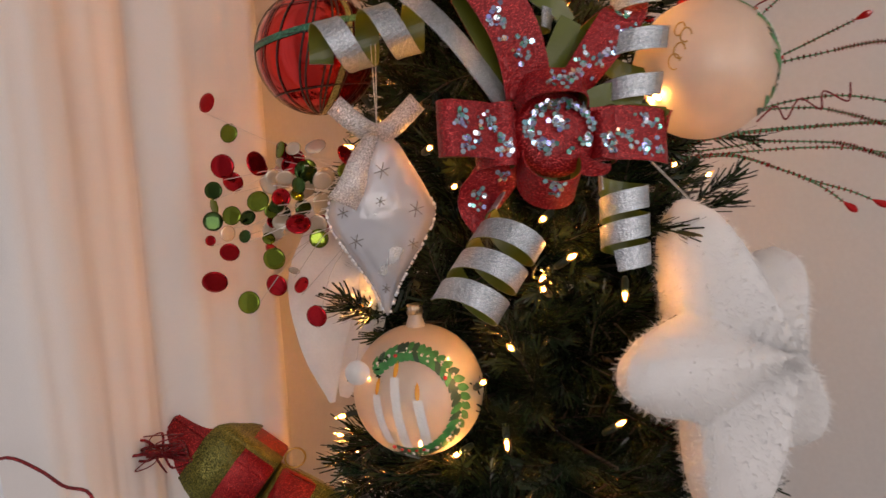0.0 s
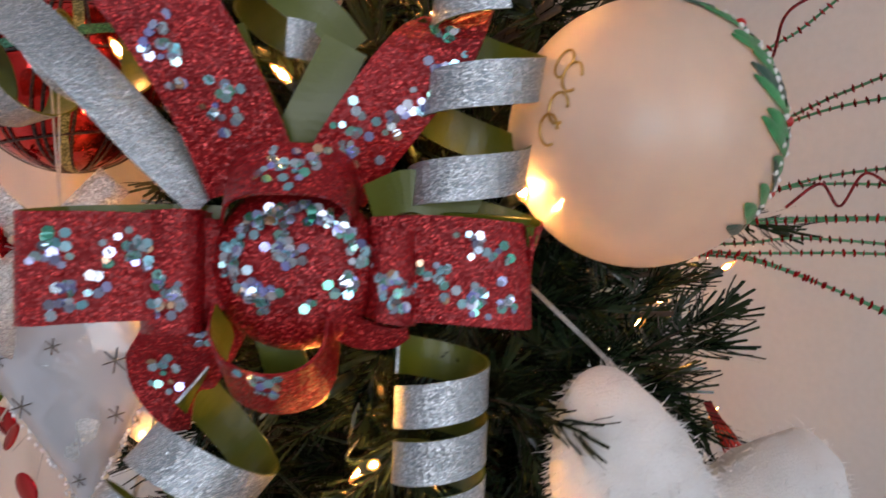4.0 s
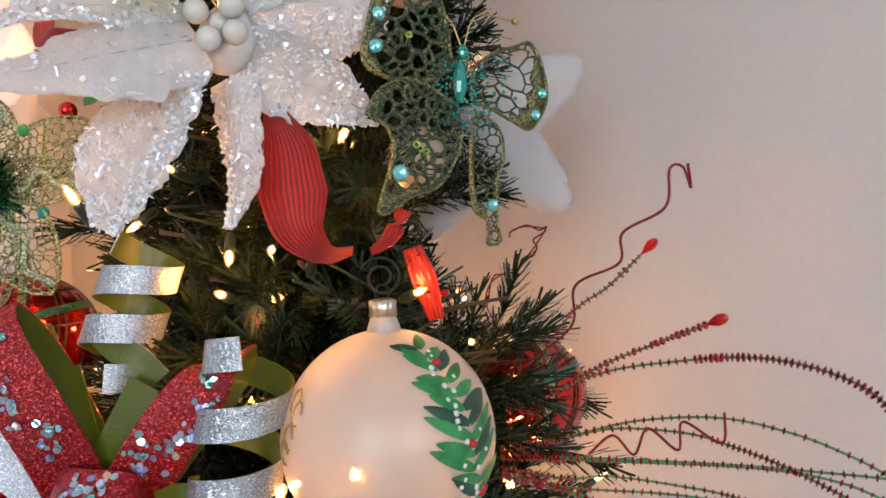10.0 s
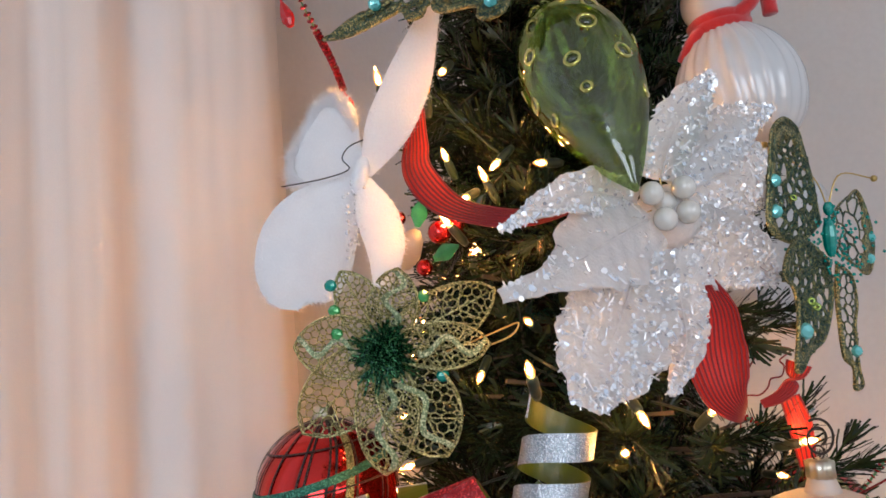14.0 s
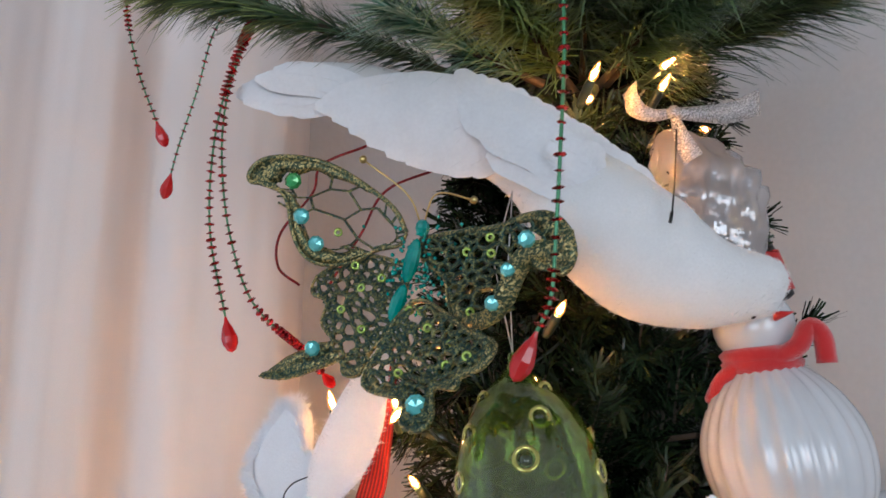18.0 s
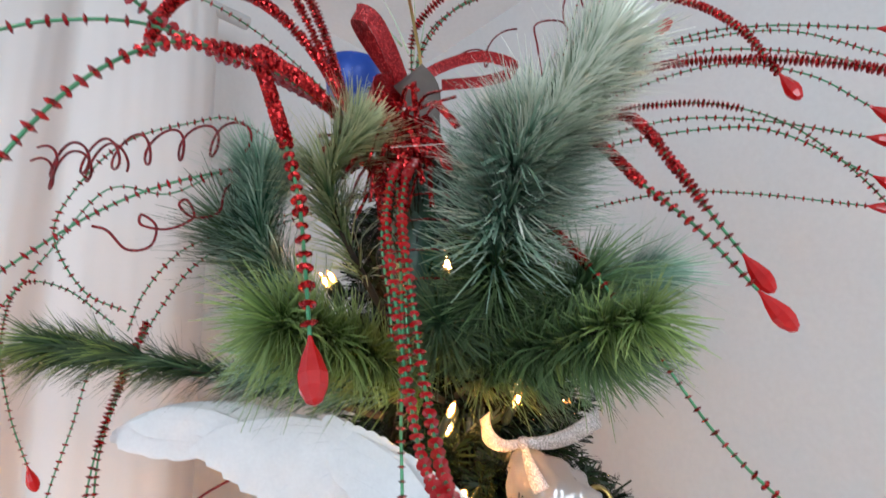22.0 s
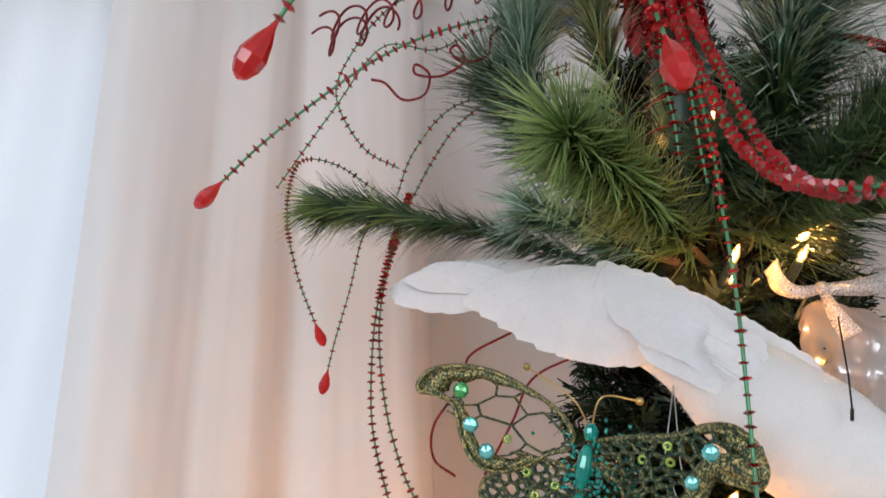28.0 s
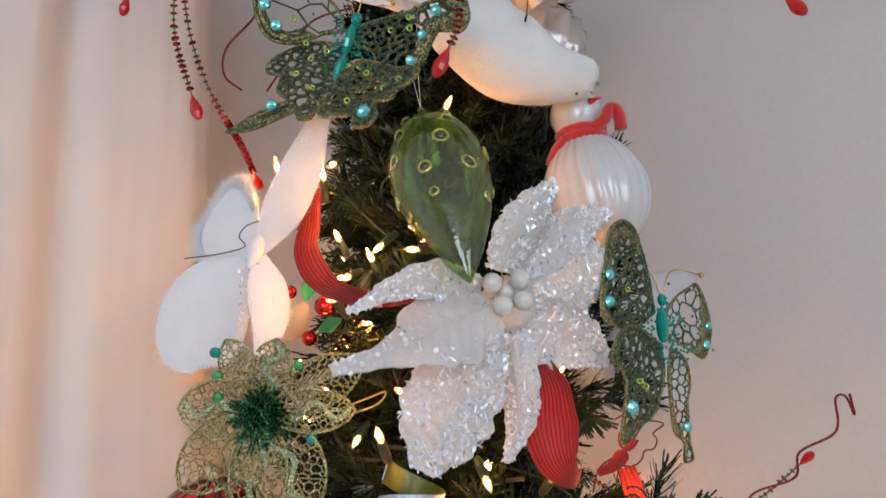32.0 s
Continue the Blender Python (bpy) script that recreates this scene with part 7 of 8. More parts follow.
tube(bm, glide([(-0.395, -0.20, 1.075), (-0.372, -0.205, 1.083), (-0.35, -0.208, 1.072), (-0.335, -0.208, 1.058), (-0.318, -0.21, 1.052), (-0.314, -0.21, 1.03), (-0.32, -0.19, 0.98), (-0.26, -0.06, 0.93)], 30), 0.0013, 6)
part("wire", bm, RED_WIRE, heart)


# ---------- beaded sprays ----------
DROP_PROFILE = [(0.0004, -0.0165), (0.0030, -0.0150), (0.0052, -0.0105), (0.0056, -0.006), (0.0036, 0.001), (0.0014, 0.006), (0.0008, 0.009)]


def bead_strand(root, pts, bead=0.0030, gap=0.006, wire=0.0009, drop=0.0, dense=(), material=None, flat=0.30):
    """A green wire threaded with faceted red discs; dense: (from, to) share of its length where they sit tight; drop: size of the red drop at its end."""
    n = 12 * len(pts)
    line = [Vector(p) for p in glide(pts, n)]
    bm = bmesh.new()
    tube(bm, line, wire, 5)
    stem = part("strand", bm, STEM_GREEN, root)
    acc = [0.0]
    for a, b in zip(line, line[1:]):
        acc.append(acc[-1] + (b - a).length)
    total, s = acc[-1], 0.003
    bm = bmesh.new()
    rng = random.Random(int(total * 1e5))
    while s < total:
        j = min(int(np.searchsorted(acc, s)), n - 1)
        j = max(1, j)
        f = (s - acc[j - 1]) / max(1e-9, acc[j] - acc[j - 1])
        p = line[j - 1].lerp(line[j], f)
        t = (line[j] - line[j - 1]).normalized()
        tight = any(a <= s / total <= b for a, b in dense)
        r = bead * (1.15 if tight else rng.choice((0.8, 1.0, 1.05)))
        q = Vector((0, 0, 1)).rotation_difference(t + Vector((rng.uniform(-.2, .2), rng.uniform(-.2, .2), rng.uniform(-.2, .2)))).to_matrix().to_4x4()
        lathe(bm, [(r * 0.35, -r * flat), (r, 0), (r * 0.35, r * flat)], Matrix.Translation(p) @ q, 8)
        s += gap * (0.58 if tight else rng.uniform(0.85, 1.15))
    part("beading", bm, material or (TINSEL if dense else BEAD), stem, smooth=False)
    if drop:
        end, t = line[-1], (line[-1] - line[-3]).normalized()
        q = Vector((0, 0, -1)).rotation_difference(t).to_matrix().to_4x4()
        bm = bmesh.new()
        lathe(bm, [(r * drop, z * drop) for r, z in DROP_PROFILE], Matrix.Translation(end + t * 0.009 * drop) @ q, 8)
        part("drop", bm, DROP, stem, smooth=False)


def bare_wire(root, pts, r=0.0009, n=0):
    bm = bmesh.new()
    tube(bm, glide(pts, n or 10 * len(pts)), r, 6)
    part("curly_wire", bm, RED_WIRE, root)


def coil_points(a, b, r, turns, drift=0.0):
    a, b = Vector(a), Vector(b)
    t = (b - a).normalized()
    s = (Vector((0, 0, 1)) - t * t.z).normalized()
    u = t.cross(s)
    n = int(turns * 14)
    return [tuple(a.lerp(b, i / n) + s * r * math.cos(2 * math.pi * turns * i / n) + (u * 0.6 + t * 0.85) * r * (1 + 0.25 * math.sin(i * 0.37)) * math.sin(2 * math.pi * turns * i / n)) for i in range(n + 1)]


side = thing("beaded_spray", (0.21, -0.02, 1.31), "spray of thin green wires with red beads and drops", "beaded spray", "beaded sprays")
bead_strand(side, [(0.239, -0.018, 1.313), (0.303, -0.070, 1.360), (0.337, -0.096, 1.379), (0.363, -0.130, 1.395)], drop=0.62, bead=0.0026, gap=0.0046, wire=0.0009, dense=((0.0, 0.25),))
bead_strand(side, [(0.253, -0.016, 1.335), (0.289, -0.040, 1.393), (0.317, -0.048, 1.414), (0.339, -0.062, 1.436)], drop=0.62, bead=0.0027, gap=0.005, wire=0.0009)
bare_wire(side, [(0.259, -0.035, 1.360), (0.290, -0.061, 1.389), (0.293, -0.080, 1.418), (0.320, -0.096, 1.432), (0.322, -0.106, 1.451), (0.347, -0.112, 1.465), (0.351, -0.111, 1.488), (0.359, -0.110, 1.489), (0.363, -0.110, 1.476), (0.362, -0.110, 1.491)])
bead_strand(side, [(0.240, -0.018, 1.318), (0.302, -0.080, 1.358), (0.353, -0.104, 1.370), (0.390, -0.130, 1.375), (0.421, -0.147, 1.369), (0.443, -0.155, 1.355), (0.458, -0.159, 1.327)], drop=0.7, bead=0.0027, gap=0.0055, wire=0.0009, dense=((0.55, 1.0),))
bead_strand(side, [(0.234, -0.020, 1.292), (0.285, -0.055, 1.311), (0.329, -0.071, 1.325), (0.378, -0.086, 1.330), (0.415, -0.100, 1.324), (0.442, -0.111, 1.314), (0.463, -0.121, 1.302), (0.493, -0.137, 1.276)], bead=0.0026, gap=0.0056, wire=0.0009, drop=0.7, dense=((0.0, 0.15),))
bead_strand(side, [(0.234, -0.020, 1.290), (0.280, -0.052, 1.308), (0.314, -0.067, 1.319), (0.359, -0.081, 1.319), (0.387, -0.091, 1.312), (0.414, -0.101, 1.302), (0.436, -0.110, 1.291), (0.457, -0.120, 1.279), (0.481, -0.132, 1.266)], bead=0.0026, gap=0.0056, wire=0.0009, drop=0.7, dense=((0.55, 1.0),))
bead_strand(side, [(0.234, -0.020, 1.287), (0.292, -0.062, 1.298), (0.377, -0.088, 1.301), (0.436, -0.110, 1.302), (0.471, -0.124, 1.302)], bead=0.0026, gap=0.0056, wire=0.0009, dense=((0.0, 0.2),))
bead_strand(side, [(0.234, -0.020, 1.285), (0.292, -0.062, 1.296), (0.377, -0.088, 1.300), (0.414, -0.101, 1.300), (0.442, -0.112, 1.296), (0.462, -0.122, 1.288), (0.478, -0.129, 1.281)], bead=0.0026, gap=0.0056, wire=0.0009, drop=0.7)
bead_strand(side, [(0.234, -0.020, 1.274), (0.280, -0.060, 1.277), (0.344, -0.079, 1.279), (0.386, -0.093, 1.277), (0.424, -0.107, 1.270), (0.449, -0.118, 1.267), (0.490, -0.136, 1.265)], bead=0.0026, gap=0.0056, wire=0.0009, drop=0.7)
bead_strand(side, [(0.234, -0.020, 1.278), (0.280, -0.060, 1.283), (0.310, -0.068, 1.287), (0.354, -0.082, 1.285), (0.386, -0.093, 1.281), (0.413, -0.103, 1.270), (0.435, -0.112, 1.260), (0.465, -0.127, 1.239)], bead=0.0026, gap=0.0056, wire=0.0009, drop=0.7, dense=((0.6, 1.0),))
bead_strand(side, [(0.234, -0.020, 1.270), (0.280, -0.061, 1.274), (0.326, -0.075, 1.259), (0.353, -0.084, 1.246), (0.369, -0.090, 1.236), (0.384, -0.096, 1.223)], bead=0.0026, gap=0.0056, wire=0.0009, drop=0.7)
bead_strand(side, [(0.234, -0.020, 1.272), (0.280, -0.060, 1.276), (0.333, -0.077, 1.256), (0.363, -0.088, 1.243), (0.391, -0.098, 1.233), (0.409, -0.105, 1.224)], bead=0.0026, gap=0.0056, wire=0.0009, drop=0.7)
bare_wire(side, [(0.221, 0.093, 1.391), (0.228, 0.095, 1.419), (0.243, 0.096, 1.421), (0.252, 0.098, 1.427), (0.256, 0.098, 1.435), (0.266, 0.099, 1.437), (0.270, 0.100, 1.446), (0.267, 0.100, 1.452), (0.279, 0.102, 1.461), (0.260, 0.100, 1.465), (0.247, 0.098, 1.461), (0.245, 0.098, 1.455)], r=0.0008)
bead_strand(side, [(0.180, -0.020, 1.428), (0.188, -0.032, 1.424), (0.194, -0.040, 1.420)], drop=0.62, bead=0.0024, gap=0.005)
bare_wire(side, [(0.296, -0.083, 1.307), (0.311, -0.091, 1.321), (0.324, -0.089, 1.308), (0.332, -0.098, 1.327), (0.348, -0.107, 1.316), (0.352, -0.106, 1.333), (0.372, -0.114, 1.322), (0.375, -0.113, 1.340)])
bare_wire(side, [(0.211, 0.176, 1.384), (0.2215, 0.177, 1.411), (0.2525, 0.181, 1.428), (0.268, 0.183, 1.4454), (0.2815, 0.184, 1.466), (0.274, 0.183, 1.463), (0.2605, 0.182, 1.469), (0.242, 0.179, 1.462)])
top = thing("beaded_spray", (0.09, -0.06, 2.02), "fountain spray of red beaded wires with red drops", "beaded spray", "beaded sprays")
bead_strand(top, [(0.045, -0.126, 2.112), (0.043, -0.195, 2.157), (0.036, -0.262, 2.174), (0.026, -0.309, 2.173), (0.008, -0.335, 2.172)], drop=1.0, bead=0.0033, gap=0.0048, dense=((0.0, 1.0),))
bead_strand(top, [(0.045, -0.126, 2.112), (0.041, -0.188, 2.166), (0.032, -0.238, 2.194), (0.031, -0.276, 2.215)], drop=0.95, bead=0.0033, gap=0.0048, dense=((0.0, 1.0),))
bead_strand(top, [(0.046, -0.124, 2.108), (0.035, -0.220, 2.159), (0.018, -0.278, 2.177), (-0.008, -0.316, 2.172)], drop=0.95, bead=0.0033, gap=0.0048, dense=((0.0, 1.0),))
bead_strand(top, [(0.012, -0.333, 2.169), (0.000, -0.344, 2.164), (-0.014, -0.358, 2.140), (-0.028, -0.376, 2.115)], drop=1.0, bead=0.0038, gap=0.008)
bead_strand(top, [(0.047, -0.164, 2.097), (0.038, -0.266, 2.068), (0.026, -0.308, 2.056), (0.018, -0.352, 2.050), (0.011, -0.379, 2.056), (0.005, -0.394, 2.064)], drop=1.0, bead=0.0038, gap=0.0066)
bead_strand(top, [(0.056, -0.177, 2.080), (0.054, -0.278, 2.054), (0.035, -0.324, 2.047), (0.009, -0.348, 2.049), (-0.024, -0.361, 2.047), (-0.052, -0.367, 2.042)], drop=0.95, bead=0.0032, gap=0.0082)
bead_strand(top, [(0.053, -0.164, 2.100), (0.049, -0.216, 2.111), (0.037, -0.257, 2.119), (0.025, -0.290, 2.111), (0.014, -0.316, 2.090), (0.007, -0.328, 2.065), (0.004, -0.330, 2.044)], bead=0.0035, gap=0.0052, dense=((0.0, 1.0),))
bead_strand(top, [(0.056, -0.177, 2.080), (0.061, -0.286, 2.051), (0.043, -0.339, 2.035), (0.033, -0.367, 2.018), (0.015, -0.386, 1.991), (-0.001, -0.397, 1.959), (-0.019, -0.401, 1.924), (-0.034, -0.401, 1.906)], drop=1.0, bead=0.0036, gap=0.0066, dense=((0.15, 0.5),))
bead_strand(top, [(0.056, -0.177, 2.080), (0.051, -0.262, 2.067), (0.047, -0.299, 2.059), (0.058, -0.310, 2.028), (0.072, -0.321, 1.988), (0.083, -0.333, 1.953), (0.089, -0.342, 1.920), (0.093, -0.348, 1.892)], drop=1.05, bead=0.0036, gap=0.0075, dense=((0.2, 0.66),))
bead_strand(top, [(0.039, -0.123, 2.125), (-0.001, -0.182, 2.158), (-0.036, -0.221, 2.174), (-0.073, -0.254, 2.177), (-0.125, -0.272, 2.168), (-0.159, -0.282, 2.150)], drop=0.8, bead=0.0025, gap=0.0068, wire=0.0006)
bead_strand(top, [(0.035, -0.171, 2.059), (0.001, -0.214, 2.038), (-0.040, -0.238, 2.022), (-0.074, -0.257, 2.000), (-0.109, -0.273, 1.969), (-0.141, -0.280, 1.945), (-0.166, -0.282, 1.926)], drop=0.9, bead=0.0033, gap=0.0062)
bead_strand(top, [(0.028, -0.151, 2.062), (-0.019, -0.199, 2.046), (-0.051, -0.219, 2.025), (-0.082, -0.237, 2.025), (-0.120, -0.238, 1.985), (-0.168, -0.229, 1.945)], bead=0.0025, gap=0.0068, wire=0.0006)
bead_strand(top, [(0.032, -0.164, 2.044), (-0.006, -0.210, 2.074), (-0.036, -0.226, 2.070), (-0.072, -0.239, 2.055), (-0.101, -0.242, 2.026), (-0.119, -0.234, 2.000), (-0.109, -0.215, 1.968), (-0.092, -0.195, 1.957)], bead=0.0026, gap=0.0055, wire=0.0006)
bead_strand(top, [(0.025, -0.158, 2.029), (-0.031, -0.174, 2.012), (-0.061, -0.185, 1.998), (-0.090, -0.180, 1.974), (-0.106, -0.172, 1.950)], bead=0.0025, gap=0.006, wire=0.0006)
bead_strand(top, [(0.024, -0.157, 2.025), (-0.026, -0.175, 2.005), (-0.052, -0.183, 1.987), (-0.076, -0.178, 1.965), (-0.097, -0.171, 1.941)], bead=0.0025, gap=0.006, wire=0.0006)
bead_strand(top, [(0.104, -0.201, 2.037), (0.094, -0.215, 2.015), (0.086, -0.209, 1.977), (0.087, -0.202, 1.940), (0.086, -0.197, 1.918)], bead=0.0034, gap=0.0058, dense=((0.0, 0.45),))
bead_strand(top, [(0.106, -0.204, 2.044), (0.104, -0.214, 2.017), (0.100, -0.211, 1.975), (0.098, -0.207, 1.932), (0.098, -0.202, 1.898)], bead=0.0034, gap=0.0058, dense=((0.0, 0.4),))
bead_strand(top, [(0.101, -0.206, 2.030), (0.098, -0.227, 2.008), (0.0976, -0.242, 1.9736), (0.1065, -0.265, 1.916), (0.1124, -0.277, 1.881), (0.122, -0.302, 1.850), (0.133, -0.325, 1.833), (0.145, -0.337, 1.826)], drop=0.8, bead=0.0033, gap=0.0056)
bead_strand(top, [(0.110, -0.206, 2.030), (0.107, -0.227, 2.008), (0.1065, -0.242, 1.974), (0.1150, -0.264, 1.916), (0.1200, -0.276, 1.882), (0.1285, -0.299, 1.850), (0.137, -0.321, 1.832), (0.146, -0.335, 1.825)], bead=0.0033, gap=0.0056)
bead_strand(top, [(0.099, -0.216, 2.014), (0.102, -0.233, 1.947), (0.103, -0.243, 1.897), (0.102, -0.250, 1.866), (0.101, -0.252, 1.827), (0.098, -0.253, 1.787), (0.095, -0.252, 1.754), (0.092, -0.251, 1.728), (0.086, -0.2505, 1.715)], drop=0.85, bead=0.0027, gap=0.0064, dense=((0.9, 1.0),))
bead_strand(top, [(0.162, -0.156, 2.042), (0.212, -0.192, 2.045), (0.240, -0.222, 2.028), (0.256, -0.234, 1.990), (0.268, -0.239, 1.958), (0.280, -0.236, 1.935)], drop=0.95, bead=0.0034, gap=0.006, dense=((0.35, 0.85),))
bead_strand(top, [(0.162, -0.156, 2.042), (0.200, -0.190, 2.036), (0.220, -0.203, 2.026), (0.240, -0.224, 1.985), (0.261, -0.237, 1.951), (0.283, -0.237, 1.915)], drop=1.0, bead=0.0033, gap=0.006, dense=((0.3, 0.6),))
bead_strand(top, [(0.170, -0.135, 2.012), (0.189, -0.167, 1.985), (0.211, -0.194, 1.942), (0.236, -0.198, 1.894), (0.261, -0.192, 1.847), (0.291, -0.183, 1.811), (0.331, -0.169, 1.780)], bead=0.003, gap=0.0075, dense=((0.05, 0.28),), drop=0.9)
bead_strand(top, [(0.079, -0.043, 2.189), (0.090, -0.071, 2.228), (0.125, -0.094, 2.244), (0.155, -0.104, 2.255), (0.179, -0.111, 2.258)], drop=0.95, bead=0.0038, gap=0.0062, dense=((0.2, 1.0),))
bead_strand(top, [(0.079, -0.043, 2.189), (0.099, -0.064, 2.218), (0.130, -0.086, 2.232), (0.162, -0.094, 2.238)], drop=0.8, bead=0.003, gap=0.006)
bead_strand(top, [(0.079, -0.043, 2.189), (0.100, -0.066, 2.223), (0.132, -0.078, 2.239), (0.183, -0.089, 2.239), (0.250, -0.105, 2.210), (0.306, -0.137, 2.163), (0.333, -0.156, 2.120), (0.348, -0.164, 2.074)], drop=0.95, bead=0.0031, gap=0.0068, dense=((0.62, 1.0),))
bead_strand(top, [(0.182, -0.073, 2.113), (0.242, -0.099, 2.126), (0.301, -0.126, 2.137), (0.360, -0.133, 2.132), (0.426, -0.141, 2.110)], bead=0.0029, gap=0.0063, wire=0.0007, drop=0.9)
bead_strand(top, [(0.182, -0.082, 2.109), (0.245, -0.106, 2.117), (0.309, -0.128, 2.122), (0.369, -0.139, 2.104), (0.424, -0.138, 2.081)], bead=0.0029, gap=0.0063, wire=0.0007, drop=0.9)
bead_strand(top, [(0.178, -0.092, 2.080), (0.228, -0.111, 2.073), (0.286, -0.121, 2.074), (0.341, -0.125, 2.062), (0.408, -0.122, 2.039)], bead=0.0029, gap=0.0063, wire=0.0007, drop=0.9)
bead_strand(top, [(0.178, -0.099, 2.072), (0.225, -0.117, 2.062), (0.292, -0.134, 2.057), (0.345, -0.139, 2.045), (0.401, -0.130, 2.007)], bead=0.0029, gap=0.0063, wire=0.0007, drop=0.9)
bead_strand(top, [(0.164, 0.000, 2.049), (0.212, -0.013, 2.053), (0.290, -0.020, 2.057), (0.355, -0.023, 2.046), (0.440, -0.026, 2.021)], bead=0.0029, gap=0.0063, wire=0.0007, drop=0.9)
bead_strand(top, [(0.181, -0.054, 2.121), (0.268, -0.076, 2.159), (0.333, -0.085, 2.161), (0.395, -0.089, 2.152), (0.457, -0.083, 2.122)], bead=0.0029, gap=0.0063, wire=0.0007, drop=0.9)
bead_strand(top, [(0.181, -0.090, 2.101), (0.252, -0.111, 2.108), (0.322, -0.130, 2.108), (0.374, -0.140, 2.084), (0.407, -0.140, 2.053)], bead=0.0029, gap=0.0063, wire=0.0007, drop=0.9)
bead_strand(top, [(0.191, -0.033, 2.128), (0.258, -0.054, 2.156), (0.294, -0.069, 2.179)], bead=0.0029, gap=0.0063, wire=0.0007, drop=0.9)
bead_strand(top, [(0.143, -0.056, 2.123), (0.202, -0.088, 2.122), (0.280, -0.134, 2.112), (0.344, -0.165, 2.085), (0.396, -0.194, 2.047), (0.422, -0.208, 2.012), (0.430, -0.212, 1.972)], bead=0.0034, gap=0.0056, wire=0.0008, drop=1.05, dense=((0.1, 1.0),))
bead_strand(top, [(0.146, -0.053, 2.117), (0.207, -0.081, 2.109), (0.273, -0.107, 2.096), (0.319, -0.124, 2.079), (0.361, -0.127, 2.053), (0.397, -0.117, 2.017), (0.426, -0.105, 1.976)], bead=0.003, gap=0.0058, wire=0.0007, drop=0.9, dense=((0.1, 0.6),))
bead_strand(top, [(0.208, -0.017, 2.173), (0.232, -0.042, 2.224), (0.250, -0.061, 2.259), (0.273, -0.078, 2.304)], bead=0.0024, gap=0.0065, wire=0.0006, drop=0.6)
bead_strand(top, [(-0.125, -0.160, 1.959), (-0.157, -0.175, 1.986), (-0.182, -0.188, 1.987), (-0.191, -0.187, 1.947), (-0.187, -0.176, 1.902), (-0.177, -0.166, 1.867)], drop=0.72, bead=0.0023, gap=0.0055, wire=0.0006, dense=((0.3, 0.7),))
bead_strand(top, [(-0.125, -0.159, 1.951), (-0.142, -0.159, 1.929), (-0.155, -0.155, 1.891), (-0.169, -0.151, 1.857), (-0.176, -0.149, 1.836)], drop=0.72, bead=0.0022, gap=0.0055, wire=0.0006)
bead_strand(top, [(-0.109, -0.146, 1.964), (-0.111, -0.169, 1.915), (-0.121, -0.173, 1.872), (-0.124, -0.176, 1.830), (-0.126, -0.170, 1.785), (-0.111, -0.171, 1.734)], drop=0.85, bead=0.0031, gap=0.0052, wire=0.0007, dense=((0.15, 0.4),))
bead_strand(top, [(-0.109, -0.146, 1.962), (-0.110, -0.168, 1.914), (-0.119, -0.172, 1.872), (-0.121, -0.170, 1.831), (-0.116, -0.164, 1.785), (-0.104, -0.152, 1.743), (-0.098, -0.100, 1.718), (-0.097, -0.072, 1.703)], drop=0.8, bead=0.0029, gap=0.0054, wire=0.0007, dense=((0.8, 1.0),))
bare_wire(top, [(0.200, -0.030, 2.151), (0.233, -0.057, 2.196), (0.256, -0.064, 2.222), (0.268, -0.069, 2.237), (0.248, -0.066, 2.221), (0.243, -0.073, 2.233), (0.269, -0.067, 2.234), (0.305, -0.073, 2.239), (0.322, -0.087, 2.253), (0.358, -0.096, 2.263), (0.376, -0.105, 2.267), (0.381, -0.110, 2.279), (0.378, -0.117, 2.293), (0.388, -0.130, 2.323)])
bare_wire(top, [(0.201, -0.023, 2.160), (0.199, -0.055, 2.199), (0.200, -0.064, 2.218), (0.224, -0.059, 2.219), (0.231, -0.048, 2.201), (0.226, -0.064, 2.231), (0.249, -0.075, 2.263), (0.269, -0.069, 2.261), (0.281, -0.073, 2.275), (0.283, -0.083, 2.295)])
bare_wire(top, [(0.269, -0.067, 2.234), (0.303, -0.075, 2.241), (0.298, -0.082, 2.254), (0.306, -0.081, 2.255), (0.308, -0.073, 2.241), (0.318, -0.079, 2.257), (0.318, -0.086, 2.272)])
bare_wire(top, coil_points((-0.120, -0.254, 2.042), (0.005, -0.230, 2.051), 0.0105, 6.5), 0.0009, 182)
bare_wire(top, coil_points((-0.132, -0.244, 2.039), (-0.073, -0.235, 2.048), 0.011, 2.5), 0.0009, 70)
bare_wire(top, [(-0.089, -0.239, 2.001), (-0.081, -0.235, 1.998), (-0.072, -0.228, 1.987), (-0.058, -0.225, 1.988), (-0.052, -0.229, 1.999), (-0.059, -0.234, 2.006), (-0.060, -0.232, 2.000), (-0.045, -0.227, 1.997), (-0.029, -0.226, 2.003), (-0.031, -0.231, 2.013), (-0.036, -0.231, 2.010), (-0.029, -0.226, 2.003), (-0.014, -0.223, 2.005), (-0.011, -0.220, 2.022), (0.000, -0.212, 2.035)])
bare_wire(top, [(0.006, -0.109, 1.835), (-0.032, -0.116, 1.820), (-0.050, -0.115, 1.792), (-0.072, -0.115, 1.759)])
bare_wire(top, [(-0.046, -0.116, 1.853), (-0.072, -0.131, 1.837), (-0.079, -0.129, 1.819), (-0.101, -0.130, 1.793), (-0.104, -0.126, 1.771), (-0.091, -0.120, 1.759)])
bare_wire(top, coil_points((0.124, -0.022, 2.215), (0.176, -0.021, 2.237), 0.012, 1.2), 0.0009, 32)


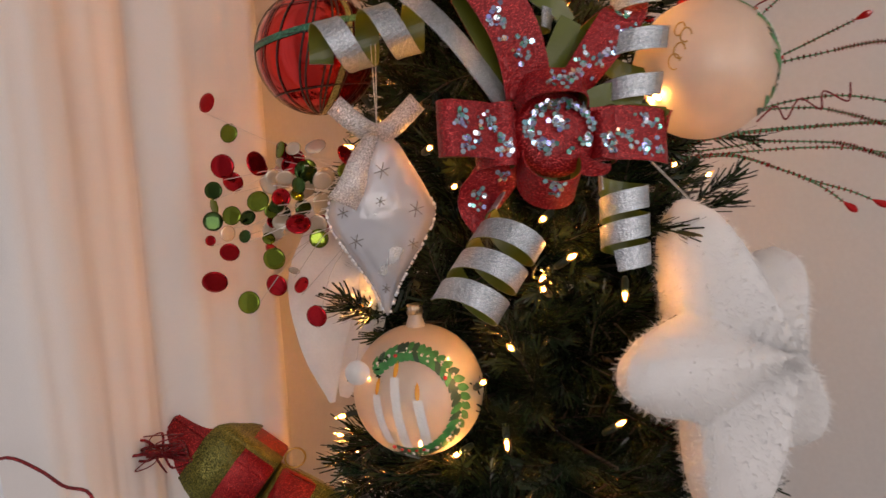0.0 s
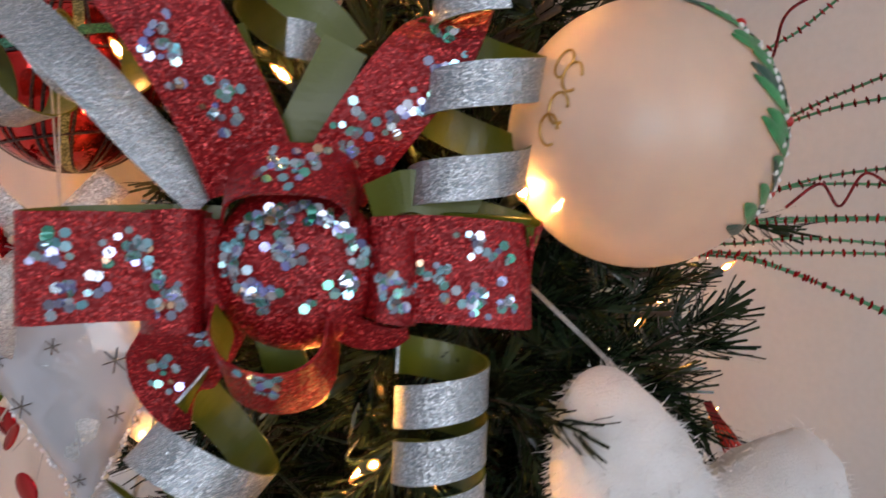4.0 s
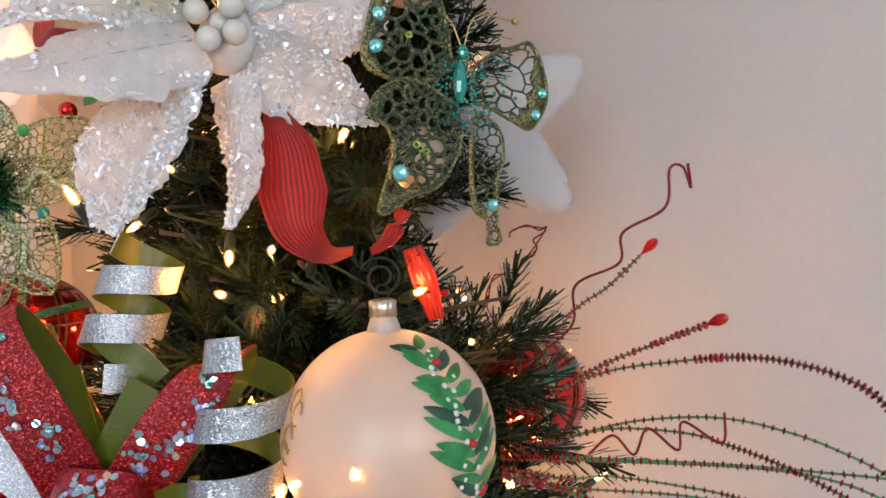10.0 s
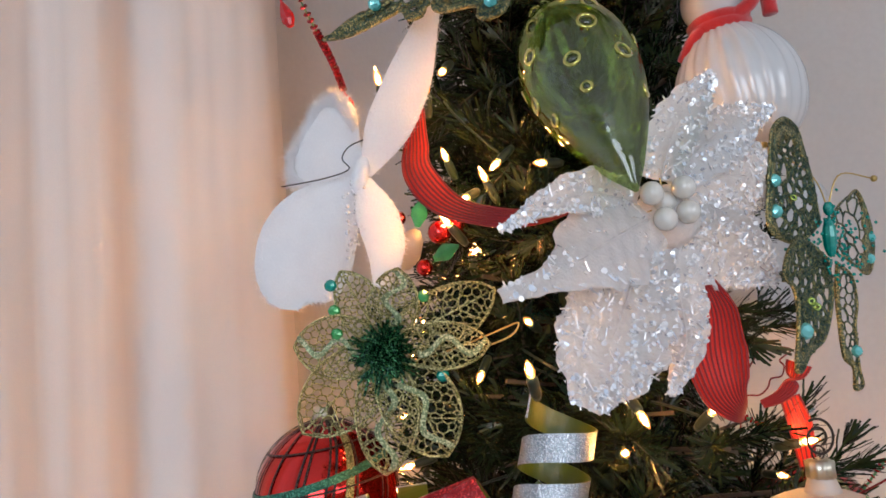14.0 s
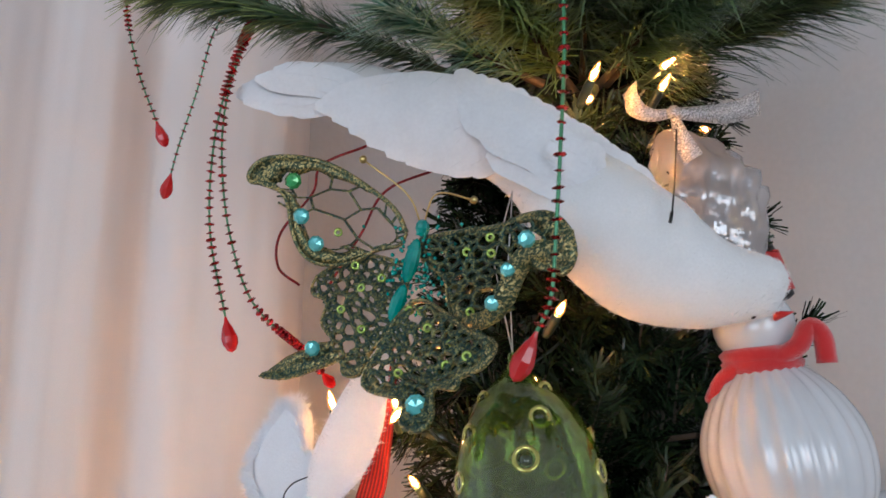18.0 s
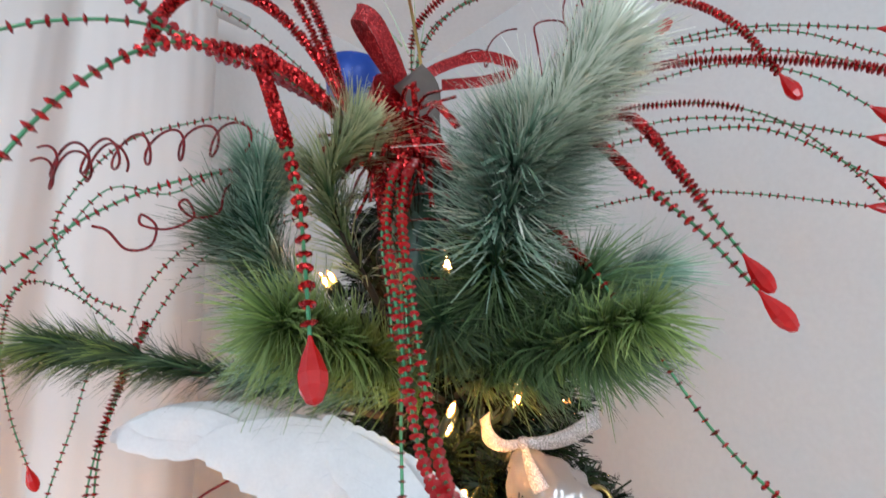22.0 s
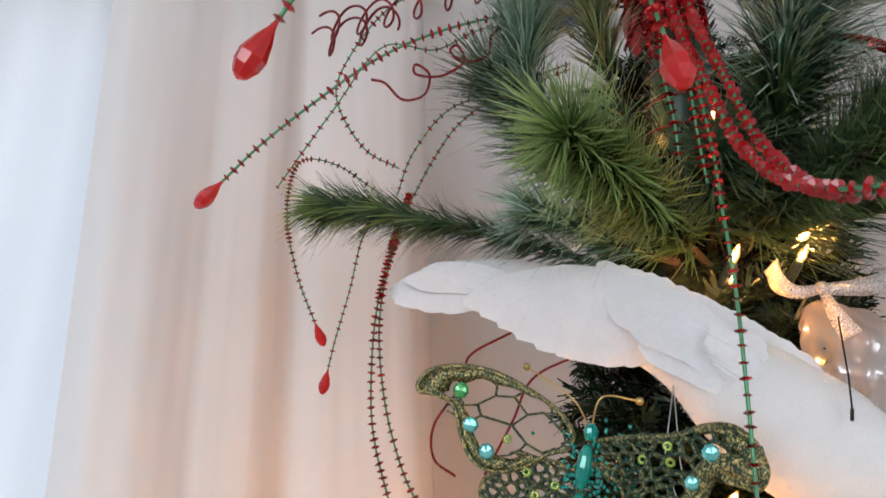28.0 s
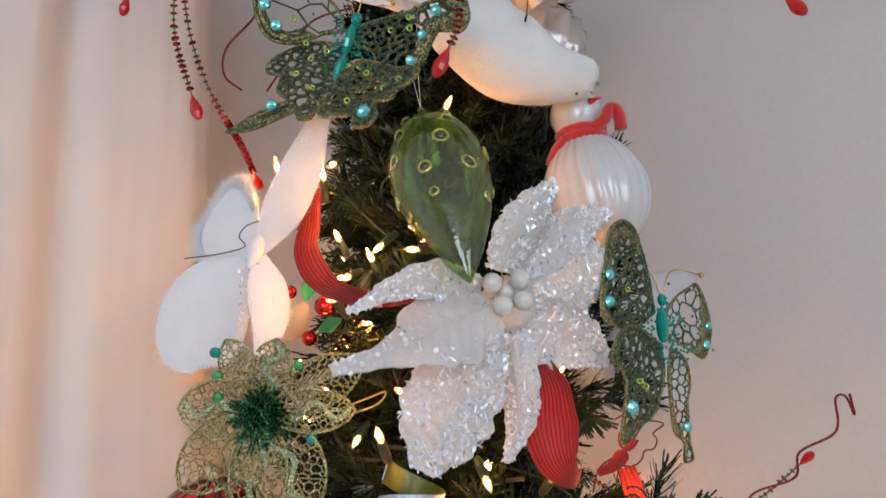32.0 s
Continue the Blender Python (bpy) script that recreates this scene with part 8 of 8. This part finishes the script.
# the tree top: ball on a stick, ribbon loops, bound leader, blue foil
finial_ball = thing("ball_pick", (0.086, -0.085, 2.31), "shiny red ball on a thin stick above the tree top", "ornament")
bm = bmesh.new()
blob(bm, (0.086, -0.085, 2.311), 0.0232, 28, 18)
part("ball", bm, RED_GLASS, finial_ball)
bm = bmesh.new()
lathe(bm, [(0.0035, 0), (0.0045, 0.006), (0.003, 0.01)], Matrix.Translation((0.087, -0.085, 2.279)), 12)
part("cap", bm, RED_GLASS, finial_ball)
bm = bmesh.new()
tube(bm, [(0.087, -0.085, 2.28), (0.095, -0.082, 2.2), (0.10, -0.07, 2.05)], 0.0016, 6)
part("stick", bm, GOLD, finial_ball)


top_bow = thing("ribbon_bow", (0.085, -0.096, 2.161), "sheer red ribbon bow with a taupe tail in the tree top", "bow")
for pts, w in (([(0.083, -0.092, 2.152), (0.079, -0.125, 2.171), (0.071, -0.147, 2.189), (0.058, -0.152, 2.194), (0.058, -0.128, 2.191), (0.074, -0.090, 2.167)], 0.013), ([(0.082, -0.085, 2.161), (0.116, -0.085, 2.177), (0.152, -0.071, 2.189), (0.178, -0.052, 2.184), (0.152, -0.045, 2.181), (0.110, -0.062, 2.173)], 0.010), ([(0.083, -0.092, 2.152), (0.067, -0.110, 2.136), (0.056, -0.120, 2.128), (0.061, -0.116, 2.145), (0.080, -0.095, 2.157)], 0.024), ([(0.078, -0.091, 2.148), (0.071, -0.120, 2.089), (0.078, -0.132, 2.046)], 0.028)):
    bm = bmesh.new()
    line = glide(pts, 24)
    ribbon(bm, line, [Vector((0.6, -0.3, 0.75))] * 24, w, 0.0004, (0, 0))
    part("loop", bm, RED_GLITTER, top_bow, smooth=False)
bm = bmesh.new()
ribbon(bm, glide([(0.090, -0.114, 2.154), (0.102, -0.122, 2.129), (0.099, -0.121, 2.104), (0.089, -0.116, 2.088)], 14), [Vector((1, -0.2, 0.2))] * 14, 0.03, 0.0005, (0, 0))
part("taupe_tail", bm, TAUPE, top_bow)
cluster = thing("tinsel_cluster", (0.095, -0.190, 2.034), "knot of red foil tinsel where the spray is tied", "tinsel")
rng = random.Random(23)
for i in range(70):
    bm = bmesh.new()
    a = Vector((0.094, -0.188, 2.052)) + Vector((rng.uniform(-.022, .022), rng.uniform(-.02, .02), rng.uniform(-.02, .02)))
    d = Vector((rng.uniform(-.6, .6), rng.uniform(-.7, .1), rng.uniform(-1.2, .3))).normalized() * rng.uniform(0.02, 0.05)
    tube(bm, glide([tuple(a), tuple(a + d * 0.5 + Vector((0, -.006, .006))), tuple(a + d)], 8), 0.0026, 5, flat=0.4)
    part("tinsel_strand", bm, TINSEL, cluster, smooth=False)
leader = thing("bound_leader", (0.090, -0.122, 1.985), "dark green tree leader bound with red wire", "tree top")
bm = bmesh.new()
axis = glide([(0.098, -0.134, 2.060), (0.096, -0.129, 2.026), (0.088, -0.118, 1.977), (0.080, -0.109, 1.931)], 16)
tube(bm, axis, lambda f: 0.009 + 0.012 * math.sin(math.pi * min(1, f * 0.9 + 0.08)), 14)
part("stem", bm, DARK_PAINT, leader)
bm = bmesh.new()
for j in (4, 6, 8, 10, 12):
    p, t = Vector(axis[j]), (Vector(axis[j + 1]) - Vector(axis[j - 1])).normalized()
    ring(bm, p, t + Vector((0.1, 0, 0)), 0.0215 if j < 11 else 0.02, 0.0009, 20)
part("red_binding", bm, RED_WIRE, leader)
bm = bmesh.new()
for i in range(500):
    j = rng.randrange(0, 15)
    p, t = Vector(axis[j]), (Vector(axis[j + 1]) - Vector(axis[j])).normalized()
    n = Vector((rng.uniform(-1, 1), rng.uniform(-1, 1), 0.2)).normalized()
    thread(bm, p + n * 0.017, p + n * 0.027 - t * 0.01, 0.0005)
part("needle_cover", bm, NEEDLE, leader)
balloon = thing("blue_ornament", (-0.023, 0.104, 2.306), "blue foil ornament half hidden behind the tree top", "ornament")
bm = bmesh.new()
lathe(bm, [(0.002, -0.03), (0.018, -0.027), (0.030, -0.014), (0.034, 0.004), (0.034, 0.022), (0.032, 0.024)], Matrix.Translation((-0.023, 0.104, 2.306)) @ pose(0, 0, 0, 6, 8, 0), 28)
part("foil_cup", bm, BLUE, balloon)
bm = bmesh.new()
tube(bm, [(-0.025, 0.112, 2.311), AXIS + Vector((0, 0, 2.2)), AXIS + Vector((0, 0, 2.1))], 0.002, 6)
part("stick", bm, BLACK_WIRE, balloon)
sprig = thing("green_sprig", (0.087, -0.041, 2.282), "thin green grass sprig beside the red ball pick", "sprig")
bm = bmesh.new()
for a, b in (((0.080, -0.034, 2.219), (0.089, -0.052, 2.304)), ((0.083, -0.034, 2.218), (0.100, -0.043, 2.291)), ((0.077, -0.040, 2.229), (0.049, -0.042, 2.311)), ((0.072, -0.044, 2.235), (0.038, -0.052, 2.280))):
    tube(bm, glide([a, tuple((Vector(a) + Vector(b)) / 2 + Vector((0.002, 0, 0))), b], 8), lambda f: 0.0014 * (1.05 - f), 4)
part("blades", bm, PINE_PALE, sprig)


extra = thing("ball_ornament", (0.182, -0.044, 1.5177), "cream gold glass ball deep in the branches", "ornament")
bm = bmesh.new()
lathe(bm, ball_profile(0.024, 18), Matrix.Translation((0.182, -0.044, 1.5157)), 28)
part("glass", bm, PEARL_GLASS, extra)
extra = thing("ball_ornament", (0.203, -0.075, 1.004), "small shiny red glass ball among the lower branches", "ornament")
bm = bmesh.new()
lathe(bm, ball_profile(0.02, 18), Matrix.Translation((0.203, -0.075, 1.004)), 28)
part("glass", bm, RED_GLASS, extra)
bm = bmesh.new()
lathe(bm, [(0.006, 0.018), (0.006, 0.027), (0.003, 0.029)], Matrix.Translation((0.203, -0.075, 1.004)), 14)
part("cap", bm, SILVER, extra)


# ---------- small things among the branches ----------
def berry_sprig(at, label):
    """A small ornament of red berries and green leaves round a cream bulb shape."""
    root = thing("berry_sprig", at, label, "ornament")
    at = Vector(at)
    bm = bmesh.new()
    lathe(bm, [(0.002, -0.018), (0.009, -0.013), (0.0115, -0.003), (0.008, 0.008), (0.003, 0.014)], Matrix.Translation(at) @ pose(0, 0, 0, 10, 35, 0), 18)
    part("cream_drop", bm, PEARL_GLASS, root)
    for dx, dy, dz, r in ((0.024, -0.006, 0.008, 0.0085), (0.034, 0.004, 0.014, 0.0075), (0.012, -0.008, -0.016, 0.006), (-0.006, 0.004, 0.022, 0.0055)):
        bm = bmesh.new()
        blob(bm, at + Vector((dx, dy, dz)), r, 14, 9)
        part("berry", bm, RED_GLASS, root)
    for k, (dx, dz, turn) in enumerate(((0.030, -0.004, 0.4), (0.020, 0.020, 1.3), (0.004, 0.016, 2.2))):
        bm = bmesh.new()
        way = Vector((math.cos(turn), -0.2, math.sin(turn))) * 0.02
        base = at + Vector((dx - 0.012, 0.0, dz - 0.006))
        petal(bm, [tuple(base), tuple(base + way * 0.5), tuple(base + way)], [0.002, 0.006, 0.0008], (0, -1, 0.3), 0.2, 10, 4, 0, 0.0003, 0.05, k)
        part("leaf", bm, GREEN_PAINT, root)


berry_sprig((-0.047, -0.117, 1.567), "small ornament of red berries, green leaves and a cream drop")
